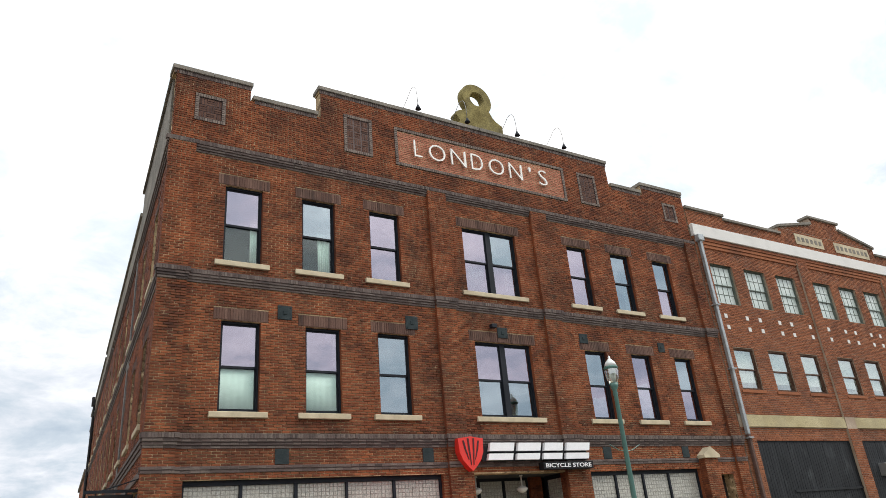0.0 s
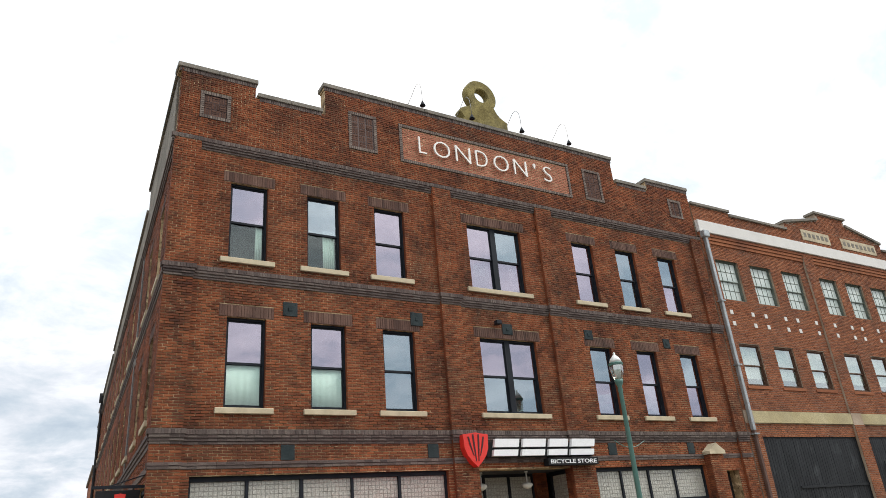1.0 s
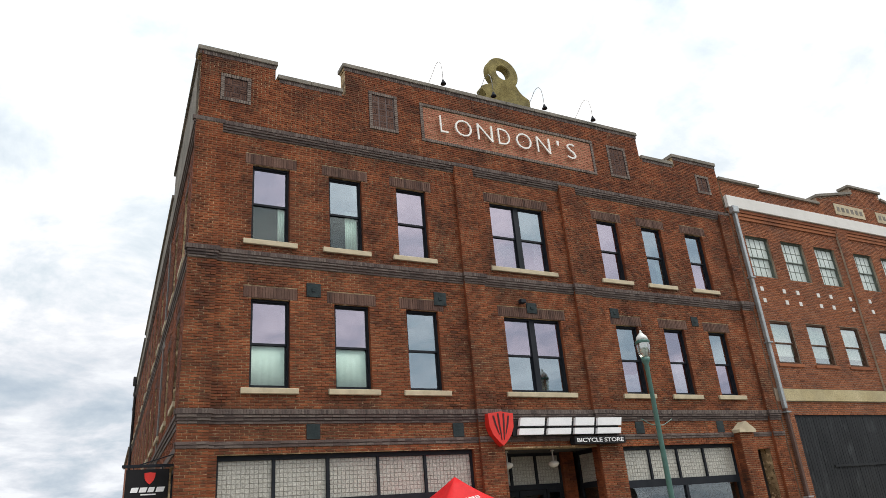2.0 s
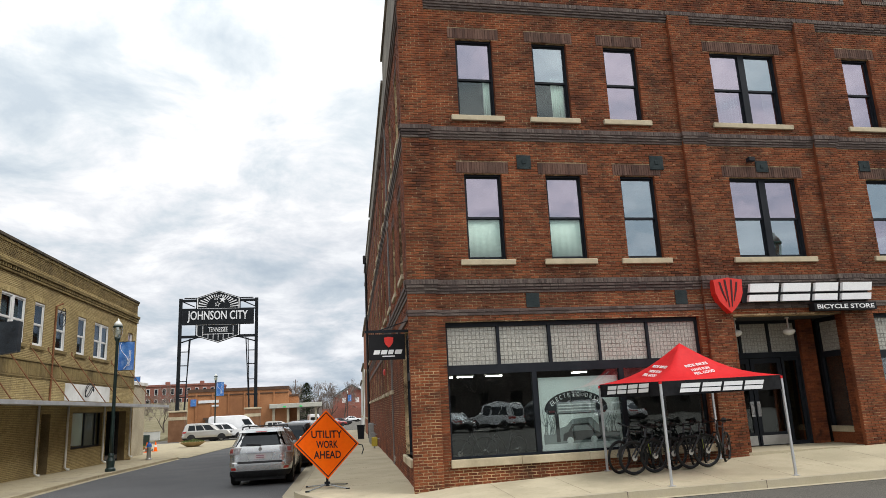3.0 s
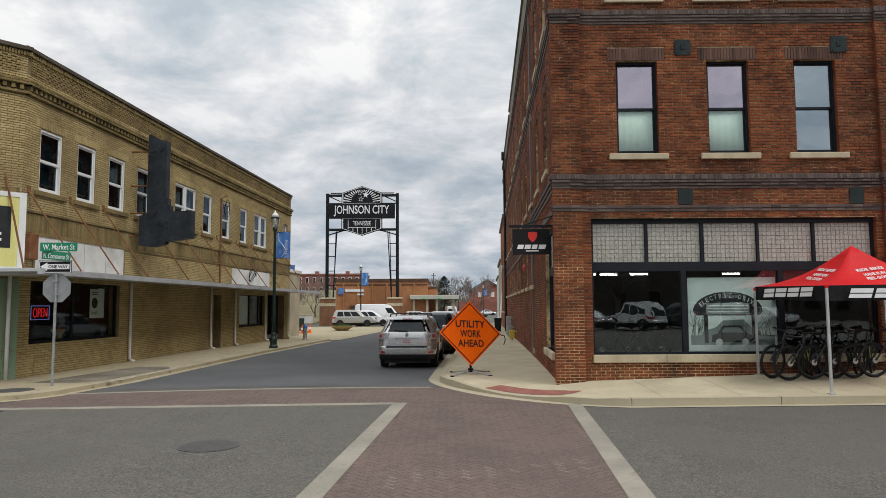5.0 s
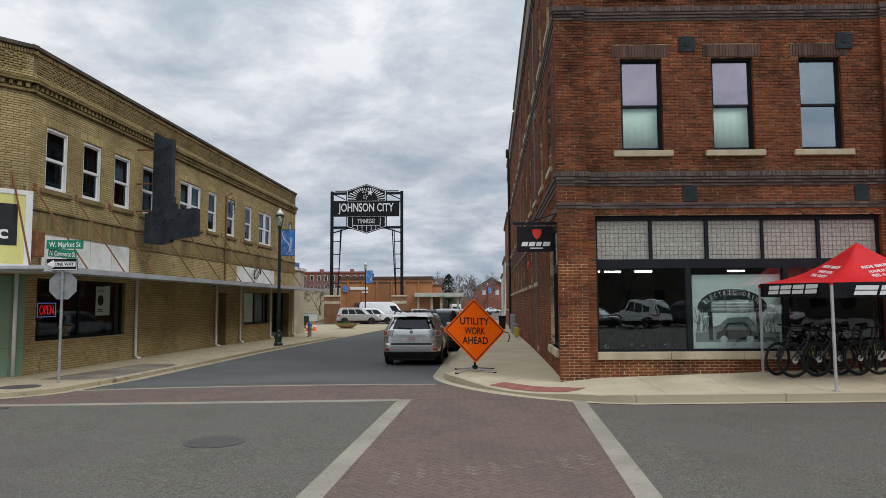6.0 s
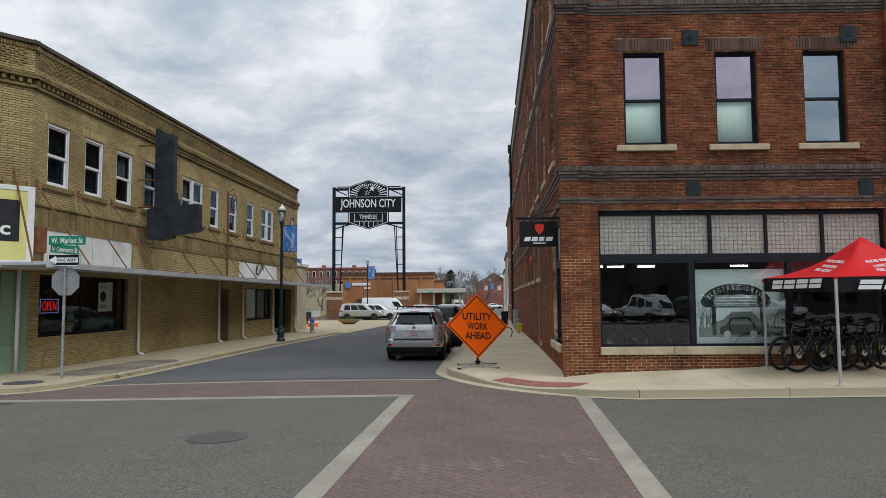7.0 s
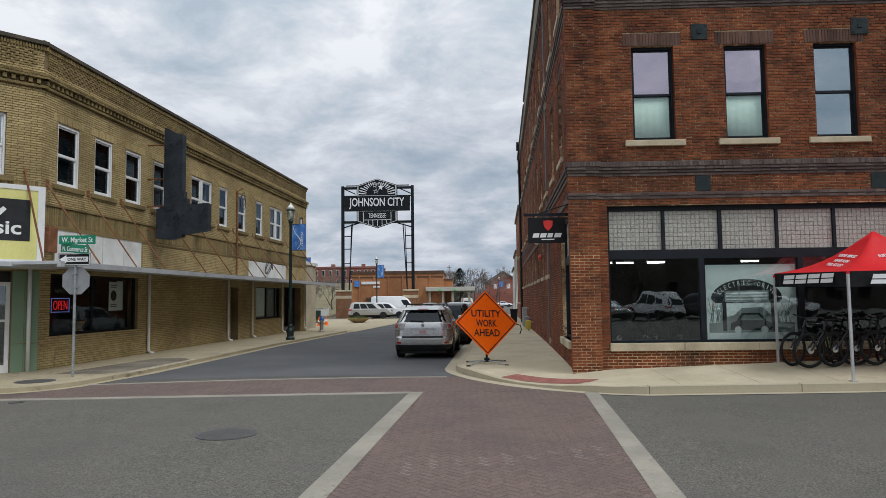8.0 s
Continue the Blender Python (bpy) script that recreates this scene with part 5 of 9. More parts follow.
for x in NX3:
    sash_window(nb, pose(x + 0.68, 0.02, 0), 1.36, 9.88, 11.60, frame_mat=M_STEELSASH, glass=M_PALEPANE, lites=(4, 2), sash=0.03, sill=False, depth=0.12)
    w = sash_window(nb, pose(x + 0.75, 0.02, 0), 1.22, 6.47, 8.10, frame_mat=M_BROWNWOOD, sill=False, depth=0.07, sash=0.05, glass=M_GLASSN)
    part("blind", boxes((-0.54, 0.54, 0.136, 0.142, 6.78, 8.04)), M_BLIND, w, "pulled-down white roller blind")
    part("window_ledge", boxes((-0.72, 0.72, -0.05, 0.1, 6.36, 6.46)), M_NB, w)
for a, b, c, d in NBOARDS:
    n = 40
    rects = [(a + (b - a) * i / n + 0.004, a + (b - a) * (i + 1) / n - 0.004, 0.3, d - 0.06 - 0.05 * random.random()) for i in range(n)]
    part("boarding", boxes((a, b, 0.06, 0.16, -0.2, d)), M_BLACKBOARD, nb, "blackened timber boarding")
    brick_mesh("board", rects, M_BLACKBOARD, nb, y=0.06, proud=0.014, seed=310)
    part("batten", boxes((a + 1.5, b, 0.0, 0.05, 2.78, 2.86)), M_BLACKBOARD, nb)
part("window_unit", boxes((28.1, 28.8, -0.3, 0.06, 3.2, 3.7), bevel=0.02), M_STEEL, nb, "grey window air conditioner")
part("inner_wall", boxes((N0 + 0.3, N1, 3.0, 3.2, 0, 13)), M_DARKROOM, nb)
for z in (5.4, 9.0, 12.4):
    part("floor_slab", boxes((N0 + 0.3, N1, 0.42, 3.0, z, z + 0.2)), M_DARKROOM, nb)
part("roof", boxes((N0, N1, 0.42, 30, 13.2, 13.4)), M_COPING, nb)
M_GALV = mat("galvanised_steel", (0.34, 0.37, 0.38), (0.46, 0.49, 0.50), 1.5, 30, 0.45, metal=0.5, stain=(0.22, 0.23, 0.22), stain_scale=2)
M_RUSTPIPE = mat("brown_painted_pipe", (0.09, 0.055, 0.045), (0.13, 0.08, 0.065), 2, 40, 0.6)
dp2 = thing("drain_pipe", "galvanised drain pipe, brown-painted below, between two brick fronts", "drain pipe", pose(20.02, -0.18, 0.35))
part("upper_pipe", boxes((-0.07, 0.07, -0.07, 0.07, 4.45, 12.05), bevel=0.015), M_GALV, dp2, "galvanised square pipe")
part("lower_pipe", boxes((-0.065, 0.065, -0.065, 0.065, 0.0, 4.44), bevel=0.015), M_RUSTPIPE, dp2, "brown square pipe")
part("rain_head", boxes((-0.16, 0.16, -0.14, 0.14, 12.0, 12.3), bevel=0.03), M_GALV, dp2)
for z in (1.5, 4.3, 6.8, 9.3):
    part("strap", boxes((-0.13, 0.13, -0.12, 0.16, z, z + 0.05)), M_GALV, dp2)

# ---- the tan brick building across the side street ----
M_WHITEFRAME = mat("white_vinyl_frame", (0.68, 0.68, 0.66), (0.78, 0.78, 0.76), 3, 40, 0.5, bump=0.03)
M_TANDARK = mat("stained_tan_brick", (0.17, 0.125, 0.052), (0.29, 0.22, 0.10), 1.5, 50, 0.85, pieces=[(0.13, 0.095, 0.042), (0.31, 0.235, 0.105), (0.22, 0.165, 0.074)], spread=0.4, stain=(0.055, 0.043, 0.026), stain_scale=0.9)
M_OLDCOPING = mat("blackened_coping", (0.06, 0.052, 0.04), (0.12, 0.10, 0.075), 1.2, 30, 0.9)
M_WHITEBOARD = mat("white_painted_panel", (0.60, 0.60, 0.57), (0.74, 0.74, 0.71), 0.7, 30, 0.7, bump=0.06, stain=(0.45, 0.43, 0.38), stain_scale=1.0)
M_CANOPY = mat("pale_sheet_metal", (0.46, 0.48, 0.50), (0.56, 0.58, 0.60), 0.8, 30, 0.5, metal=0.3, bump=0.06, stain=(0.33, 0.33, 0.33), stain_scale=1.2)
M_RUST = mat("rusty_rod", (0.16, 0.065, 0.03), (0.26, 0.12, 0.06), 3, 40, 0.8)
M_GREEN = mat("sage_green_panel", (0.17, 0.25, 0.165), (0.21, 0.29, 0.195), 0.6, 40, 0.6, bump=0.05)
M_YELLOW = mat("yellow_sign_face", (0.66, 0.62, 0.20), (0.72, 0.68, 0.26), 1, 30, 0.5, bump=0.02)
tan = thing("tan_building", "two-storey tan brick building with metal canopy and white windows", "building")
LBM = SIDE @ pose(-13.85, 0, 0, 0, 0, 90)
LCM = Matrix.Translation((-13.76, 2.02, 0)) @ pose(0, 0, 0, 0, 0, 48.7)
LV0, LV1 = 1.3, 26.6
LWIN = [(2.45, 0.99), (4.20, 0.96), (5.96, 0.99), (7.80, 0.98), (11.28, 1.95), (13.52, 0.92), (15.73, 0.95), (18.1, 0.96), (20.75, 2.0)]
lopen = [(c - w / 2, c + w / 2, 4.93, 6.66) for c, w in LWIN] + [(25.06, 25.9, 5.6, 6.75)]
LSHOP = [(1.80, 6.38, 0.76, 2.48), (14.45, 15.35, -0.5, 2.28), (17.7, 21.6, 0.72, 2.36), (22.2, 25.4, -0.5, 2.4)]
part("wall_street", cut_wall(LV0, LV1, -0.8, 8.6, 0.36, lopen + LSHOP), M_TANMORTAR, tan, "tan brick wall with raked joints", m=LBM)
lskip = lopen + LSHOP + [(0, 30, 7.42, 7.75), (0, 30, 3.72, 4.32), (1.9, 6.5, 2.78, 3.7), (16.6, 22.4, 2.85, 3.6), (0, 30, 7.98, 8.46)]
brick_mesh("brickwork_tan", brick_rows(LV0, LV1, -0.2, 8.6, lskip, length=0.29, height=0.052, joint=0.013), M_TAN, tan, m=LBM, proud=0.009, seed=401)
# soldier band, panelled
rects = []
x = LV0 + 0.2
while x < LV1 - 0.2:
    rects.append((x, x + 0.08, 3.76, 4.28))
    x += 0.095
brick_mesh("soldier_brickwork", rects, M_TANDARK, tan, m=LBM, y=0.0, proud=0.012, seed=402)
part("belt", boxes((LV0, LV1, -0.05, 0.0, 4.30, 4.36), (LV0, LV1, -0.05, 0.0, 3.68, 3.74)), M_TANDARK, tan, m=LBM)
# corbelled cornice with dentils and a diaper frieze
part("cornice", boxes((LV0 - 0.1, LV1, -0.08, 0.0, 7.42, 7.50), (LV0 - 0.1, LV1, -0.16, 0.0, 7.66, 7.80)), M_TANDARK, tan, m=LBM)
for mm, a, b in ((LBM, LV0 - 0.1, LV1), (LCM, -3.0, 0.1)):
    brick_mesh("cornice_brickwork", brick_rows(a, b, 7.425, 7.495, length=0.2, height=0.06), M_TANDARK, tan, m=mm, y=-0.08, proud=0.012, seed=407)
    brick_mesh("cornice_brickwork", brick_rows(a, b, 7.665, 7.80, length=0.2, height=0.056), M_TANDARK, tan, m=mm, y=-0.16, proud=0.012, seed=408)
    brick_mesh("crest_brickwork", brick_rows(a, b, 8.47, 8.595, length=0.06, height=0.12), M_TANDARK, tan, m=mm, y=0.0, proud=0.05, seed=409)
rects = [(x, x + 0.1, 7.52, 7.65) for x in span(LV0, LV1, 0.2)[:-1]]
brick_mesh("dentil_brickwork", rects, M_TANDARK, tan, m=LBM, y=0.0, proud=0.12, seed=403)
rects = []
for j in range(7):
    for i, x in enumerate(span(LV0 + 0.15, LV1 - 0.15, 0.21)[:-1]):
        if (int(x / 1.9) % 2) or j in (0, 6):
            rects.append((x + (j % 2) * 0.105, x + (j % 2) * 0.105 + 0.13, 7.98 + j * 0.068, 7.98 + j * 0.068 + 0.052))
        else:
            rects.append((x, x + 0.2, 7.98 + j * 0.068, 7.98 + j * 0.068 + 0.056))
brick_mesh("frieze_brickwork", rects, M_TANDARK, tan, m=LBM, y=0.0, proud=0.02, seed=404)
part("coping", boxes((LV0 - 0.15, LV1 + 0.05, -0.10, 0.45, 8.6, 8.72), bevel=0.015), M_OLDCOPING, tan, "dark weathered coping", m=LBM)
part("wall_end", boxes((LV1 - 0.36, LV1, 0.36, 14.0, -0.8, 8.6)), M_TAN, tan, m=LBM)
for c, w in LWIN:
    sash_window(tan, LBM @ pose(c, 0, 0), w, 4.93, 6.66, double=w > 1.5, frame_mat=M_WHITEFRAME, sill_mat=M_TANDARK, depth=0.055, sash=0.075, glass=M_GLASSD)
    brick_mesh("lintel_brickwork", [(x, x + 0.062, 6.69, 6.90) for x in span(c - w / 2 - 0.2, c + w / 2 + 0.13, 0.072)], M_TAN, tan, m=LBM, y=0.0, proud=0.014, seed=406)
# boards added behind the panes so the glass reads dark grey, three of them pale
M_PANEBACK = mat("grey_pane_backing", (0.055, 0.068, 0.070), (0.085, 0.10, 0.10), 1.5, 30, 0.9, bump=0.05)
for k, (c, w) in enumerate(LWIN):
    z = (5.05, 6.55) if k % 3 != 2 else (5.9, 6.55)
    for a, b in ([(-w / 2 + 0.1, w / 2 - 0.1)] if w < 1.5 else [(-w / 2 + 0.1, -0.08), (0.08, w / 2 - 0.1)]):
        part("roller_shade", boxes((c + a, c + b, 0.20, 0.206, *z)), M_BLIND if k in (2, 3, 4) else M_PANEBACK, tan, "board added behind the glass to set its tone", m=LBM)
sash_window(tan, LBM @ pose(25.48, 0, 0), 0.84, 5.6, 6.75, frame_mat=M_WHITEFRAME, sill_mat=M_TANDARK, depth=0.10)
# near-black inner wall, the dim of the rooms put into its colour
part("inner_wall", boxes((LV0 + 0.5, LV1 - 0.4, 3.0, 3.1, 0, 8)), M_SHADEWALL, tan, m=LBM)
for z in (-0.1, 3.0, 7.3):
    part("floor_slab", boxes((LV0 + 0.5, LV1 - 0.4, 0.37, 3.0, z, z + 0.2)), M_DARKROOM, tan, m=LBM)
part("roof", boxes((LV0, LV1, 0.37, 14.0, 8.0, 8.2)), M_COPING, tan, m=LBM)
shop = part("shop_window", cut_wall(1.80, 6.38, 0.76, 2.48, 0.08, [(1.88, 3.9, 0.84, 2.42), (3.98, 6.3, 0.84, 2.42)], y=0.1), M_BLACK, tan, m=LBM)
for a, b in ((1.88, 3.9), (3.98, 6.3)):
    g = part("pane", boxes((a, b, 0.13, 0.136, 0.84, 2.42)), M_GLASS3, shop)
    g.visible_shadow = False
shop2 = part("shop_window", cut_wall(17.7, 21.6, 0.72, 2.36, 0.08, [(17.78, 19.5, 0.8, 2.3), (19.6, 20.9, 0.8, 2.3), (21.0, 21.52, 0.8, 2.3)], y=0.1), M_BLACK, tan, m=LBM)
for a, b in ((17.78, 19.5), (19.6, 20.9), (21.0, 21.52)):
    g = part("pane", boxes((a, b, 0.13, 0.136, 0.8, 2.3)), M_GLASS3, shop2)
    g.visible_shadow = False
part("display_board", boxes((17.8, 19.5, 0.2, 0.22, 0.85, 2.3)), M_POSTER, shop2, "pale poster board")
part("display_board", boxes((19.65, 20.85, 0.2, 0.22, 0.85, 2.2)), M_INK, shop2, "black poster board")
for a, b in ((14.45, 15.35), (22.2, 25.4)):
    # recess walls painted near-black to give the recess its shade
    part("recess", boxes((a - 0.05, b + 0.05, 1.0, 1.1, -0.5, 2.5), (a - 0.1, a, 0.36, 1.1, -0.5, 2.5), (b, b + 0.1, 0.36, 1.1, -0.5, 2.5)), M_SHADEWALL, tan, m=LBM)
    d = part("door", cut_wall(b - 0.9, b, -0.3, 2.2, 0.06, [(b - 0.76, b - 0.14, 0.3, 2.0)], y=0.5), M_BLACK, tan, "black shop door", m=LBM)
    part("handle", tube([(b - 0.82, 0.49, 0.95), (b - 0.82, 0.44, 1.0), (b - 0.82, 0.49, 1.1)], 0.015, 6), M_STEEL, d)
part("fascia_panel", boxes((1.9, 6.5, -0.03, 0.01, 2.78, 3.70)), M_WHITEBOARD, tan, "white painted fascia panel", m=LBM)
part("fascia_panel", boxes((16.6, 22.4, -0.03, 0.01, 2.85, 3.60)), M_WHITEBOARD, tan, "white painted fascia panel", m=LBM)
part("fascia_frame", cut_wall(1.82, 6.58, 2.72, 3.78, 0.04, [(1.9, 6.5, 2.78, 3.70)], y=-0.035), M_TANDARK, tan, m=LBM)
for x in (2.9, 4.2, 5.4):
    part("fascia_joint", boxes((x - 0.006, x + 0.006, -0.034, -0.03, 2.78, 3.70)), M_STRIP, tan, m=LBM)
part("wall_box", boxes((1.42, 1.78, -0.2, 0.0, 3.02, 3.72), bevel=0.02), M_RUST, tan, "rusty brown lamp box", m=LBM)
part("conduit", tube([(15.0, -0.05, 2.7), (15.0, -0.05, 6.75), (15.25, -0.2, 6.9)], 0.04), M_RUST, tan, m=LBM)
coil = [(15.3 + 0.22 * math.cos(a * 0.9), -0.2 - 0.05 * math.sin(a), 6.45 - 0.02 * a + 0.3 * math.sin(a * 0.9)) for a in [i * 0.4 for i in range(40)]]
part("cable_coil", tube(coil, 0.014, 5), M_BLACK, tan, m=LBM)
coil = [(19.2 + 0.55 * math.cos(a), -0.15, 3.35 + 0.32 * math.sin(a * 1.3)) for a in [i * 0.35 for i in range(36)]]
part("cable_coil", tube(coil, 0.018, 5), M_BLACK, tan, m=LBM)
# neon word in the window
M_NEON = glow_mat("neon_red", (0.9, 0.02, 0.03), 0.5)
M_NEONB = glow_mat("neon_blue", (0.25, 0.30, 0.8), 0.4)
neon = thing("neon_sign", "red neon word in a blue border inside the shop window", "neon sign", LBM @ pose(2.62, 0.24, 1.60))
letters("word", "OPEN", 0.62, 0.26, M_NEON, pose(0, 0, 0), neon, 0.015, bold=-0.018)
part("border", tube([(-0.40, 0, -0.19), (0.40, 0, -0.19), (0.40, 0, 0.19), (-0.40, 0, 0.19)], 0.012, 6, closed=True), M_NEONB, neon)
part("cord", tube([(-0.2, 0, 0.19), (-0.2, 0, 0.75)], 0.004, 4), M_BLACK, neon)
for x, w, c in ((5.9, 0.35, M_POSTER),):
    part("hung_sheet", boxes((x - w / 2, x + w / 2, 0.3 + x * 0.01, 0.31 + x * 0.01, 1.4, 2.35)), c, shop, "pale sheet hung in the window")

# wares in the window
M_LAMPOVAL = mat("dark_green_print", (0.015, 0.03, 0.026), (0.03, 0.05, 0.044), 3, 40, 0.6, bump=0)
M_WARE = mat("pale_wood_ware", (0.34, 0.25, 0.12), (0.44, 0.33, 0.17), 3, 40, 0.7)
stool = thing("display_stool", "pale wooden hourglass stool in the shop window", "stool", LBM @ pose(3.95, 0.55, 0.1))
part("body", lathe([(0.17, 0.60), (0.20, 0.64), (0.10, 0.80), (0.20, 0.97), (0.18, 1.0)], 14), M_WARE, stool)
part("leg", lathe([(0.10, 0.0), (0.07, 0.60)], 10), M_WARE, stool)
shirt = thing("hung_poster", "white poster with a dark oval hung in the window", "poster", LBM @ pose(5.35, 0.26, 1.5))
part("sheet", boxes((-0.26, 0.26, 0, 0.008, -0.1, 0.82)), M_BLIND, shirt)
part("oval", lathe([(0.17, 0.0), (0.17, 0.003)], 20), M_LAMPOVAL, shirt, m=pose(0, -0.001, 0.38, 90, 0, 0))
for z in (0.70, 0.64, 0.08, 0.02):
    part("print_line", boxes((-0.17, 0.17, -0.003, 0, z, z + 0.022)), M_LAMPOVAL, shirt)

# sheet-metal canopy on rusty tie rods
can = thing("shop_canopy", "pale sheet-metal canopy held by rusty tie rods", "canopy", LBM)
bm = boxes((-0.4, 27.6, -1.75, -1.65, 2.53, 2.67), (-0.4, 27.6, -1.65, -0.01, 2.60, 2.66))
part("deck", bm, M_CANOPY, can, "sheet-metal deck with a folded edge")
for x in span(-0.2, 25.8, 0.5):
    part("seam", boxes((x - 0.02, x + 0.02, -1.64, -0.02, 2.661, 2.685)), M_CANOPY, can)
for v in (1.55, 3.41, 5.2, 8.2, 10.6, 12.95, 14.6, 17.1, 19.25, 22.5, 25.0):
    part("tie_rod", tube([(v, 0.02, 4.9), (v - 0.12, -1.62, 2.69)], 0.021, 6), M_RUST, can, "rusty tie rod")
    part("rod_plate", boxes((v - 0.07, v + 0.07, -0.02, 0.0, 4.82, 4.98)), M_RUST, can)
for v in (6.95, 13.95, 16.95, 21.6, 25.9):
    dpx = thing("downpipe", "white painted downpipe from the canopy to the pavement", "downpipe", LBM @ pose(v, -0.10, -0.11), "canopy downpipes")
    part("pipe", tube([(0, 0, 2.7), (0, 0, 0.12), (0.06, -0.08, 0.03), (0.1, -0.16, 0.02)], 0.05, 8), M_WHITEFRAME, dpx, smooth=True)

# chamfered shop corner
part("wall_chamfer", cut_wall(-3.0, 0.0, -0.6, 8.6, 0.36, [(-1.85, -0.85, 4.97, 6.62), (-1.75, -0.62, -0.2, 2.5)]), M_TANMORTAR, tan, m=LCM)
brick_mesh("brickwork_chamfer", brick_rows(-3.0, 0.0, -0.2, 8.6, [(-1.85, -0.85, 4.97, 6.62), (-1.75, 0.0, -0.2, 2.5), (-3, 0, 7.42, 7.75)], length=0.29, height=0.052, joint=0.013), M_TAN, tan, m=LCM, proud=0.009, seed=410)
part("cornice", boxes((-3.0, 0.1, -0.08, 0.0, 7.42, 7.50), (-3.0, 0.1, -0.16, 0.0, 7.66, 7.80)), M_TANDARK, tan, m=LCM)
part("coping", boxes((-3.05, 0.1, -0.10, 0.45, 8.6, 8.72), bevel=0.015), M_OLDCOPING, tan, m=LCM)
brick_mesh("dentil_brickwork", [(x, x + 0.1, 7.52, 7.65) for x in span(-3.0, 0.0, 0.2)[:-1]], M_TANDARK, tan, m=LCM, y=0.0, proud=0.12, seed=411)
brick_mesh("frieze_brickwork", [(x + (j % 2) * 0.105, x + (j % 2) * 0.105 + 0.13, 7.98 + j * 0.068, 7.98 + j * 0.068 + 0.052) for j in range(7) for x in span(-2.9, -0.2, 0.21)[:-1]], M_TANDARK, tan, m=LCM, y=0.0, proud=0.03, seed=412)
brick_mesh("soldier_brickwork", [(x, x + 0.08, 4.9 - 0.14, 4.9) for x in span(-2.95, -0.05, 0.095)[:-1]], M_TANDARK, tan, m=LCM, y=0.0, proud=0.012, seed=413)
sash_window(tan, LCM @ pose(-1.35, 0, 0), 1.0, 4.97, 6.62, frame_mat=M_WHITEFRAME, sill_mat=M_TANDARK, depth=0.10, sash=0.06)
part("door_surround", boxes((-0.60, 0.02, -0.03, 0.05, -0.1, 2.5)), M_GREEN, tan, "sage green panel", m=LCM)
part("panel_joint", boxes((-0.60, 0.02, -0.034, -0.03, 0.62, 0.635), (-0.32, -0.31, -0.034, -0.03, -0.1, 2.5)), M_TANDARK, tan, m=LCM)
d = part("door", cut_wall(-1.75, -0.62, -0.1, 2.22, 0.06, [(-1.65, -0.72, 0.1, 1.2), (-1.65, -0.72, 1.26, 2.12)], y=0.06), M_WHITEFRAME, tan, "white-framed glass door", m=LCM)
for a, b in ((0.1, 1.2), (1.26, 2.12)):
    g = part("pane", boxes((-1.65, -0.72, 0.085, 0.091, a, b)), M_GLASS2, d)
    g.visible_shadow = False
part("over_door", boxes((-1.75, -0.62, 0.1, 0.14, 2.22, 2.5)), M_INK, tan, m=LCM)
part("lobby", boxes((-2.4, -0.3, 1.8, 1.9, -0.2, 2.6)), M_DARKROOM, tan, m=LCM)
fw = pose(-13.76 - 3.0 * math.cos(radians(48.7)), 2.02 - 3.0 * math.sin(radians(48.7)), 0)
part("wall_front", boxes((-22, 0, 0, 0.36, -0.6, 8.6)), M_TAN, tan, m=fw)
dpx = thing("downpipe", "white painted downpipe from the canopy to the pavement", "downpipe", LCM @ pose(-0.22, -0.09, -0.12), "canopy downpipes")
part("pipe", tube([(0, 0, 2.7), (0, 0, 0.02)], 0.05, 8), M_WHITEFRAME, dpx, smooth=True)
can2 = thing("corner_canopy", "pale sheet-metal canopy over the chamfered corner door", "canopy", LCM)
part("deck", boxes((-3.0, 0.4, -1.45, -0.01, 2.56, 2.67)), M_CANOPY, can2)
part("tie_rod", tube([(-0.4, 0.0, 5.2), (-0.15, -0.9, 2.66)], 0.025, 6), M_RUST, can2)
ms = thing("music_sign", "yellow shop sign with black panel in a white frame", "shop sign", LCM @ pose(0, -0.16, 0))
part("frame", cut_wall(-2.9, 0.07, 2.68, 4.74, 0.16, [(-2.8, -0.10, 2.8, 4.62)], y=0.0), M_WHITEFRAME, ms, "white sign frame")
part("face", boxes((-2.8, -0.10, 0.02, 0.06, 2.8, 4.62)), M_YELLOW, ms, "yellow face")
part("panel", boxes((-2.3, -0.27, 0.012, 0.02, 3.28, 4.36)), M_INK, ms, "black panel")
letters("word", "Music", 1.35, 0.36, M_WHITE, pose(-1.15, 0.008, 3.62), ms, 0.006, bold=0.02)
part("emblem", prism([(-1.3, 3.95), (-1.05, 4.0), (-0.9, 4.15), (-0.82, 4.08), (-0.95, 3.93), (-1.1, 3.88)], 0.005, 0.011), M_WHITE, ms)

# old L-shaped sign can on the wall, stripped of its face
old = thing("blank_sign", "blank dark L-shaped metal sign projecting from the tan wall", "sign", SIDE @ pose(-13.4, 6.9, 0.16))
M_OLDSIGN = mat("dark_sheet_metal", (0.020, 0.025, 0.032), (0.042, 0.050, 0.060), 2.2, 30, 0.6, stain=(0.018, 0.02, 0.022), stain_scale=1.5)
outl = [(-0.06, 3.68), (0.5, 3.62), (0.95, 3.72), (0.98, 3.80), (1.98, 3.92), (1.98, 4.86), (1.12, 4.84), (1.12, 5.05), (1.02, 5.05), (1.02, 5.3), (0.95, 5.3), (0.95, 7.28), (0.72, 7.32), (0.28, 7.52), (0.22, 7.5), (0.22, 4.75), (-0.06, 4.7)]
outl = [(x * 0.9, z) for x, z in outl]
part("casing", prism(outl, -0.14, 0.14), M_OLDSIGN, old)
rs = random.Random(5)
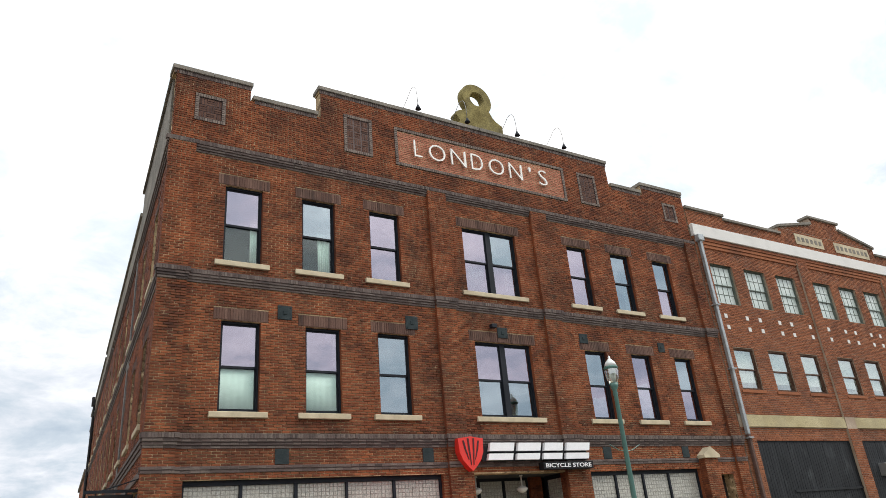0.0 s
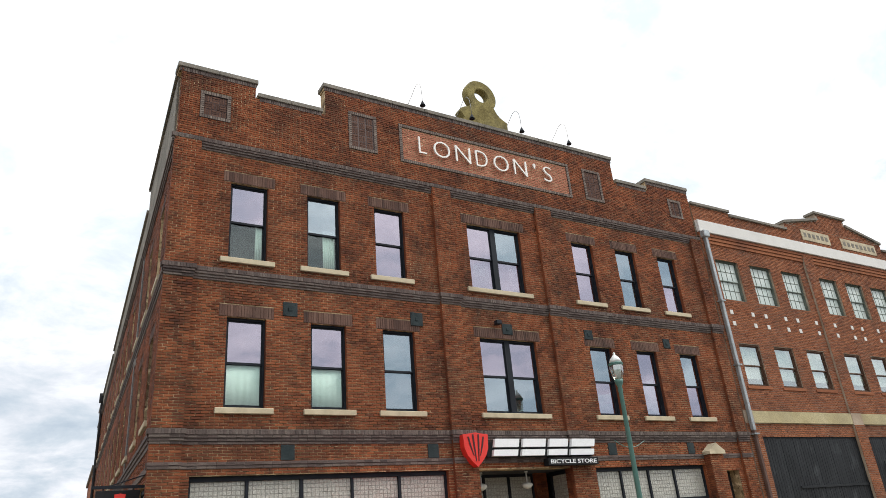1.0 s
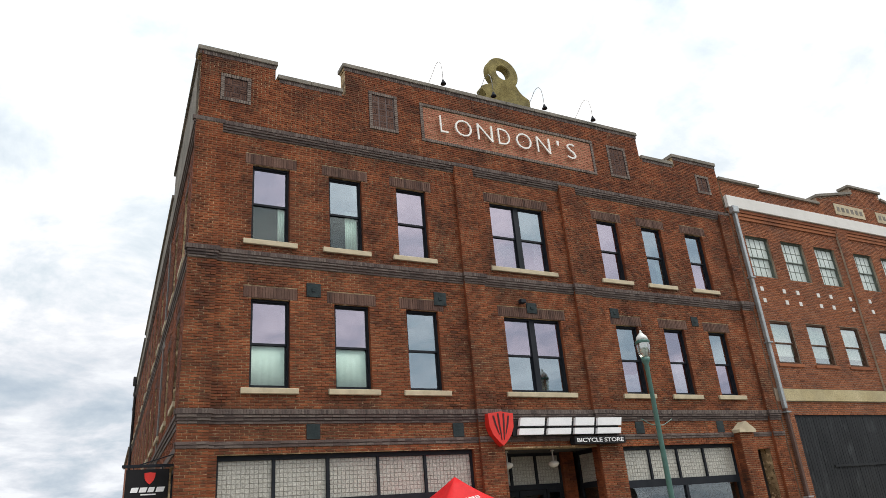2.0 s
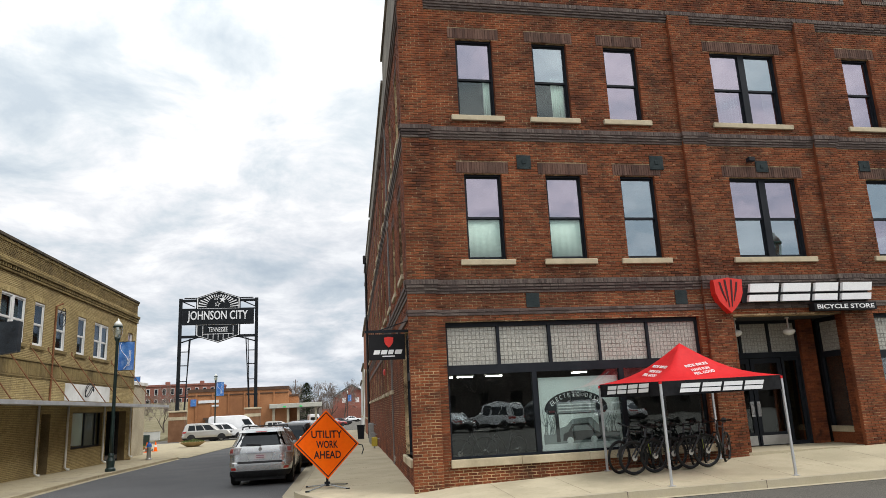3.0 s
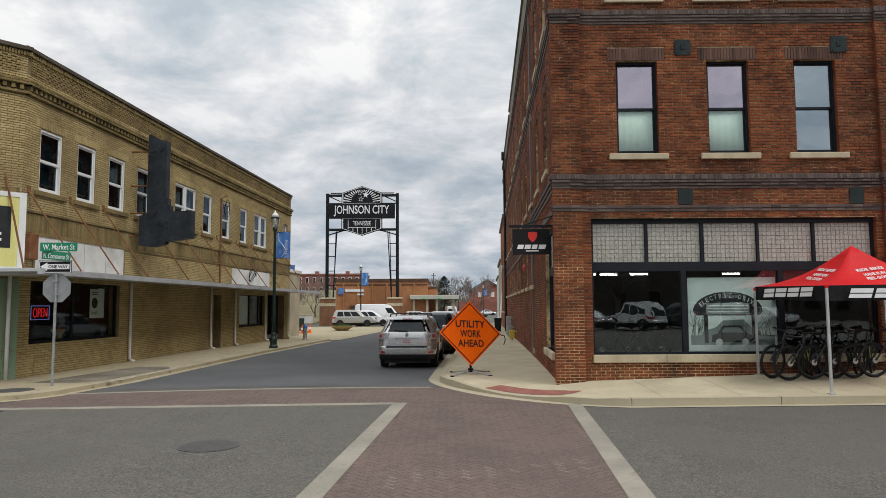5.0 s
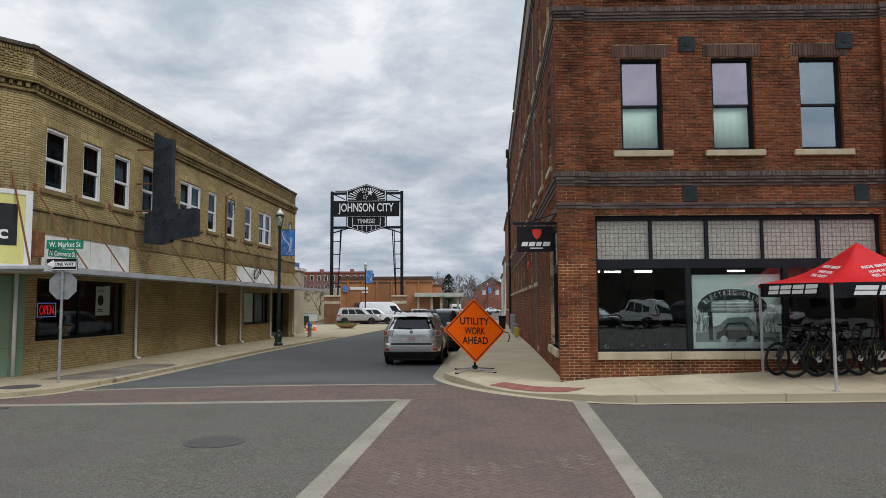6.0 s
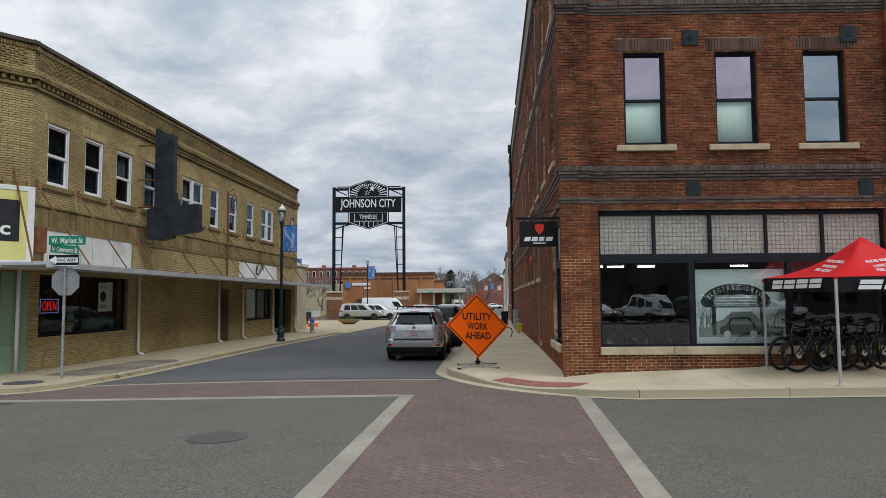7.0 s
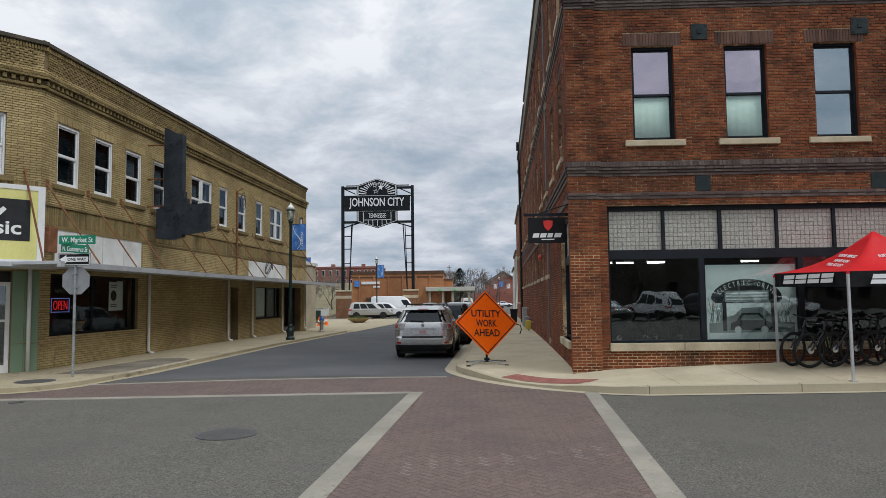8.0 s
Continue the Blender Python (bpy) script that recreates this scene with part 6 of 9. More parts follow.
for k in range(22):
    x, z = (rs.uniform(0.28, 0.8), rs.uniform(4.0, 7.2)) if k < 14 else (rs.uniform(0.0, 1.7), rs.uniform(4.0, 4.7))
    part("socket", lathe([(0.04, 0.0), (0.04, 0.02)], 8), M_INK, old, m=pose(x, -0.14, z, 90, 0, 0))
for z in (6.95, 5.75, 4.8, 4.0):
    part("bracket", tube([(-0.45, 0, z), (0.25, 0, z)], 0.03, 6), M_RUST, old)

# a low pale building after the tan one, and two further fronts after the brick side wall
low = thing("low_annex", "low beige stucco annex with a white gable board", "building", SIDE @ pose(-13.9, 26.7, 0))
M_STUCCO = mat("beige_stucco", (0.36, 0.32, 0.23), (0.45, 0.40, 0.30), 0.6, 30, 0.9, stain=(0.25, 0.22, 0.17))
part("wall", boxes((-8, -1.25, 0, 7, -1, 4.1)), M_STUCCO, low)
part("roof", prism([(-8.2, 4.1), (-1.15, 4.1), (-1.15, 4.3), (-4, 4.9), (-8.2, 4.3)], -0.2, 7.2), M_WHITEBOARD, low)
part("side_door", boxes((-1.26, -1.23, 2.0, 3.0, -0.5, 1.9)), M_WHITEFRAME, low)
for v0, v1, h, mt, lab in ((43.1, 57.0, 9.3, M_NB, "two-storey red brick building on the side street"), (57.1, 70.0, 6.4, M_STUCCO, "pale two-storey building down the side street"), (70.1, 84.0, 5.2, M_WHITEBOARD, "low white building down the side street")):
    b = thing("street_building", lab, "building", SIDEWALL)
    zz = -1.2
    wv = [(-v - 0.45, -v + 0.45, z, z + 1.6) for v in span(v0 + 1.5, v1 - 1.5, 2.6) for z in ((1.2, 5.2) if h > 7 else (1.2,))]
    part("wall", cut_wall(-v1, -v0, zz, h, 0.4, wv), mt, b)
    part("wall_return", boxes((-v1, -v1 + 0.4, 0.4, 14, zz, h), (-v0 - 0.4, -v0, 0.4, 14, zz, h)), mt, b)
    part("cornice", boxes((-v1, -v0, -0.15, 0.1, h, h + 0.25)), M_COPING, b)
    part("roof", boxes((-v1, -v0, 0.4, 14, h - 0.6, h - 0.4)), M_COPING, b)
    part("rooms", boxes((-v1 + 0.5, -v0 - 0.5, 2.0, 2.1, zz, h - 0.6)), M_DARKROOM, b)
    for a, c, z, z2 in wv:
        sash_window(b, pose((a + c) / 2, 0, 0), c - a, z, z2, frame_mat=M_WHITEFRAME, depth=0.1)

# white tarpaulin hung over the side of the brick building down the street
bm = bmesh.new()
cols = [[bm.verts.new((0.9 * i / 12 - 0.45, -0.18 - 0.06 * math.sin(i * 1.3 + k) - 0.25 * (1 - k / 6) ** 2, 5.6 * k / 6)) for k in range(7)] for i in range(13)]
for a, b in zip(cols, cols[1:]):
    for k in range(6):
        bm.faces.new((a[k], b[k], b[k + 1], a[k + 1]))
tarp = part("tarpaulin", bm, M_BLIND, m=SIDEWALL @ pose(-46.0, 0, -0.3), smooth=True)
tarp.modifiers.new("thick", 'SOLIDIFY').thickness = 0.02
tagged(tarp, "white tarpaulin draped over a wall beside the pavement", "tarpaulin")

# ---- street furniture ----
M_LAMPGREEN = mat("teal_lamp_paint", (0.060, 0.150, 0.125), (0.095, 0.20, 0.165), 2, 40, 0.45, bump=0.05, stain=(0.03, 0.07, 0.06), stain_scale=2)
M_LAMPDARK = mat("dark_green_lamp_paint", (0.008, 0.022, 0.020), (0.016, 0.034, 0.030), 2, 40, 0.4, bump=0.05)
M_LANTERN = glass_mat("lantern_glass", (0.75, 0.80, 0.76), (1, 1, 1), 0.35, 0.05)
M_LANTERNCORE = mat("lantern_diffuser", (0.74, 0.77, 0.73), (0.82, 0.84, 0.80), 4, 40, 0.4, bump=0)
M_BANNER = mat("blue_banner_cloth", (0.045, 0.13, 0.42), (0.09, 0.26, 0.62), 1.8, 14, 0.8, bump=0.05, stain=(0.30, 0.45, 0.72), stain_scale=3.5)
M_SIGNBLUEWHITE = mat("white_print", (0.75, 0.78, 0.82), (0.82, 0.84, 0.88), 2, 40, 0.7, bump=0)


def street_lamp(m, h, paint, label, banner=None, group="street lamps"):
    """A post lamp with an acorn lantern; banner: (side, z0, z1, width)."""
    s = thing("street_lamp", label, "street lamp", m, group)
    part("base", lathe([(0.20, 0.0), (0.20, 0.10), (0.15, 0.16), (0.16, 0.42), (0.11, 0.55), (0.12, 0.62), (0.085, 0.72)], 16), paint, s, smooth=False)
    part("post", lathe([(0.085, 0.70), (0.078, 1.5), (0.06, h - 1.15), (0.075, h - 1.10), (0.06, h - 1.0), (0.11, h - 0.9), (0.13, h - 0.80)], 12), paint, s, smooth=True)
    part("diffuser", lathe([(0.07, h - 0.76), (0.11, h - 0.6), (0.12, h - 0.42), (0.06, h - 0.30)], 12), M_LANTERNCORE, s, smooth=True)
    g = part("lantern", lathe([(0.12, h - 0.80), (0.17, h - 0.66), (0.195, h - 0.50), (0.18, h - 0.36), (0.15, h - 0.30)], 16), M_LANTERN, s, "ribbed clear acorn lantern", smooth=True)
    g.visible_shadow = False
    part("lantern_ring", lathe([(0.20, h - 0.39), (0.205, h - 0.34), (0.17, h - 0.30)], 16), paint, s)
    part("lantern_roof", lathe([(0.18, h - 0.31), (0.14, h - 0.2), (0.06, h - 0.11), (0.03, h - 0.08), (0.035, h - 0.04), (0.008, h)], 16), M_LANTERNCORE, s, smooth=True)
    if banner:
        side, z0, z1, w = banner
        for z in (z0, z1):
            part("banner_arm", tube([(0, 0, z), (side * (w + 0.1), 0, z)], 0.014, 6), paint, s)
        bm = bmesh.new()
        cols = [[bm.verts.new((side * (0.08 + w * i / 8), 0.03 * math.sin(i * 0.9), z0 + 0.01 + (z1 - z0 - 0.02) * k)) for k in (0, 0.5, 1)] for i in range(9)]
        for a, b in zip(cols, cols[1:]):
            for k in range(2):
                bm.faces.new((a[k], b[k], b[k + 1], a[k + 1]))
        ba = part("banner", bm, M_BANNER, s, "blue cloth banner with white lettering")
        mod = ba.modifiers.new("thick", 'SOLIDIFY')
        mod.thickness = 0.006
        letters("banner_word", "Welcome", (z1 - z0) * 0.55, 0.13, M_SIGNBLUEWHITE, pose(side * (0.08 + w * 0.72), -0.04, (z0 + z1) / 2 - 0.1, 0, -90, 0), ba, 0.004)
        sw = [(side * (0.1 + w * (0.35 + 0.28 * math.sin(k * 0.55))), -0.05, z0 + 0.05 + (z1 - z0 - 0.1) * k / 10) for k in range(11)]
        part("banner_swirl", tube(sw, 0.012, 4), M_SIGNBLUEWHITE, ba)
    return s


lampr = street_lamp(pose(11.85, -2.25, walk_z(11.85, -2.25)), 6.5, M_LAMPGREEN, "weathered teal lamp post with a clear acorn lantern")
part("bracket", tube([(-0.55, 0, 4.02), (-0.25, 0, 3.88), (0, 0, 3.84), (0.25, 0, 3.88), (0.55, 0, 4.02)], 0.012, 6), M_LAMPGREEN, lampr)
p = uv(-11.2, 14.8)
street_lamp(pose(p.x, p.y, road_z(p.x, p.y) + 0.1, 0, 0, -STREET), 6.25, M_LAMPDARK, "dark green lamp post with a blue banner", (1, 4.05, 5.25, 0.62))
p = Vector((-15.0, 37.0, 0))
street_lamp(pose(p.x, p.y, road_z(p.x, p.y) + 0.1, 0, 0, -STREET), 6.1, M_LAMPDARK, "dark green lamp post with a blue banner", (1, 3.9, 5.2, 0.62))
for x, y, h in ((-12.9, 66.0, 7.3), (-10.6, 100.0, 6.9), (-7.5, 100.0, 6.4), (5.7, 150.0, 7.4)):
    street_lamp(pose(x, y, road_z(x, y)), h, M_LAMPDARK, "dark lamp post with a blue banner down the street", (1, h - 2.5, h - 1.0, 0.8))

# street name pole
M_SIGNGREEN = mat("green_sign_sheet", (0.0, 0.20, 0.10), (0.01, 0.25, 0.13), 3, 40, 0.4, bump=0.02)
M_ALU = mat("grey_aluminium", (0.28, 0.29, 0.30), (0.38, 0.39, 0.40), 2, 40, 0.5, metal=0.3, bump=0.05)
pole = thing("street_sign", "galvanised pole with green street names and a one-way sign", "street sign", pose(-11.86, 0.43, 0.0))
part("pole", tube([(0, 0, -0.1), (0, 0, 3.12)], 0.032, 8), M_GALV, pole)
pl = part("name_plate", boxes((-0.40, 0.46, -0.006, 0.006, 3.08, 3.29)), M_SIGNGREEN, pole, "green street name plate", m=pose(0, -0.0, 0, 0, 0, 4))
letters("word", "W. Market St", 0.74, 0.13, M_SIGNWHITE, pose(0.03, -0.008, 3.185), pl, 0.004, bold=0.01)
pl = part("name_plate", boxes((-0.42, 0.40, -0.006, 0.006, 2.87, 3.07)), M_SIGNGREEN, pole, "green street name plate", m=pose(0.0, -0.03, 0, 0, 0, 0) @ Matrix.Translation((0, 0, 2.97)) @ pose(0, 0, 0, 0, 5, -14) @ Matrix.Translation((0, 0, -2.97)))
letters("word", "N. Commerce St", 0.74, 0.12, M_SIGNWHITE, pose(0.0, -0.008, 2.96), pl, 0.004, bold=0.01)
ow = part("one_way_plate", boxes((-0.40, 0.38, -0.006, 0.006, 2.56, 2.86)), M_SIGNBLACK, pole, "black one-way plate with white arrow", m=pose(0, -0.04, 0))
part("plate_border", cut_wall(-0.39, 0.37, 2.57, 2.85, 0.003, [(-0.375, 0.355, 2.585, 2.835)], y=-0.010), M_SIGNWHITE, ow)
part("arrow", prism([(-0.37, 2.71), (-0.20, 2.81), (-0.20, 2.77), (0.33, 2.77), (0.33, 2.65), (-0.20, 2.65), (-0.20, 2.61)], -0.010, -0.007), M_SIGNWHITE, ow)
letters("word", "ONE WAY", 0.46, 0.075, M_SIGNBLACK, pose(0.06, -0.012, 2.71), ow, 0.003, bold=0.015)
octo = [(0.36 * math.cos(radians(22.5 + 45 * k)), 2.2 + 0.36 * math.sin(radians(22.5 + 45 * k))) for k in range(8)]
st = part("octagon_back", prism(octo, 0.035, 0.042), M_ALU, pole, "bare grey back of an octagonal sign")
part("clamp", boxes((-0.05, 0.05, -0.04, 0.036, 2.35, 2.39), (-0.05, 0.05, -0.04, 0.036, 2.03, 2.07)), M_GALV, pole)

# folding road-work sign
M_ORANGE = mat("orange_sign_vinyl", (1.0, 0.125, 0.0), (1.0, 0.15, 0.0), 1.5, 12, 0.8, bump=0.06, dist=0.01)
work = thing("work_sign", "orange diamond road-work sign on a folding black stand", "road sign", pose(-1.95, 2.1, walk_z(-1.95, 2.1), 0, 0, 0))
rot = pose(0.0, 0, 1.06, -12, 2.5, 17)
dm = part("panel", prism([(0, -0.845), (0.845, 0), (0, 0.845), (-0.845, 0)], -0.01, 0.0), M_ORANGE, work, "orange vinyl diamond", m=rot)
bd = bmesh.new()
for k in range(4):
    c, s_ = [(0, -1), (1, 0), (0, 1), (-1, 0)][k], [(1, 0), (0, 1), (-1, 0), (0, -1)][k]
    prism([(c[0] * 0.80, c[1] * 0.80), (s_[0] * 0.80, s_[1] * 0.80), (s_[0] * 0.765, s_[1] * 0.765), (c[0] * 0.765, c[1] * 0.765)], -0.014, -0.011, bd)
part("border", bd, M_SIGNBLACK, dm)
for body, w, z in (("UTILITY", 0.80, 0.24), ("WORK", 0.56, -0.01), ("AHEAD", 0.70, -0.26)):
    letters("word", body, w, 0.185, M_SIGNBLACK, pose(0, -0.014, z), dm, 0.004, bold=0.014)
part("rib", boxes((-0.02, 0.02, 0.003, 0.012, -0.82, 0.82), (-0.82, 0.82, 0.013, 0.02, -0.02, 0.02)), M_BLACK, dm)
part("strap", tube([(0.82, -0.01, -0.02), (0.93, -0.03, -0.05), (0.95, -0.03, -0.16), (0.90, -0.03, -0.28)], 0.014, 5), M_BLACK, dm)
part("mast", boxes((-0.03, 0.03, 0.0, 0.05, 0.10, 0.60)), M_BLACK, work)
part("hub", boxes((-0.07, 0.07, -0.04, 0.09, 0.06, 0.16), bevel=0.01), M_BLACK, work)
for dx, dy in ((-0.48, -0.55), (0.48, -0.45), (-0.48, 0.62), (0.48, 0.68)):
    part("leg", tube([(0, 0.02, 0.10), (dx, dy, 0.015)], 0.018, 6), M_GALV, work)
    part("foot", boxes((dx - 0.05, dx + 0.05, dy - 0.03, dy + 0.03, 0.0, 0.03)), M_BLACK, work)

# red pop-up tent
M_TENTRED = mat("red_tent_cloth", (0.60, 0.018, 0.022), (0.68, 0.028, 0.03), 1.2, 12, 0.6, bump=0.1, dist=0.01)
M_TENTBLACK = mat("black_tent_cloth", (0.010, 0.010, 0.012), (0.020, 0.020, 0.022), 1.2, 12, 0.75, bump=0.15, dist=0.01)
tent = thing("popup_tent", "red pop-up tent with black valance on silver legs", "tent", pose(0, 0, 0))
TC = [Vector((4.83, -2.48, 2.09)), Vector((7.66, -2.48, 2.12)), Vector((7.40, -0.14, 2.15)), Vector((4.47, -0.14, 2.13))]
APEX = Vector((5.95, -1.45, 2.95))
bm = bmesh.new()
faces_ = []
NS = 8
for k in range(4):
    a, b = TC[k], TC[(k + 1) % 4]
    rows_ = []
    for j in range(NS + 1):
        f = j / NS
        sag = -0.34 * math.sin(f * math.pi) * 0.55 - 0.05 * math.sin(f * math.pi)
        row = []
        for i in range(7):
            q = a.lerp(b, i / 6).lerp(APEX, f)
            ridge = 1 - abs(i / 3 - 1)
            row.append(bm.verts.new(q + Vector((0, 0, sag * (0.75 + 0.25 * ridge)))))
        rows_.append(row)
    for r, s_ in zip(rows_, rows_[1:]):
        for i in range(6):
            bm.faces.new((r[i], r[i + 1], s_[i + 1], s_[i]))
bmesh.ops.remove_doubles(bm, verts=bm.verts, dist=0.001)
ro = part("roof", bm, M_TENTRED, tent, "red cloth roof", smooth=True)
for k in range(4):
    a, b = TC[k], TC[(k + 1) % 4]
    bm = bmesh.new()
    out_n = (b - a).cross(Vector((0, 0, 1))).normalized()
    cols = []
    for i in range(25):
        q = a.lerp(b, i / 24)
        w_ = out_n * 0.018 * math.sin(i * 1.7 + k)
        cols.append([bm.verts.new(q + Vector((0, 0, 0.0))), bm.verts.new(q + w_ - Vector((0, 0, 0.15))), bm.verts.new(q + w_ * 1.6 - Vector((0, 0, 0.30)))])
    for c, d in zip(cols, cols[1:]):
        for i in range(2):
            bm.faces.new((c[i], d[i], d[i + 1], c[i + 1]))
    part("valance", bm, M_TENTBLACK, tent, "black cloth valance", smooth=True)
    # plain white blocks along the visible sides
    if k in (0, 3):
        u_ = (b - a).normalized()
        ang = math.degrees(math.atan2(u_.y, u_.x))
        ln = (b - a).length
        s0, s1 = (0.16, 0.86) if k == 0 else (0.18, 0.88)
        for j in range(4):
            x0 = ln * (s0 + (s1 - s0) * j / 4) + 0.03
            x1 = ln * (s0 + (s1 - s0) * (j + 1) / 4) - 0.03
            for z0, z1 in ((-0.245, -0.165), (-0.145, -0.06)):
                bm = slanted(x0 + 0.35 * z1, x1 + 0.35 * z1, z0, z1, 0.35 * (z1 - z0), -0.04, -0.034)
                part("block", bm, M_SIGNWHITE, tent, "plain white slanted block", m=Matrix.Translation(a) @ pose(0, 0, 0, 0, 0, ang))
M_LEG = mat("silver_tent_leg", (0.55, 0.56, 0.57), (0.66, 0.67, 0.68), 3, 40, 0.4, metal=0.5, bump=0.02)
for q in TC:
    zg = walk_z(q.x, q.y)
    part("leg", boxes((q.x - 0.022, q.x + 0.022, q.y - 0.022, q.y + 0.022, zg + 0.01, 2.08)), M_LEG, tent)
    part("foot_plate", boxes((q.x - 0.07, q.x + 0.07, q.y - 0.05, q.y + 0.05, zg, zg + 0.012)), M_LEG, tent)
    part("corner_cover", boxes((q.x - 0.024, q.x + 0.024, q.y - 0.024, q.y + 0.024, 2.04, 2.1)), M_TENTRED, tent)
for a, b in ((0, 1), (1, 2), (2, 3), (3, 0)):
    heart = (TC[0] + TC[2]) / 2
    p0, p1 = [q.lerp(heart, 0.05) - Vector((0, 0, 0.05)) for q in (TC[a], TC[b])]
    mid = (p0 + p1) / 2
    part("truss_bar", tube([p0, mid - Vector((0, 0, 0.10)), p1], 0.012, 5), M_LEG, tent)
# words on the front and left slopes
for (ia, ib), tilt_m in (((0, 1), 0), ((3, 0), 1)):
    a, b = TC[ia], TC[ib]
    u_ = (b - a).normalized()
    mid = (a + b) / 2
    up = (APEX - mid).normalized()
    nrm = u_.cross(up).normalized()
    if nrm.z < 0:
        nrm = -nrm
    base_m = Matrix((u_.to_4d(), (-nrm).to_4d(), up.to_4d(), (0, 0, 0, 1))).transposed()
    base_m.translation = Vector((0, 0, 0))
    for body, w, f in (("RIDE BIKES", 0.56, 0.62), ("HAVE FUN", 0.44, 0.52), ("FEEL GOOD", 0.50, 0.42)):
        q = mid.lerp(APEX, f)
        sag = (-0.34 * 0.55 - 0.05) * math.sin(f * math.pi)
        mm = base_m.copy()
        mm.translation = q + Vector((0, 0, sag)) + nrm * 0.035
        letters("word", body, w, 0.085, M_SIGNWHITE, mm, tent, 0.006, bold=0.015)

# bicycles under the tent
M_TYRE = mat("black_tyre", (0.012, 0.012, 0.012), (0.024, 0.024, 0.024), 5, 60, 0.8)
M_BIKE = mat("black_bike_paint", (0.010, 0.010, 0.012), (0.020, 0.020, 0.024), 3, 60, 0.3, bump=0.02)
M_CHROME = mat("bright_metal", (0.55, 0.55, 0.56), (0.68, 0.68, 0.70), 3, 60, 0.25, metal=1.0, bump=0.02)
M_LIME = mat("lime_paint", (0.42, 0.58, 0.03), (0.50, 0.66, 0.06), 3, 60, 0.4, bump=0.02)


def bicycle(m, accent, swing=-40):
    """A mountain bike, front wheel at x = 0, rear at x = 1.12; it leans a little."""
    b = thing("bicycle", "black mountain bike parked below the red tent", "bicycle", m, "bicycles under the tent")
    R = 0.345
    steer = Matrix.Translation((0.30, 0, 0)) @ pose(0, 0, 0, 0, 0, swing) @ Matrix.Translation((-0.30, 0, 0))
    for x, nm in ((0.0, "front"), (1.12, "rear")):
        c = [(R * math.cos(k * math.tau / 32), 0, R + 0.02 + R * math.sin(k * math.tau / 32)) for k in range(32)]
        mm = Matrix.Translation((x, 0, 0)) @ (steer if x == 0 else Matrix.Identity(4))
        wh = part("wheel", tube(c, 0.027, 8, closed=True), M_TYRE, b, m=mm, smooth=True)
        rim = [((R - 0.034) * math.cos(k * math.tau / 32), 0, R + 0.02 + (R - 0.034) * math.sin(k * math.tau / 32)) for k in range(32)]
        part("rim", tube(rim, 0.011, 6, closed=True), M_BIKE, wh)
        part("hub", tube([(0, -0.05, R + 0.02), (0, 0.05, R + 0.02)], 0.024, 8), M_CHROME, wh)
        part("brake_disc", lathe([(0.065, -0.002), (0.065, 0.002)], 20), M_STEEL, wh, m=pose(0, -0.055, R + 0.02, 90, 0, 0))
        sp = bmesh.new()
        for k in range(16):
            a = k * math.tau / 16
            add_tube(sp, [(0.02 * math.cos(a + 0.6), (-1) ** k * 0.03, R + 0.02 + 0.02 * math.sin(a + 0.6)), ((R - 0.04) * math.cos(a), 0, R + 0.02 + (R - 0.04) * math.sin(a))], 0.0022, 3)
        tagged(part("spokes", sp, M_BIKE, wh), kind="stuff")
    H = Vector((0.34, 0, 0.92))
    BB, S = Vector((0.70, 0, 0.32)), Vector((0.86, 0, 0.86))
    fr = bmesh.new()
    add_tube(fr, [(0.30, 0, 0.80), (0.36, 0, 0.97)], 0.024, 8)
    add_tube(fr, [(0.33, 0, 0.90), S], 0.02, 8)
    add_tube(fr, [(0.31, 0, 0.83), BB], 0.026, 8)
    add_tube(fr, [BB, S, S + Vector((0.02, 0, 0.06))], 0.019, 8)
    for y in (-0.05, 0.05):
        add_tube(fr, [BB + Vector((0, y * 0.5, 0)), (1.12, y, 0.365)], 0.011, 6)
        add_tube(fr, [S + Vector((0, y * 0.4, -0.06)), (1.12, y, 0.365)], 0.009, 6)
    part("frame", fr, M_BIKE, b)
    fk = bmesh.new()
    for y in (-0.065, 0.065):
        add_tube(fk, [(0.0, y, 0.365), (0.12, y, 0.55)], 0.019, 8)
        add_tube(fk, [(0.12, y, 0.55), (0.25, y, 0.76)], 0.015, 8)
    add_tube(fk, [(0.25, -0.07, 0.76), (0.25, 0.07, 0.76)], 0.02, 8)
    part("fork", fk, M_BIKE, b, m=steer)
    part("handlebar", tube([(0.42, -0.36, 1.06), (0.36, -0.12, 1.03), (0.34, 0, 1.02), (0.36, 0.12, 1.03), (0.42, 0.36, 1.06)], 0.014, 8), M_BIKE, b, m=steer)
    part("stem", tube([(0.37, 0, 0.98), (0.33, 0, 1.02)], 0.02, 8), M_BIKE, b)
    for y in (-0.33, 0.33):
        part("grip", tube([(0.40, y * 0.8, 1.05), (0.43, y * 1.12, 1.065)], 0.019, 8), M_TYRE, b, m=steer)
    part("seat_post", tube([S, S + Vector((0.05, 0, 0.13))], 0.014, 8), M_BIKE, b)
    sd = bmesh.new()
    add_tube(sd, [S + Vector((-0.12, 0, 0.14)), S + Vector((0.0, 0, 0.15)), S + Vector((0.14, 0, 0.15))], [0.018, 0.035, 0.065], 8)
    part("saddle", sd, M_TYRE, b, smooth=True)
    part("crank", tube([(0.56, -0.07, 0.24), (0.70, -0.06, 0.32), (0.70, 0.06, 0.32), (0.84, 0.07, 0.40)], 0.012, 6), M_BIKE, b)
    part("chain_ring", lathe([(0.085, -0.003), (0.085, 0.003)], 18), M_BIKE, b, m=pose(0.70, -0.055, 0.32, 90, 0, 0))
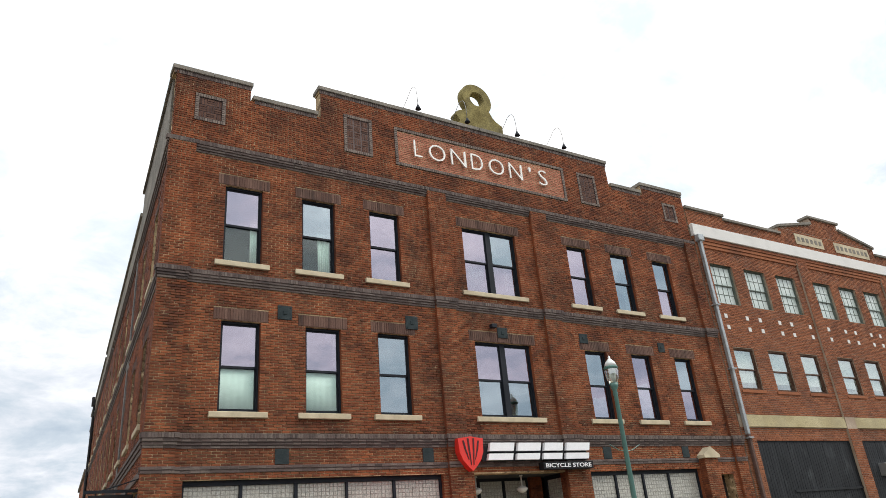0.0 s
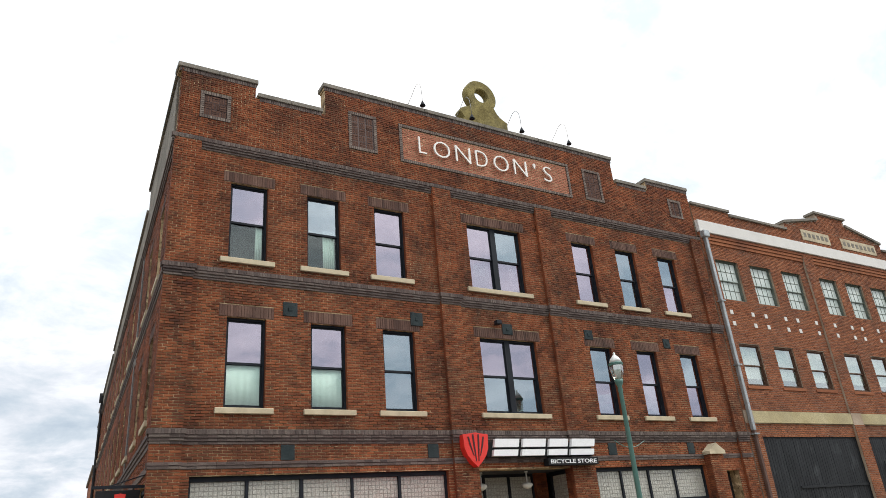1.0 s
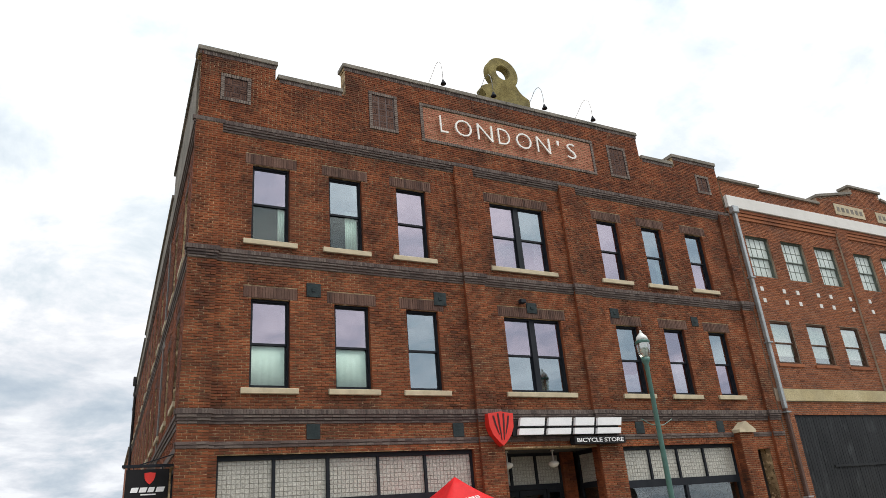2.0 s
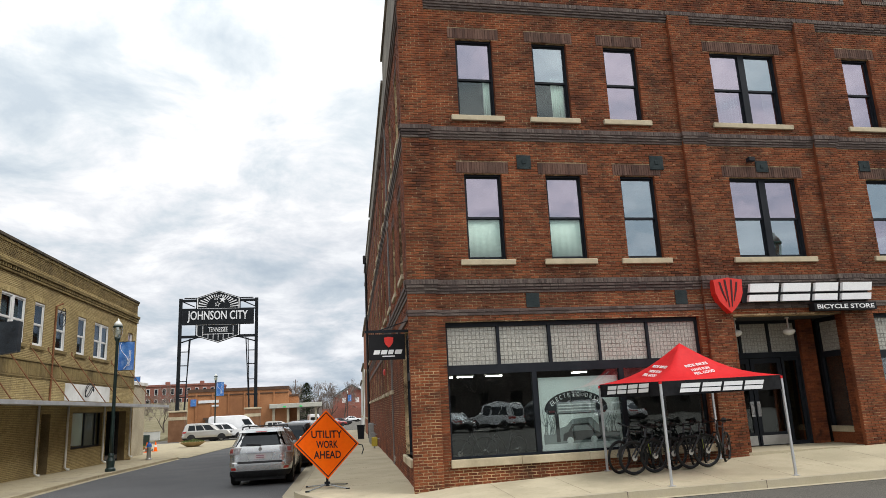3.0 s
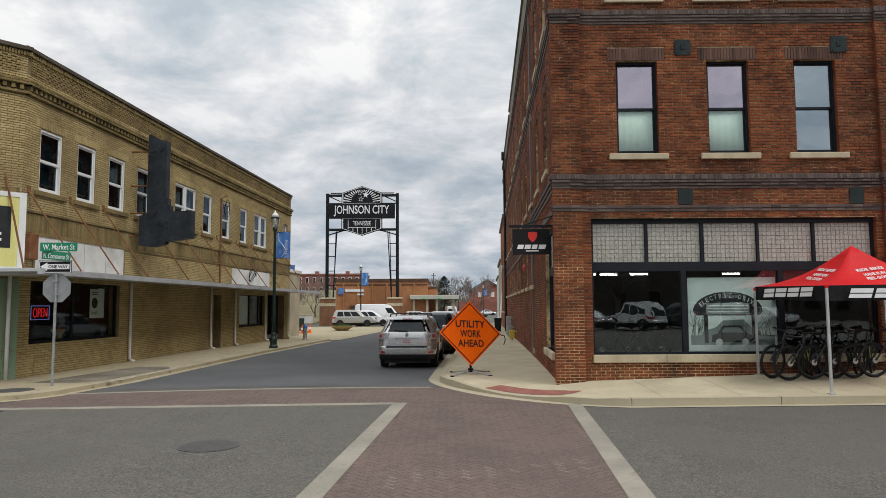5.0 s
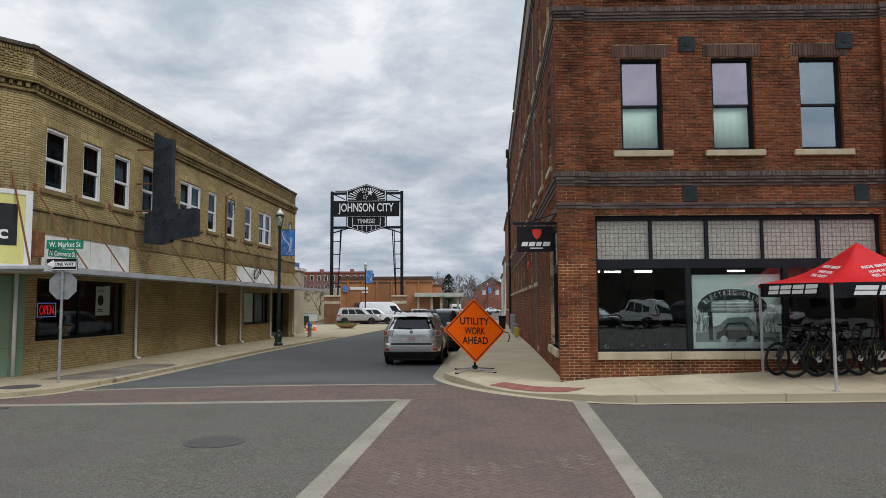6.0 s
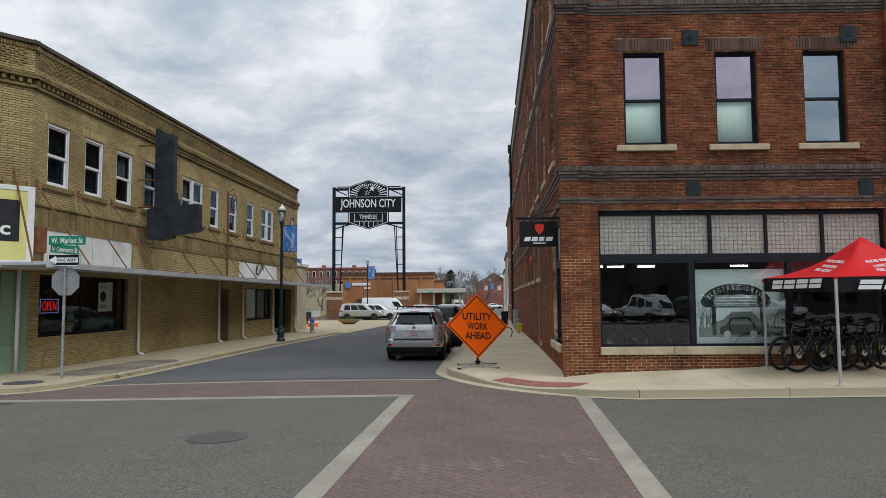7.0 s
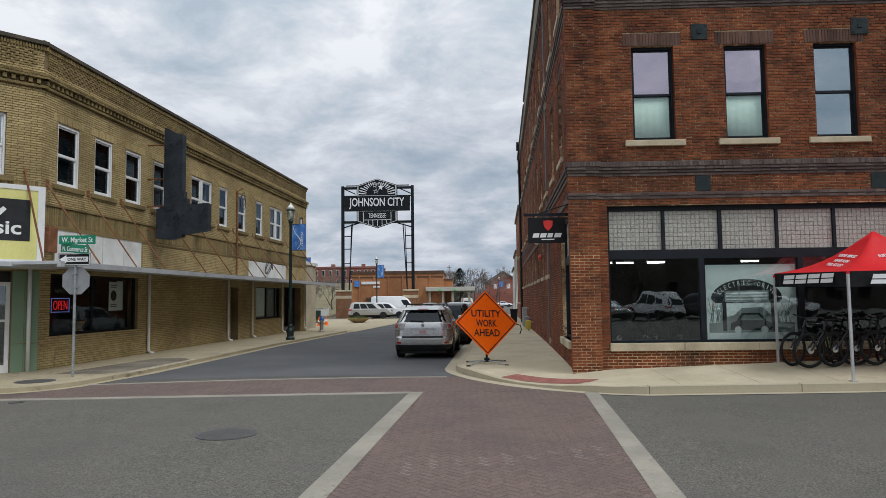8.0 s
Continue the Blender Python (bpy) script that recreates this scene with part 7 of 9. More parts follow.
    for x, y, z in ((0.54, -0.12, 0.24), (0.86, 0.12, 0.40)):
        part("pedal", boxes((x - 0.045, x + 0.045, y - 0.045, y + 0.045, z - 0.01, z + 0.01)), M_TYRE, b)
    if accent:
        part("accent_stripe", tube([(0.40, -0.022, 0.74), (0.62, -0.022, 0.42)], 0.012, 6), M_LIME, b, "lime green stripe")
    return b


for i, (x, y, turn) in enumerate(((4.80, -1.22, 46), (5.33, -1.18, 49), (5.80, -1.12, 44), (6.22, -1.15, 50), (6.64, -1.15, 45))):
    bicycle(pose(x, y, walk_z(x + 0.3, y + 0.3) - 0.01, 4, 0, turn), i in (0, 1, 3))
bicycle(pose(4.55, -0.58, walk_z(4.6, -0.5), 4, 0, 14), False, 10)
# bicycles and bench seen through the right-hand shop window
for x, y, z, turn in ((12.9, 0.85, 1.36, 10), (15.0, 0.85, 1.36, 8)):
    bicycle(pose(x, y, z, 3, 0, turn), True)
M_PINE = mat("pine_timber", (0.50, 0.36, 0.19), (0.62, 0.47, 0.27), 2, 40, 0.7, stretch=(1, 6, 6))
bench = thing("display_bench", "pine display bench in the shop window", "bench", pose(12.7, 0.55, 0.28))
for k in range(34):
    part("plank", boxes((0.13 * k, 0.13 * k + 0.118, -0.1, 0.8, 1.03, 1.07)), M_PINE, bench)
part("rail", boxes((0, 4.42, -0.06, -0.01, 0.94, 1.03), (0, 4.42, 0.7, 0.75, 0.94, 1.03)), M_PINE, bench)
for x in (0.3, 1.6, 2.9, 4.1):
    part("leg", tube([(x, 0.06, 0), (x, 0.06, 1.03)], 0.075, 10), M_PINE, bench, smooth=True)
    part("leg", tube([(x, 0.64, 0), (x, 0.64, 1.03)], 0.075, 10), M_PINE, bench, smooth=True)
for x, y, turn in ((1.3, 1.1, 30), (2.0, 1.3, 34), (5.6, 1.3, 35), (6.4, 1.2, 30)):
    bicycle(pose(x, y, 0.27, 3, 0, turn), False)
# hoop racks on the pavement
for x0, x1 in ((12.35, 13.95), (14.3, 15.85)):
    zr = walk_z((x0 + x1) / 2, -1.2)
    rk = thing("bike_rack", "silver tubular bicycle rack on the pavement", "bicycle rack", pose(x0, -1.2, zr), "bicycle racks")
    w = x1 - x0
    for y in (-0.25, 0.25):
        part("rail", tube([(0, y * 1.6, 0.02), (0.15, y, 0.60), (w - 0.15, y, 0.60), (w, y * 1.6, 0.02)], 0.022, 8), M_GALV, rk)
    for x in span(0.25, w - 0.25, 0.28):
        part("bar", tube([(x, -0.25, 0.60), (x, -0.1, 0.12), (x, 0.1, 0.12), (x, 0.25, 0.60)], 0.011, 6), M_GALV, rk)

# covers in the road
for x, y, r, z in ((-5.86, -6.2, 0.42, 0.004), (-11.0, -2.95, 0.14, 0.004), (-12.25, -0.40, 0.42, 0.102)):
    mh = thing("manhole_cover", "dark cast-iron manhole cover set flush in the ground", "manhole cover", pose(x, y, road_z(x, y) + z), "manhole covers")
    part("frame", lathe([(r, 0), (r, 0.006), (r * 0.93, 0.006)], 28), M_ASPHALT2, mh)
    part("lid", lathe([(r * 0.92, 0.0), (r * 0.92, 0.008)], 28), mat("cast_iron", (0.075, 0.073, 0.070), (0.095, 0.092, 0.088), 4, 60, 0.7), mh)
# services along the side wall
M_UTIL = mat("grey_enamel", (0.30, 0.31, 0.31), (0.40, 0.41, 0.41), 2, 40, 0.5)
M_UYEL = mat("yellow_enamel", (0.55, 0.42, 0.04), (0.65, 0.50, 0.07), 2, 40, 0.5)
for v, mt, lab, w, h in ((20.5, M_UYEL, "yellow utility guard beside the brick wall", 0.25, 0.55), (23.5, M_UTIL, "grey gas meter on the brick wall", 0.4, 0.7), (26.0, M_UTIL, "grey meter box on the brick wall", 0.4, 1.2)):
    q = uv(-0.3, v)
    mb = thing("utility_meter", lab, "meter", SIDE @ pose(-0.28, v, walk_z(q.x, q.y)))
    part("casing", boxes((-0.15, 0.15, -w / 2, w / 2, 0.1, h), bevel=0.03), mt, mb)
    part("pipe", tube([(0, 0, 0), (0, 0, 0.12)], 0.04, 8), M_UTIL, mb)
    part("wall_pipe", tube([(0, 0.2, h - 0.1), (0.26, 0.2, h - 0.1)], 0.03, 8), M_UTIL, mb)
bin_ = thing("waste_bin", "dark wheeled waste bin beside the brick wall", "waste bin", SIDE @ pose(-0.75, 36.0, road_z(0, 36) + 0.16) @ Matrix.Scale(0.72, 4))
part("body", prism([(-0.30, 0.08), (0.30, 0.08), (0.38, 1.35), (-0.38, 1.35)], -0.35, 0.35), M_BLACK, bin_)
part("lid", boxes((-0.42, 0.42, -0.42, 0.40, 1.35, 1.43), bevel=0.02), M_BLACK, bin_)
for x in (-0.28, 0.28):
    part("wheel", lathe([(0.11, -0.03), (0.11, 0.03)], 14), M_TYRE, bin_, m=pose(x, 0.25, 0.11, 0, 90, 0))
alarm = thing("alarm_bell", "red alarm bell on the brick side wall", "alarm bell", SIDEWALL @ pose(-12.0, -0.06, 3.25))
part("bell", lathe([(0.13, 0.0), (0.12, 0.06), (0.04, 0.09)], 14), M_SIGNRED, alarm, m=pose(0, 0, 0, 90, 0, 0))
lampw = thing("wall_lamp", "white bulkhead lamp on the brick side wall", "wall lamp", SIDEWALL @ pose(-11.0, -0.02, 3.9))
part("globe", lathe([(0.05, 0.3), (0.16, 0.24), (0.18, 0.1), (0.08, 0.0)], 14), M_OPAL, lampw, m=pose(0, -0.2, -0.2))
part("bracket", tube([(0, 0.03, 0.1), (0, -0.2, 0.12)], 0.025, 6), M_GALV, lampw)
# hydrant and cones
hy = thing("hydrant", "silver fire hydrant with a blue cap on the pavement", "hydrant", pose(-10.9, 24.6, road_z(-11, 24.6) + 0.1))
part("barrel", lathe([(0.16, 0), (0.16, 0.06), (0.11, 0.08), (0.11, 0.6), (0.14, 0.62), (0.14, 0.66)], 14), M_STEEL, hy)
part("cap", lathe([(0.14, 0.66), (0.12, 0.78), (0.05, 0.86), (0.03, 0.92)], 14), mat("blue_enamel", (0.02, 0.10, 0.42), (0.03, 0.14, 0.5), 3, 40, 0.4), hy)
part("outlet", tube([(-0.2, 0, 0.48), (0.2, 0, 0.48)], 0.06, 10), M_STEEL, hy)
for x, y in ((-14.0, 38.6), (-14.7, 39.2), (-13.7, 40.0)):
    cn = thing("traffic_cone", "orange traffic cone with a white collar", "traffic cone", pose(x, y, road_z(x, y) + 0.03), "traffic cones")
    part("cone", lathe([(0.13, 0.03), (0.03, 0.7)], 14), M_ORANGE, cn)
    part("foot", boxes((-0.18, 0.18, -0.18, 0.18, 0, 0.03)), M_ORANGE, cn)
    part("collar", lathe([(0.098, 0.30), (0.072, 0.46)], 14), M_SIGNWHITE, cn)

# ---- vehicles ----
M_CARGLASS = glass_mat("car_glass", (0.08, 0.09, 0.09), (0.55, 0.6, 0.65), 0.05)
M_SILVER = mat("silver_car_paint", (0.52, 0.525, 0.52), (0.58, 0.585, 0.58), 1, 90, 0.26, metal=0.75, bump=0.01, coat=0.6)
M_BEIGESILVER = mat("pewter_car_paint", (0.38, 0.37, 0.34), (0.44, 0.43, 0.40), 1, 90, 0.28, metal=0.6, bump=0.01, coat=0.6)
M_CARWHITE = mat("white_car_paint", (0.70, 0.71, 0.72), (0.78, 0.79, 0.80), 1, 90, 0.25, bump=0.01, coat=0.6)
M_CARDARK = mat("dark_car_paint", (0.012, 0.013, 0.016), (0.022, 0.024, 0.028), 1, 90, 0.25, bump=0.01, coat=0.6)
M_CARRED = mat("red_car_paint", (0.28, 0.02, 0.02), (0.34, 0.03, 0.03), 1, 90, 0.25, bump=0.01, coat=0.6)
M_TRIM = mat("black_plastic_trim", (0.018, 0.018, 0.019), (0.030, 0.030, 0.031), 3, 60, 0.6)
M_TAILRED = mat("red_tail_lens", (0.32, 0.010, 0.010), (0.42, 0.02, 0.015), 6, 60, 0.2, bump=0.02, coat=0.5)
M_CLEARLENS = mat("clear_lens", (0.22, 0.21, 0.21), (0.42, 0.40, 0.40), 14, 60, 0.15, metal=0.3, bump=0.1, coat=0.8)
M_TAILGREY = mat("clear_tail_lens", (0.30, 0.27, 0.27), (0.46, 0.43, 0.42), 16, 60, 0.2, bump=0.05, coat=0.6)
M_TAILROSE = mat("rose_lamp_core", (0.30, 0.06, 0.06), (0.40, 0.12, 0.11), 10, 60, 0.2, bump=0.03, coat=0.6)
M_RECESS = mat("recess_paint", (0.50, 0.505, 0.50), (0.56, 0.565, 0.56), 1, 90, 0.4, metal=0.6, bump=0.01)
M_PLATEW = mat("plate_face", (0.50, 0.42, 0.42), (0.62, 0.56, 0.55), 8, 60, 0.4, bump=0.02)


def car_slices(kind_, L, w, zt, belt):
    """Plan outlines of a body, bottom to top: (z, rear y, front y, half width, corner radius)."""
    low = [(0.30, 0.10, L - 0.10, w * 0.90, 0.26), (0.40, 0.02, L - 0.02, w * 0.965, 0.28), (0.54, 0.0, L, w * 0.985, 0.30), (0.655, 0.015, L - 0.01, w, 0.32), (0.69, 0.055, L - 0.03, w * 0.995, 0.33), (belt - 0.16, 0.075, L - 0.12, w, 0.34)]
    if kind_ == "sedan":
        return low + [(belt - 0.04, 0.10, L - 0.40, w * 0.985, 0.34), (belt, 0.30, L * 0.76, w * 0.95, 0.36), (belt + 0.03, 0.62, L * 0.735, w * 0.90, 0.36), (zt - 0.16, 1.15, L * 0.60, w * 0.74, 0.30), (zt - 0.06, 1.42, L * 0.54, w * 0.68, 0.28), (zt, 1.85, L * 0.46, w * 0.45, 0.25)]
    if kind_ == "van":
        return low + [(belt - 0.3, 0.06, L - 0.15, w, 0.20), (belt - 0.10, 0.06, L * 0.94, w, 0.18), (belt, 0.07, L * 0.88, w * 0.99, 0.18), (zt - 0.35, 0.10, L * 0.78, w * 0.93, 0.18), (zt - 0.08, 0.16, L * 0.70, w * 0.86, 0.20), (zt, 0.40, L * 0.62, w * 0.62, 0.25)]
    return low + [(belt - 0.05, 0.085, L - 0.32, w * 0.99, 0.34), (belt + 0.01, 0.11, L * 0.755, w * 0.955, 0.34), (zt - 0.30, 0.27, L * 0.645, w * 0.835, 0.30), (zt - 0.12, 0.38, L * 0.57, w * 0.755, 0.27), (zt - 0.04, 0.47, L * 0.52, w * 0.69, 0.25), (zt, 0.80, L * 0.45, w * 0.46, 0.25)]


def slice_at(slices, z):
    for a, b in zip(slices, slices[1:]):
        if z <= b[0]:
            f = (z - a[0]) / (b[0] - a[0])
            return [p + (q - p) * f for p, q in zip(a, b)]
    return list(slices[-1])


def rim(sl, d, out=0.0):
    """The point at distance d along a plan outline, from the middle of the rear, and pushed outwards."""
    z, yr, yf, hw, r = sl
    sx, d = (1 if d >= 0 else -1), abs(d)
    flat, bend = hw - r, r * math.pi / 2
    if d <= flat:
        return Vector((sx * d, yr - out, z))
    if d <= flat + bend:
        a = (d - flat) / r
        return Vector((sx * (flat + (r + out) * math.sin(a)), yr + r - (r + out) * math.cos(a), z))
    return Vector((sx * (hw + out), yr + r + d - flat - bend, z))


def side_d(sl, y):
    """The distance along the outline at which the flank reaches y."""
    z, yr, yf, hw, r = sl
    return hw - r + r * math.pi / 2 + max(0.0, y - yr - r)


def patch(slices, z0, z1, d0, d1, out=0.006, thick=0.02, nz=3, nd=8):
    """A thin panel on the body's skin; d0, d1: functions of (slice, 0 to 1 up the panel)."""
    bm = bmesh.new()
    front, back = [], []
    for j in range(nz + 1):
        f = j / nz
        sl = slice_at(slices, z0 + (z1 - z0) * f)
        a, b = d0(sl, f), d1(sl, f)
        front.append([bm.verts.new(rim(sl, a + (b - a) * i / nd, out)) for i in range(nd + 1)])
        back.append([bm.verts.new(rim(sl, a + (b - a) * i / nd, out - thick)) for i in range(nd + 1)])
    for g in (front, back):
        for j in range(nz):
            for i in range(nd):
                bm.faces.new((g[j][i], g[j][i + 1], g[j + 1][i + 1], g[j + 1][i]))
    for e0, e1 in ((front[0], back[0]), (front[-1], back[-1]), ([r[0] for r in front], [r[0] for r in back]), ([r[-1] for r in front], [r[-1] for r in back])):
        for i in range(len(e0) - 1):
            bm.faces.new((e0[i], e0[i + 1], e1[i + 1], e1[i]))
    return bm


def skin(slices, z0, z1, n=5):
    """The closed body between two heights."""
    bm = bmesh.new()
    zs = sorted({z0, z1, *[s_[0] for s_ in slices if z0 < s_[0] < z1]})
    rings = []
    for z in zs:
        _, yr, yf, hw, r = slice_at(slices, z)
        ring_pts = []
        for cx, cy, a0 in ((hw - r, yr + r, -90), (hw - r, yf - r, 0), (-hw + r, yf - r, 90), (-hw + r, yr + r, 180)):
            ring_pts += [(cx + r * math.cos(radians(a0 + 90 * k / n)), cy + r * math.sin(radians(a0 + 90 * k / n)), z) for k in range(n + 1)]
        rings.append([bm.verts.new(q) for q in ring_pts])
    for a, b in zip(rings, rings[1:]):
        for k in range(len(a)):
            bm.faces.new((a[k], a[(k + 1) % len(a)], b[(k + 1) % len(a)], b[k]))
    bm.faces.new(rings[0][::-1])
    bm.faces.new(rings[-1])
    return bm


def car(m, paint, label, length=4.7, width=1.84, height=1.68, belt=1.02, kind_="suv", group="parked cars", rack=False, name="car"):
    """A car whose rear bumper is at y = 0 and which points along +y."""
    c = thing(name, label, "car", m, group)
    w, L, zt = width / 2, length, height
    R = 0.36 if kind_ != "sedan" else 0.32
    wr, wf = 0.19 * L, 0.79 * L
    sl = car_slices(kind_, L, w, zt, belt)

    def shell(nm, z0, z1, mt):
        ob = part(nm, skin(sl, z0, z1), mt, c, smooth=True)
        ob.data.set_sharp_from_angle(angle=radians(38))
        return ob

    shell("body", 0.44, zt, paint)
    shell("bumper_skirt", 0.27, 0.438, M_TRIM)
    # underbody set low and black, so it also draws the shade beneath the car
    part("underbody", boxes((-w * 0.78, w * 0.78, 0.22, L - 0.3, 0.16, 0.30)), M_TRIM, c)
    zw0, zw1 = belt + 0.03, zt - (0.11 if kind_ != "van" else 0.5)
    rear_half = {"suv": 0.86, "sedan": 0.70, "van": 0.72}[kind_]
    part("rear_window", patch(sl, zw0, zw1, lambda s_, f: -s_[3] * (rear_half - 0.04 * f), lambda s_, f: s_[3] * (rear_half - 0.04 * f)), M_CARGLASS, c, "dark tinted rear window")
    front_span = {"suv": (0.11, 0.33, 0.36, 0.60, 0.63, 0.90), "sedan": (0.10, 0.16, 0.19, 0.54, 0.58, 0.92), "van": (0.80, 0.97)}[kind_]
    for sx in (-1, 1):
        for a, b in zip(front_span[::2], front_span[1::2]):
            def edge(k):
                return lambda s_, f: sx * side_d(s_, s_[1] + s_[4] * 0.4 + (s_[2] - s_[1] - s_[4] * 0.8) * k)
            part("side_window", patch(sl, zw0 + 0.015, zw1 + 0.02, edge(a), edge(b), nd=2), M_CARGLASS, c, "dark tinted side window")
        lamp_z = (belt - 0.20, belt - 0.005) if kind_ != "van" else (belt - 0.45, belt + 0.05)
        tl = part("tail_light", patch(sl, *lamp_z, lambda s_, f: sx * s_[3] * (0.66 - 0.05 * f if kind_ != "van" else 0.84), lambda s_, f: sx * (s_[3] * 1.0 + 0.16 + 0.16 * f if kind_ != "van" else s_[3] * 0.99), out=0.016), M_TAILGREY if rack else M_TAILRED, c, "clear tail lamp with a red core" if rack else "")
        if rack:
            part("lamp_core", patch(sl, lamp_z[0] + 0.05, lamp_z[1] - 0.03, lambda s_, f: sx * s_[3] * 0.86, lambda s_, f: sx * (s_[3] * 1.0 + 0.02), out=0.02, thick=0.01), M_TAILROSE, tl)
            part("lamp_rim", patch(sl, lamp_z[0] + 0.02, lamp_z[1] - 0.02, lambda s_, f: sx * s_[3] * 0.70, lambda s_, f: sx * s_[3] * 0.83, out=0.02, thick=0.01), M_CLEARLENS, tl)
        part("reflector", patch(sl, 0.47, 0.535, lambda s_, f: sx * s_[3] * 0.76, lambda s_, f: sx * s_[3] * 0.94, out=0.008), M_TAILRED, c)
        part("head_light", boxes((sx * w * 0.74 - 0.15, sx * w * 0.74 + 0.15, L - 0.34, L - 0.10, belt - 0.26, belt - 0.10), bevel=0.03), M_CLEARLENS, c)
        part("mirror", boxes((sx * w if sx > 0 else -w - 0.19, sx * w + 0.19 if sx > 0 else -w, L * 0.655, L * 0.655 + 0.1, belt - 0.02, belt + 0.15), bevel=0.03), paint, c)
        for y in (wr, wf):
            wh = part("wheel", lathe([(R - 0.11, -0.10), (R - 0.02, -0.11), (R, -0.08), (R, 0.08), (R - 0.02, 0.11), (R - 0.11, 0.10)], 24), M_TYRE, c, m=pose(sx * (w - 0.115), y, R, 0, 90, 0))
            part("rim", lathe([(R - 0.12, 0.10), (R - 0.13, 0.085), (R - 0.16, 0.07), (0.06, 0.095), (0.05, 0.10)], 20), M_STEEL, wh, m=pose(0, 0, 0, 0, 0 if sx > 0 else 180, 0))
            arch_ = [(y + (R + 0.07) * math.cos(radians(a_)), R + (R + 0.07) * math.sin(radians(a_))) for a_ in range(-12, 193, 12)]
            part("wheel_arch", prism(arch_, 0, 0.02), M_TRIM, c, m=Matrix(((0, sx, 0, sx * (w - 0.016)), (1, 0, 0, 0), (0, 0, 1, 0), (0, 0, 0, 1))))
        part("door_handle", boxes((sx * w - 0.012, sx * w + 0.02, L * 0.40, L * 0.40 + 0.18, belt - 0.14, belt - 0.11), bevel=0.006), paint, c)
    part("grille", boxes((-w * 0.5, w * 0.5, L - 0.16, L - 0.04, belt - 0.34, belt - 0.20), bevel=0.02), M_TRIM, c)
    if rack:
        part("bumper_step", patch(sl, 0.645, 0.70, lambda s_, f: -s_[3] * 0.70, lambda s_, f: s_[3] * 0.70, out=0.012), M_TRIM, c, "dark grey bumper step")
        part("plate_recess", patch(sl, 0.75, 0.925, lambda s_, f: -0.31 - 0.07 * f, lambda s_, f: 0.31 + 0.07 * f, out=0.004), M_RECESS, c)
        pt = part("licence_plate", patch(sl, 0.755, 0.905, lambda s_, f: -0.155, lambda s_, f: 0.155, out=0.016), M_PLATEW, c, "pale plate")
        for k in range(2):
            part("plate_bar", patch(sl, 0.785 + 0.055 * k, 0.815 + 0.055 * k, lambda s_, f: -0.11, lambda s_, f: 0.11, out=0.020, thick=0.006), mat("plate_mark", (0.30, 0.16, 0.18), (0.38, 0.22, 0.24), 8, 60, 0.5, bump=0), pt)
        part("handle_bar", patch(sl, 0.925, 0.955, lambda s_, f: -0.40, lambda s_, f: 0.40, out=0.03, thick=0.03), M_CHROME, c, "chrome tailgate bar")
        part("emblem", lathe([(0.055, 0), (0.048, 0.014)], 18), M_CHROME, c, m=pose(0, 0.085, belt - 0.07, 90, 0, 0))
        part("badge_mark", patch(sl, 0.80, 0.825, lambda s_, f: -s_[3] * 0.74, lambda s_, f: -s_[3] * 0.56, out=0.006), M_CHROME, c)
        part("badge_mark", patch(sl, 0.80, 0.825, lambda s_, f: s_[3] * 0.58, lambda s_, f: s_[3] * 0.74, out=0.006), M_CHROME, c)
        part("rear_wiper", tube([(-0.40, 0.115, belt + 0.075), (-0.05, 0.105, belt + 0.055), (0.02, 0.10, belt + 0.045)], 0.016, 6), M_TRIM, c)
        part("spoiler", patch(sl, zt - 0.115, zt - 0.045, lambda s_, f: -s_[3] * 0.90, lambda s_, f: s_[3] * 0.90, out=0.11, thick=0.16), paint, c, "roof spoiler over the rear window")
        part("brake_lamp", patch(sl, zt - 0.105, zt - 0.085, lambda s_, f: -0.16, lambda s_, f: 0.16, out=0.116, thick=0.02), M_TAILRED, c)
        for sx in (-1, 1):
            xr = sx * w * 0.66
            part("roof_rail", tube([(xr, 0.66, zt - 0.06), (xr, 0.82, zt + 0.045), (xr, 2.0, zt + 0.06), (xr, 2.4, zt - 0.05)], 0.022, 8), M_TRIM, c)
        for y in (1.05, 1.75):
            part("cross_bar", tube([(-w * 0.66, y, zt + 0.05), (w * 0.66, y, zt + 0.05)], 0.018, 6), M_TRIM, c)
        part("exhaust", tube([(0.48, 0.12, 0.24), (0.48, 0.5, 0.24)], 0.03, 10), M_TRIM, c)
    return c


def park(u, v, turn=0.0):
    q = uv(u, v)
    return pose(q.x, q.y, road_z(q.x, q.y) + 0.008, 0, 0, -STREET + turn)


car(park(-4.10, 5.3), M_SILVER, "silver sport utility car parked at the kerb", 4.73, 1.82, 1.62, 1.10, rack=True, group="cars along the kerb")
car(park(-3.75, 11.6), M_CARDARK, "dark sport utility car parked at the kerb", 4.6, 1.85, 1.66, 1.0, group="cars along the kerb")
car(park(-3.8, 18.0), M_CARWHITE, "white sport utility car parked at the kerb", 4.6, 1.85, 1.70, 1.02, group="cars along the kerb")
car(park(-3.8, 24.5), M_CARDARK, "dark saloon car parked at the kerb", 4.5, 1.8, 1.45, 0.9, "sedan", group="cars along the kerb")
car(park(-3.9, 31.0), M_CARWHITE, "white car parked at the kerb", 4.6, 1.85, 1.68, 1.0, group="cars along the kerb")
# cars on the plaza beyond the gate's foot
def lot(x, y, turn):
    return pose(x, y, road_z(x, y) + 0.03, 0, 0, turn)


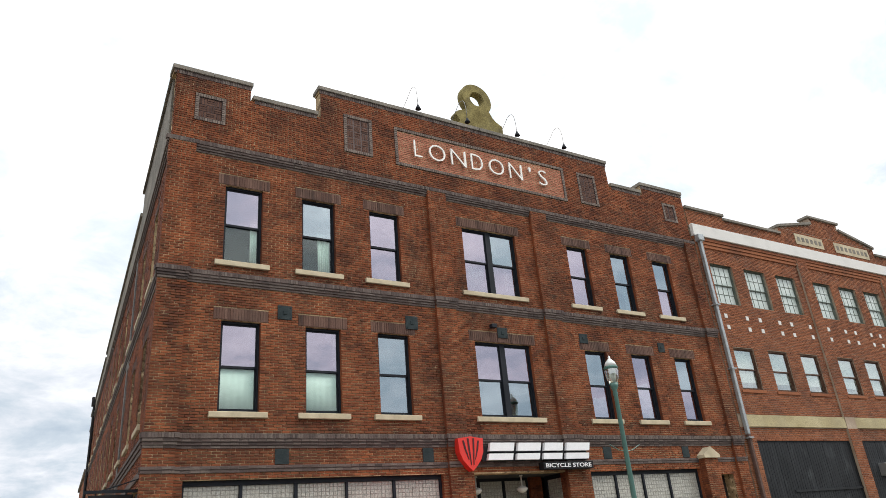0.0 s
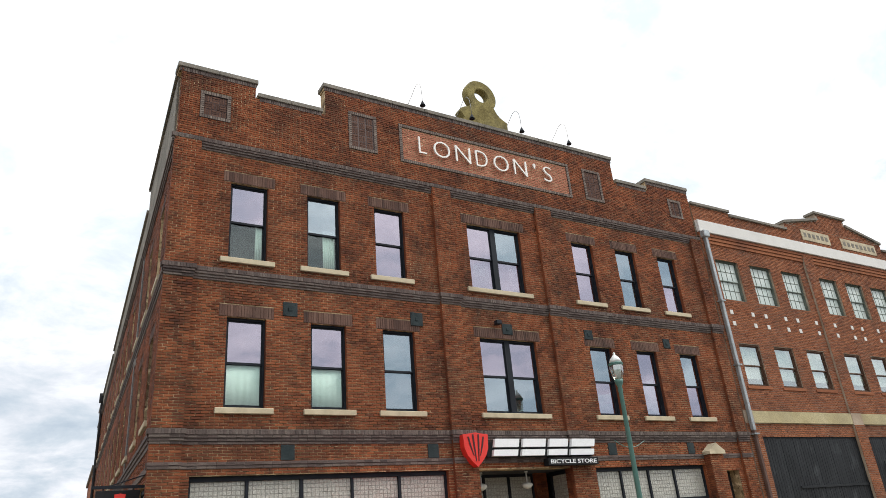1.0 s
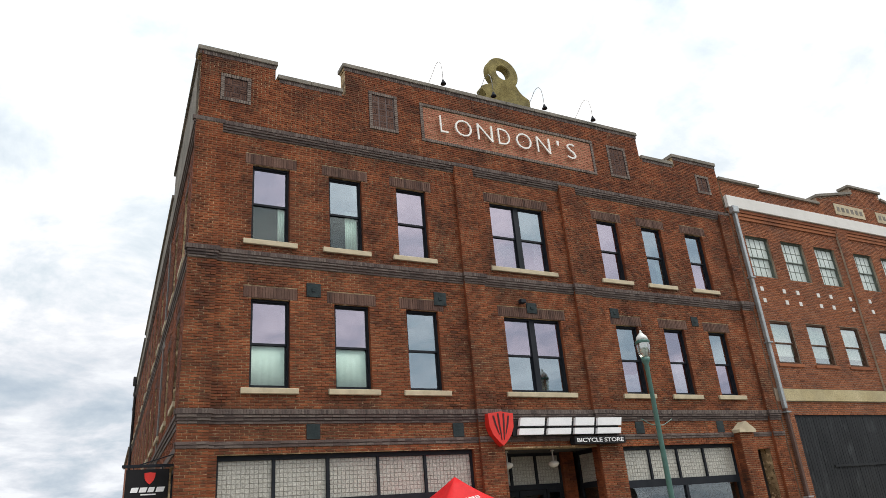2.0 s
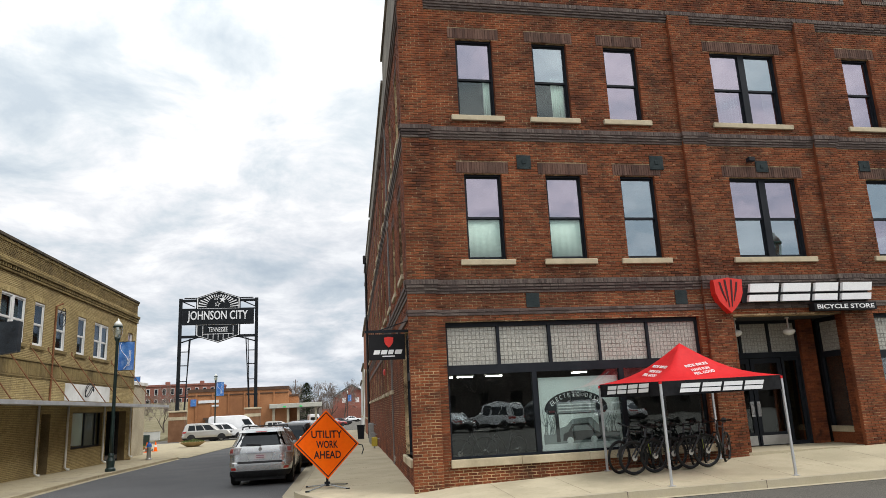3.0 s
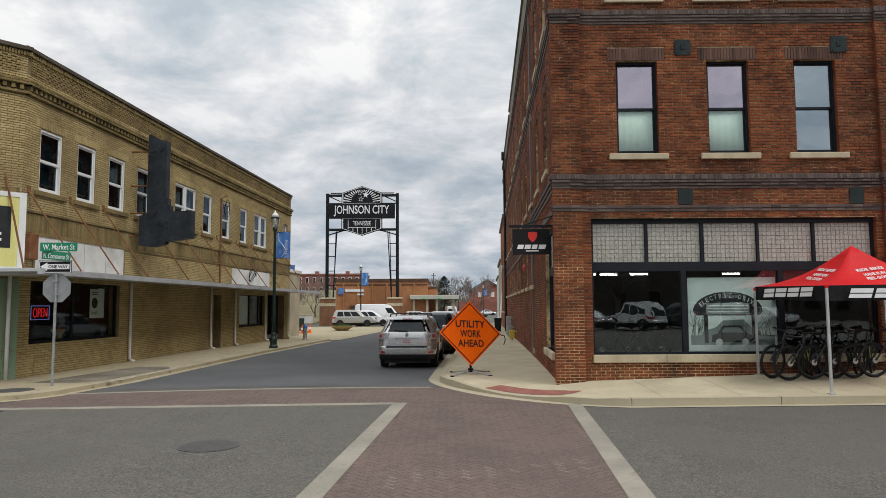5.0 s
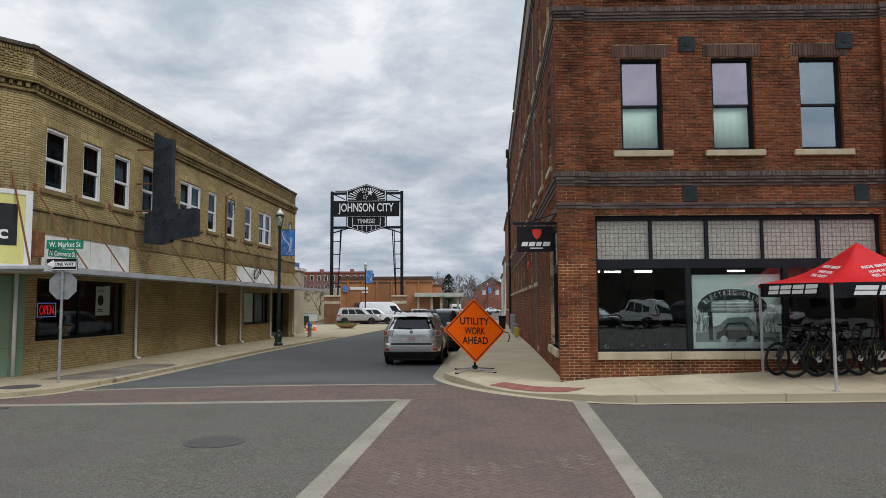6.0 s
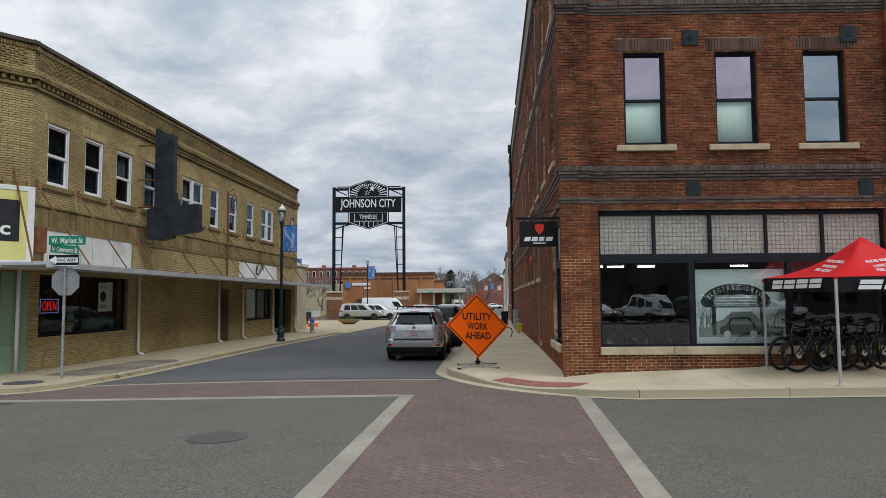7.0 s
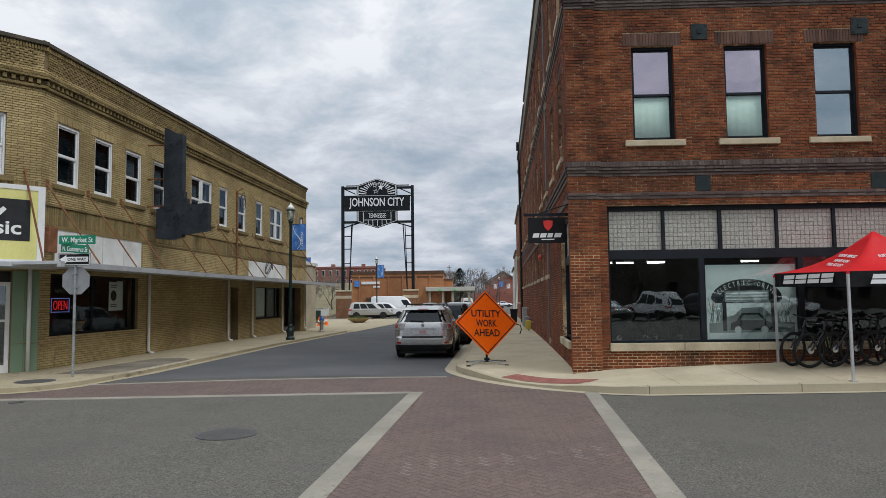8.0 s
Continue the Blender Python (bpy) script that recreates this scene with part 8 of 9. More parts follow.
car(lot(-15.9, 63.8, -86), M_BEIGESILVER, "pewter sport utility car parked on the plaza", 5.1, 1.95, 1.9, 1.12, group="cars on the plaza")
car(lot(-14.2, 66.3, -84), M_CARWHITE, "white sport utility car parked on the plaza", 4.9, 1.9, 1.85, 1.1, group="cars on the plaza")
car(lot(-14.0, 68.7, -88), M_CARWHITE, "white high-roofed van parked behind the cars", 5.9, 1.7, 2.6, 1.45, "van", group="cars on the plaza", name="van")
for x, y, t, mt, k in ((-9.0, 84, -80, M_BEIGESILVER, "suv"), (-6.5, 88, 10, M_CARWHITE, "sedan"), (-3.6, 92, 8, M_CARDARK, "suv"), (-2.0, 104, 5, M_CARWHITE, "van"), (-0.4, 120, -70, M_CARRED, "sedan"), (5.2, 165, -80, M_CARWHITE, "sedan"), (1.0, 130, -80, M_CARDARK, "sedan")):
    car(lot(x, y, t), mt, "distant car standing down the street", 4.6 if k != "van" else 5.6, 1.85, {"suv": 1.75, "sedan": 1.45, "van": 2.5}[k], {"suv": 1.0, "sedan": 0.9, "van": 1.3}[k], k, group="distant cars")
# cars in the lot across the front street, mirrored in the shop glass
for x, y, t, mt, k in ((3.0, -33, 160, M_CARDARK, "sedan"), (6.0, -34, 150, M_CARWHITE, "sedan"), (8.8, -34, 150, M_SILVER, "sedan"), (12.4, -33, 150, M_CARWHITE, "suv"), (15.8, -34, 150, M_CARDARK, "suv"), (19.0, -34, 150, M_SILVER, "suv"), (22.3, -34, 150, M_CARWHITE, "sedan")):
    car(lot(x, y, t), mt, "car in the lot across the street, mirrored in shop glass", 4.7, 1.88, 1.9 if k == "suv" else 1.45, 1.05 if k == "suv" else 0.9, k, group="cars across the street")

# ---- the city gate sign and what stands behind it ----
M_GATE = mat("black_gate_steel", (0.008, 0.010, 0.013), (0.015, 0.018, 0.022), 2, 40, 0.7, bump=0.03)
M_GATEWHITE = mat("white_gate_letters", (0.74, 0.76, 0.78), (0.82, 0.84, 0.86), 2, 40, 0.5, bump=0.02)
M_PIERBRICK = mat("brown_pier_brick", (0.17, 0.085, 0.045), (0.24, 0.125, 0.07), 1.5, 30, 0.9)
gate = thing("city_sign", "black steel gateway sign with white lettering on brick piers", "gateway sign", pose(0, 70.0, -0.15))
GX0, GX1, GC = -17.62, -8.88, -13.28
for x in (GX0, GX1):
    sx = 1 if x == GX0 else -1
    pier = part("pier", boxes((x - 0.95 + 0.2 * sx, x + 0.75 + 0.2 * sx, -0.8, 0.8, -1.2, 2.75)), M_PIERBRICK, gate, "brown brick pier")
    part("pier_cap", boxes((x - 1.03 + 0.2 * sx, x + 0.83 + 0.2 * sx, -0.88, 0.88, 2.75, 2.95), bevel=0.03), M_STONE, pier)
    part("pier_band", boxes((x - 0.97 + 0.2 * sx, x + 0.77 + 0.2 * sx, -0.82, 0.82, 1.9, 2.25)), M_STONE, pier)
    part("post", boxes((x - 0.18, x + 0.18, -0.18, 0.18, 2.9, 15.95)), M_GATE, gate)
    part("inner_strut", tube([(x + sx * 0.75, 0, 2.9), (x + sx * 1.2, 0, 11.2)], 0.07, 6), M_GATE, gate)
    part("inner_strut", tube([(x + sx * 0.75, 0.5, 2.9), (x + sx * 1.0, 0.5, 11.2)], 0.06, 6), M_GATE, gate)
    for z in (4.4, 6.2, 8.0, 9.6):
        part("rung", boxes((min(x, x + sx * 1.0), max(x, x + sx * 1.0), -0.05, 0.05, z, z + 0.1)), M_GATE, gate)
    part("knee", tube([(x, 0, 10.7), (x + sx * 2.2, 0, 11.35)], 0.08, 6), M_GATE, gate)
    part("brace", tube([(x + sx * 0.2, 0, 14.95), (x + sx * 1.6, 0, 15.6)] if sx < 0 else [(x + 0.2, 0, 15.6), (x + 1.6, 0, 14.95)], 0.07, 6), M_GATE, gate)
for z0, z1 in ((15.55, 15.85), (11.25, 11.55), (15.95, 16.05), (14.62, 14.75)):
    part("beam", boxes((GX0 + (0.18 if z0 < 15.9 else 0.4), GX1 - (0.18 if z0 < 15.9 else 0.4), -0.12, 0.12, z0, z1)), M_GATE, gate)
part("name_board", boxes((GX0 + 0.25, GX1 - 0.3, -0.3, 0.05, 12.78, 14.66)), M_GATE, gate, "long black name board")
letters("name_letters", "JOHNSON CITY", 6.9, 1.38, M_GATEWHITE, pose(GC - 0.05, -0.33, 13.72), gate, 0.05, bold=0.012)


def polygon_frame(pts, w, y0, y1, bm=None):
    bm = bm or bmesh.new()
    cx, cz = sum(p[0] for p in pts) / len(pts), sum(p[1] for p in pts) / len(pts)
    inn = [(cx + (x - cx) * (1 - w), cz + (z - cz) * (1 - w)) for x, z in pts]
    n = len(pts)
    for i in range(n):
        j = (i + 1) % n
        prism([pts[i], pts[j], inn[j], inn[i]], y0, y1, bm)
    return bm


TOPP = [(-15.85, 14.7), (-10.75, 14.7), (-10.75, 16.0), (-13.28, 16.85), (-15.85, 16.0)]
LOWP = [(-15.85, 12.75), (-10.75, 12.75), (-10.75, 11.45), (-13.28, 10.62), (-15.85, 11.45)]
for pts in (TOPP, LOWP):
    part("emblem_panel", prism(pts, -0.22, 0.0), M_GATE, gate)
    inner_pts = [(GC + (x - GC) * 0.955, 13.7 + (z - 13.7) * 0.975) for x, z in pts]
    part("emblem_outline", polygon_frame(inner_pts, 0.045, -0.25, -0.23), M_GATEWHITE, gate)
for k in range(-9, 10):
    a = radians(90 + k * 9.2)
    r0, r1 = 1.38, 1.62 + 0.75 * abs(math.cos(a)) ** 1.0
    p0, p1 = Vector((GC + r0 * math.cos(a), 14.75 + r0 * math.sin(a) * 1.0)), Vector((GC + r1 * math.cos(a), 14.75 + r1 * math.sin(a) * (0.95)))
    if p1.y > 16.62 - abs(p1.x - GC) * 0.33 - 0.06:
        f = 0.75
        p1 = p0.lerp(p1, f)
    n = Vector((-math.sin(a), math.cos(a))) * 0.035
    part("ray", prism([tuple(p0 - n), tuple(p0 + n), tuple(p1 + n * 2.2), tuple(p1 - n * 2.2)], -0.25, -0.23), M_GATEWHITE, gate)
for cx, cz, r, full in ((-13.55, 16.0, 0.36, False), (-12.82, 15.75, 0.42, True), (-13.42, 15.22, 0.36, False)):
    star = [(cx + (r if k % 2 == 0 else r * 0.42) * math.cos(radians(90 + 36 * k - 8)), cz + (r if k % 2 == 0 else r * 0.42) * math.sin(radians(90 + 36 * k - 8))) for k in range(10)]
    part("star", prism(star, -0.25, -0.23) if full else polygon_frame(star, 0.28, -0.25, -0.23), M_GATEWHITE, gate)
letters("state_letters", "TENNESSEE", 2.2, 0.56, M_GATEWHITE, pose(GC, -0.25, 12.18), gate, 0.04)
for x in (-15.0, -11.55):
    part("panel_line", boxes((x - 0.03, x + 0.03, -0.25, -0.23, 11.4, 12.6)), M_GATEWHITE, gate)
part("panel_line", boxes((-15.0, -11.55, -0.25, -0.23, 11.62, 11.68)), M_GATEWHITE, gate)
for x in span(-14.4, -12.1, 0.58):
    part("panel_line", boxes((x - 0.03, x + 0.03, -0.25, -0.23, 10.9 + 0.3 * abs(x - GC) * 0.5, 11.62)), M_GATEWHITE, gate)

# bank and drive-in canopy
M_BANKWALL = mat("orange_brown_brick", (0.37, 0.165, 0.075), (0.44, 0.21, 0.10), 0.3, 12, 0.9, stain=(0.2, 0.09, 0.045), stain_scale=0.2)
M_BANKTRIM = mat("brown_metal_trim", (0.09, 0.055, 0.04), (0.13, 0.08, 0.055), 1, 20, 0.6)
bank = thing("bank_building", "low orange-brown brick bank with a dark parapet", "building", pose(0, 94.0, 0))
part("wall", boxes((-20.4, -5.9, 0, 18, -1.5, 5.6)), M_BANKWALL, bank)
part("parapet", boxes((-20.5, -5.8, -0.12, 18.1, 5.6, 6.05)), M_BANKTRIM, bank)
part("wing", boxes((-5.9, -4.5, 2, 14, -1.5, 4.5)), M_BANKWALL, bank)
part("wing_parapet", boxes((-5.8, -4.4, 1.9, 14.1, 4.5, 4.8)), M_BANKTRIM, bank)
for x in (-19.2, -16.9, -14.6, -12.3, -10.2, -8.0):
    part("pilaster", boxes((x - 0.12, x + 0.12, -0.14, 0, -1.5, 5.4)), M_BANKWALL, bank)
part("string_course", boxes((-20.45, -5.85, -0.1, 0, 5.05, 5.2)), M_BANKTRIM, bank)
part("entrance", boxes((-17.8, -17.0, -0.3, 0.0, -1.0, 1.6)), M_DARKROOM, bank)
part("canopy_hood", boxes((-18.1, -16.7, -0.6, 0, 1.6, 1.9)), M_BANKTRIM, bank)
bs = thing("bank_sign", "blue emblem and white bars on the bank wall", "shop sign", pose(0, 93.8, 0))
part("emblem", boxes((-20.0, -19.2, 0, 0.2, 3.6, 4.6)), M_BANNER, bs)
part("name_bar", boxes((-18.9, -16.0, 0.05, 0.2, 4.0, 4.4)), M_GATEWHITE, bs)
part("line_bar", boxes((-17.0, -16.0, 0.05, 0.2, 3.45, 3.7)), M_GATEWHITE, bs)
dr = thing("drive_canopy", "white flat drive-in canopy on columns beside the bank", "canopy", pose(0, 92.5, 0))
part("roof", boxes((-8.6, -0.9, 0, 7, 2.75, 3.4), bevel=0.05), mat("pale_canopy", (0.45, 0.44, 0.38), (0.55, 0.54, 0.47), 0.5, 20, 0.8), dr)
for x in (-8.0, -5.9, -4.4, -1.8):
    part("column", boxes((x - 0.18, x + 0.18, 0.5, 0.86, -1.0, 2.75)), M_STUCCO, dr)
for x in (-6.4, -4.0):
    part("lane_light", boxes((x - 0.2, x + 0.2, -0.05, 0.0, 2.85, 3.02)), glow_mat("green_lane_light", (0.02, 0.45, 0.10), 0.35), dr)

# far brick blocks
M_FARBRICK = mat("far_red_brick", (0.24, 0.10, 0.078), (0.31, 0.135, 0.10), 0.15, 5, 0.9)
M_SLATE = mat("green_grey_slate", (0.075, 0.095, 0.085), (0.11, 0.13, 0.12), 0.4, 8, 0.8)
far = thing("far_block", "distant three-storey red brick block with pale window frames", "building", pose(0, 230, 0))
part("wall", boxes((-75, -33, 0, 20, -2, 12.7)), M_FARBRICK, far)
part("parapet", boxes((-75.2, -32.8, -0.3, 20, 12.7, 13.3)), M_FARBRICK, far)
for x in span(-73, -35, 2.6):
    for z in (3.2, 6.6, 10.0):
        w = part("window", boxes((x - 0.55, x + 0.55, -0.25, 0.02, z - 0.1, z + 2.0)), M_WHITEFRAME, far)
        part("pane", boxes((x - 0.42, x + 0.42, -0.30, -0.26, z + 0.05, z + 1.85)), M_CARGLASS, w)
for x in (-62, -50, -39):
    part("chimney", boxes((x - 0.6, x + 0.6, 3, 5, 13, 14.3)), M_FARBRICK, far)
house = thing("gabled_house", "red brick gabled building with a grey-green roof", "building", pose(0, 200, 0))
part("wall", prism([(4.2, -2), (15.0, -2), (15.0, 6.2), (9.4, 9.3), (4.2, 6.2)], 0, 16), M_FARBRICK, house)
part("roof", prism([(3.7, 6.0), (9.4, 9.4), (15.4, 6.0), (15.4, 6.4), (9.4, 9.9), (3.7, 6.4)], -0.5, 16.5), M_SLATE, house)
part("window", boxes((6.5, 7.6, -0.1, 0.02, 4.4, 5.9)), M_WHITEFRAME, house)
part("window", boxes((10.5, 11.6, -0.1, 0.02, 4.4, 5.9)), M_WHITEFRAME, house)
part("front_wing", boxes((0.5, 16, -12, -0.1, -2, 2.8)), M_FARBRICK, house)
rw = thing("retaining_wall", "low white garden wall below the lawn", "wall", pose(0, 78, 0))
part("wall", boxes((-60, -21, 0, 0.4, -1, 0.5)), M_WHITEBOARD, rw)
part("coping", boxes((-60, -21, -0.05, 0.45, 0.5, 0.6)), M_STONE, rw)
pb = thing("park_wall", "low brown stone wall on the plaza", "wall", pose(0, 60, 0))
part("wall", boxes((-30, -22, 0, 0.5, -0.9, 0.15)), M_PIERBRICK, pb)
part("coping", boxes((-30, -22, -0.05, 0.55, 0.15, 0.25)), M_STONE, pb)
M_POTSTONE = mat("sandstone_bowl", (0.40, 0.29, 0.15), (0.48, 0.36, 0.20), 2, 30, 0.9)
M_SHRUB = mat("low_shrub_leaf", (0.055, 0.085, 0.025), (0.10, 0.14, 0.04), 4, 30, 0.8)
for x, y in ((-12.1, 46.5), (-15.4, 41.0)):
    pl = thing("planter_bowl", "wide sandstone planter bowl with low shrubs", "planter", pose(x, y, road_z(x, y) + 0.03) @ Matrix.Scale(0.8, 4), "planter bowls")
    part("bowl", lathe([(0.55, 0.0), (0.7, 0.08), (1.25, 0.42), (1.35, 0.5), (1.2, 0.48), (0.9, 0.4)], 24), M_POTSTONE, pl)
    bm = bmesh.new()
    rs = random.Random(int(x * 10))
    for k in range(420):
        a, r = rs.uniform(0, math.tau), 1.15 * math.sqrt(rs.random())
        q = Vector((r * math.cos(a), r * math.sin(a), 0.46 + rs.uniform(0, 0.32) * (1.1 - r / 1.3)))
        d = Vector((rs.uniform(-1, 1), rs.uniform(-1, 1), rs.uniform(0.2, 1))).normalized() * 0.12
        e = d.cross(Vector((rs.uniform(-1, 1), rs.uniform(-1, 1), 0.3))).normalized() * 0.04
        bm.faces.new([bm.verts.new(v) for v in (q - e, q + d * 0.5 - e * 0.2, q + d, q + d * 0.5 + e * 1.4)])
    tagged(part("shrub", bm, M_SHRUB, pl), kind="stuff")
binp = thing("park_bin", "dark green park bin on a post", "waste bin", pose(-15.9, 47.0, road_z(-16, 47.0) + 0.03))
part("drum", lathe([(0.28, 0.35), (0.30, 1.1), (0.26, 1.15)], 14), M_LAMPDARK, binp)
part("post", tube([(0, 0, 0), (0, 0, 0.4)], 0.05, 8), M_LAMPDARK, binp)
# utility pole
up = thing("utility_pole", "grey wooden utility pole with a crossarm", "utility pole", pose(-6.6, 170, -1))
part("pole", lathe([(0.16, 0), (0.09, 11.5)], 10), M_BROWNWOOD, up)
part("crossarm", boxes((-0.6, 0.6, -0.05, 0.05, 10.8, 10.92)), M_BROWNWOOD, up)
for x in (-0.5, 0.5):
    part("insulator", lathe([(0.05, 10.92), (0.06, 11.05), (0.03, 11.15)], 8), M_STEEL, up, m=pose(x, 0, 0))

# trees: bare in late winter, and one evergreen
M_BARK = mat("grey_brown_bark", (0.075, 0.058, 0.045), (0.12, 0.098, 0.08), 2, 20, 0.95, bump=0.5, dist=0.02)
M_TWIG = mat("winter_twig", (0.17, 0.14, 0.12), (0.24, 0.20, 0.175), 2, 20, 0.95, bump=0)
M_NEEDLE = mat("dark_evergreen", (0.045, 0.065, 0.032), (0.075, 0.10, 0.05), 1, 12, 0.9, bump=0)


def bare_tree(x, y, z, h, seed, label="bare winter tree with fine grey-brown twigs"):
    rs = random.Random(seed)
    t = thing("tree", label, "tree", pose(x, y, z), "bare trees")
    trunk, twigs = bmesh.new(), bmesh.new()

    def grow(p, d, length, r, level):
        n = 3
        pts, rr = [p], [r]
        for k in range(n):
            d = (d + Vector((rs.uniform(-1, 1), rs.uniform(-1, 1), rs.uniform(-0.3, 0.6))) * 0.16).normalized()
            pts.append(pts[-1] + d * length / n)
            rr.append(max(r * (1 - 0.45 * (k + 1) / n), 0.026 * h / 12))
        add_tube(trunk if level < 2 else twigs, pts, rr, 6 if level < 1 else (4 if level < 3 else 3), caps=False)
        if level >= 5:
            return
        for k in range(3 if level < 2 else (4 if level < 4 else 3)):
            a = rs.uniform(0, math.tau)
            side = d.orthogonal().normalized()
            side.rotate(Matrix.Rotation(a, 3, d))
            nd = (d * rs.uniform(0.7, 1.1) + side * rs.uniform(0.45, 0.95) + Vector((0, 0, 0.12))).normalized()
            grow(pts[rs.choice((2, 3, 3))], nd, length * rs.uniform(0.6, 0.82), rr[-1] * 0.75, level + 1)

    grow(Vector((0, 0, -0.2)), Vector((0, 0, 1)), h * 0.27, h * 0.02, 0)
    part("trunk", trunk, M_BARK, t)
    tagged(part("crown", twigs, M_TWIG, t), kind="stuff")
    return t


trees = [(-5.5, 158, 15), (-1.0, 172, 15), (2.4, 176, 14), (6.5, 186, 14), (-8.5, 190, 13), (-22.4, 88, 9), (-33, 120, 11), (-21, 215, 14), (-16, 222, 12), (12, 230, 15)]
for i, (x, y, h) in enumerate(trees):
    bare_tree(x, y, road_z(x, y) - 0.1, h, 50 + i)
for i, (x, y, h) in enumerate(((24, -38, 11), (34, -44, 12), (-6, -48, 12), (14, -52, 11))):
    bare_tree(x, y, -0.2, h, 80 + i)
ev = thing("evergreen_tree", "dark evergreen tree among bare trees", "tree", pose(-3.6, 150, -0.9))
part("trunk", lathe([(0.28, 0), (0.1, 6), (0.03, 9)], 8), M_BARK, ev)
bm = bmesh.new()
rs = random.Random(17)
for k in range(9000):
    z = rs.uniform(1.2, 9.6)
    rad = (3.7 * (1 - ((z - 4) / 5.8) ** 2) if z > 4 else 3.7 - 0.25 * (4 - z)) * (0.8 + 0.25 * math.sin(z * 3.1) + 0.12 * math.sin(z * 7.7)) * math.sqrt(rs.uniform(0.15, 1)) * rs.uniform(0.75, 1.1)
    a = rs.uniform(0, math.tau)
    q = Vector((max(rad, 0.05) * math.cos(a), max(rad, 0.05) * math.sin(a), z))
    d = Vector((math.cos(a), math.sin(a), rs.uniform(-0.4, 0.5))).normalized() * rs.uniform(0.22, 0.42)
    e = d.cross(Vector((0, 0, 1))).normalized() * 0.10
    bm.faces.new([bm.verts.new(v) for v in (q - e, q + d, q + e)])
tagged(part("crown", bm, M_NEEDLE, ev), kind="stuff")
# woods along the horizon
bm = bmesh.new()
rs = random.Random(23)
for k in range(900):
    x = rs.uniform(-140, 120)
    y = rs.uniform(300, 360)
    for j in range(5):
        h = rs.uniform(4, 10)
        xx = x + rs.uniform(-2, 2)
        w = rs.uniform(0.15, 0.5)
        bm.faces.new([bm.verts.new(v) for v in ((xx - w, y, -1), (xx + w, y, -1), (xx + rs.uniform(-1.5, 1.5), y, h))])
tagged(part("far_wood", bm, M_TWIG), "grey belt of bare woods along the horizon", "woods", kind="stuff")

# unseen dark fronts added behind the camera beyond the lot: they close the street
# and keep the bright sky out of the shop glass reflections
M_BACKBRICK = mat("plain_brown_brick", (0.045, 0.038, 0.033), (0.075, 0.06, 0.05), 0.5, 20, 0.9)
for x0, x1, h in ((-60, -34, 7.0), (-33.5, -12, 8.5), (-11.5, 8, 7.5), (8.5, 30, 9.0), (30.5, 60, 7.5)):
    bk = thing("street_building", "unseen dark brick front added across the parking lot", "building", pose(0, -52, 0))
    wv = [(x, x + 1.2, 1.2, 2.9) for x in span(x0 + 2, x1 - 3, 3.2)]
    part("wall", cut_wall(x0, x1, -0.3, h, 0.4, wv, y=-0.4), M_BACKBRICK, bk)
    part("wall_return", boxes((x0, x0 + 0.4, -10, -0.4, -0.3, h), (x1 - 0.4, x1, -10, -0.4, -0.3, h)), M_BACKBRICK, bk)
    part("roof", boxes((x0, x1, -10, -0.4, h - 0.6, h - 0.4)), M_COPING, bk)
    part("rooms", boxes((x0 + 0.5, x1 - 0.5, -3, -2.9, -0.3, h - 0.6)), M_DARKROOM, bk)

# ---- crossing of clay pavers between concrete strips ----
def lx(y):
    return -3.35 + 0.065 * (y + 2.0)


def rx_(y):
    return -0.19 + 0.0775 * (y + 2.15)


def near_y(x):
    return min(-2.05 + 0.075 * (x + 5.3), -1.93)


def in_field(x, y, m=0.0):
    if x < 0.9 and y < 2.0 and ((0.9 - x) / 3.9) ** 1.5 + ((2.0 - y) / 4.85) ** 1.5 < 1:
        return False
    if (x + 12.9) ** 2 + (y + 0.05) ** 2 < 1.95 ** 2 or (y > 0.0 and x < -10.9):
        return False
    if -20.0 < y < -2.0 and lx(y) - m < x < rx_(y) + m:
        return True
    return -12.6 < x < 0.3 and near_y(x) - m < y < far_y(x) - 0.06 + m and x < max(rx_(y) + m, -0.2)


def strip(name, pts, w, label):
    """A flat concrete strip along points."""
    bm = bmesh.new()
    rows_ = []
    for i, p in enumerate(pts):
        p = Vector(p)
        d = (Vector(pts[min(i + 1, len(pts) - 1)]) - Vector(pts[max(i - 1, 0)])).normalized()
        n = Vector((-d.y, d.x)) * w / 2
        rows_.append([bm.verts.new((q.x, q.y, road_z(q.x, q.y) + h)) for q, h in ((p + n, -0.02), (p + n, 0.011), (p - n, 0.011), (p - n, -0.02))])
    for a, b in zip(rows_, rows_[1:]):
        for k in range(3):
            bm.faces.new((a[k], b[k], b[k + 1], a[k + 1]))
    for a in (rows_[0], rows_[-1]):
        bm.faces.new(a)
    return tagged(part(name, bm, M_STRIP), label, "kerb strip", kind="structure")


strip("strip_left", [(lx(y) - 0.135, y) for y in span(-1.98, -20.0, 1.5)], 0.27, "pale concrete edge strip of the crossing")
strip("strip_right", [(rx_(y) + 0.135, y) for y in span(-2.22, -20.0, 1.5)], 0.27, "pale concrete edge strip of the crossing")
strip("strip_near", [(x, near_y(x) - 0.14) for x in span(lx(-2.2) - 0.25, -14.5, 1.2)], 0.28, "pale concrete edge strip of the crossing")
strip("strip_far", [(x, far_y(x)) for x in span(-2.95, -11.1, 0.7)], 0.17, "pale concrete edge strip of the crossing")
bm = bmesh.new()
knots = {}


def knot(i, j):
    if (i, j) not in knots:
        knots[i, j] = bm.verts.new((i * 0.1, j * 0.1, road_z(i * 0.1, j * 0.1) + 0.006))
    return knots[i, j]


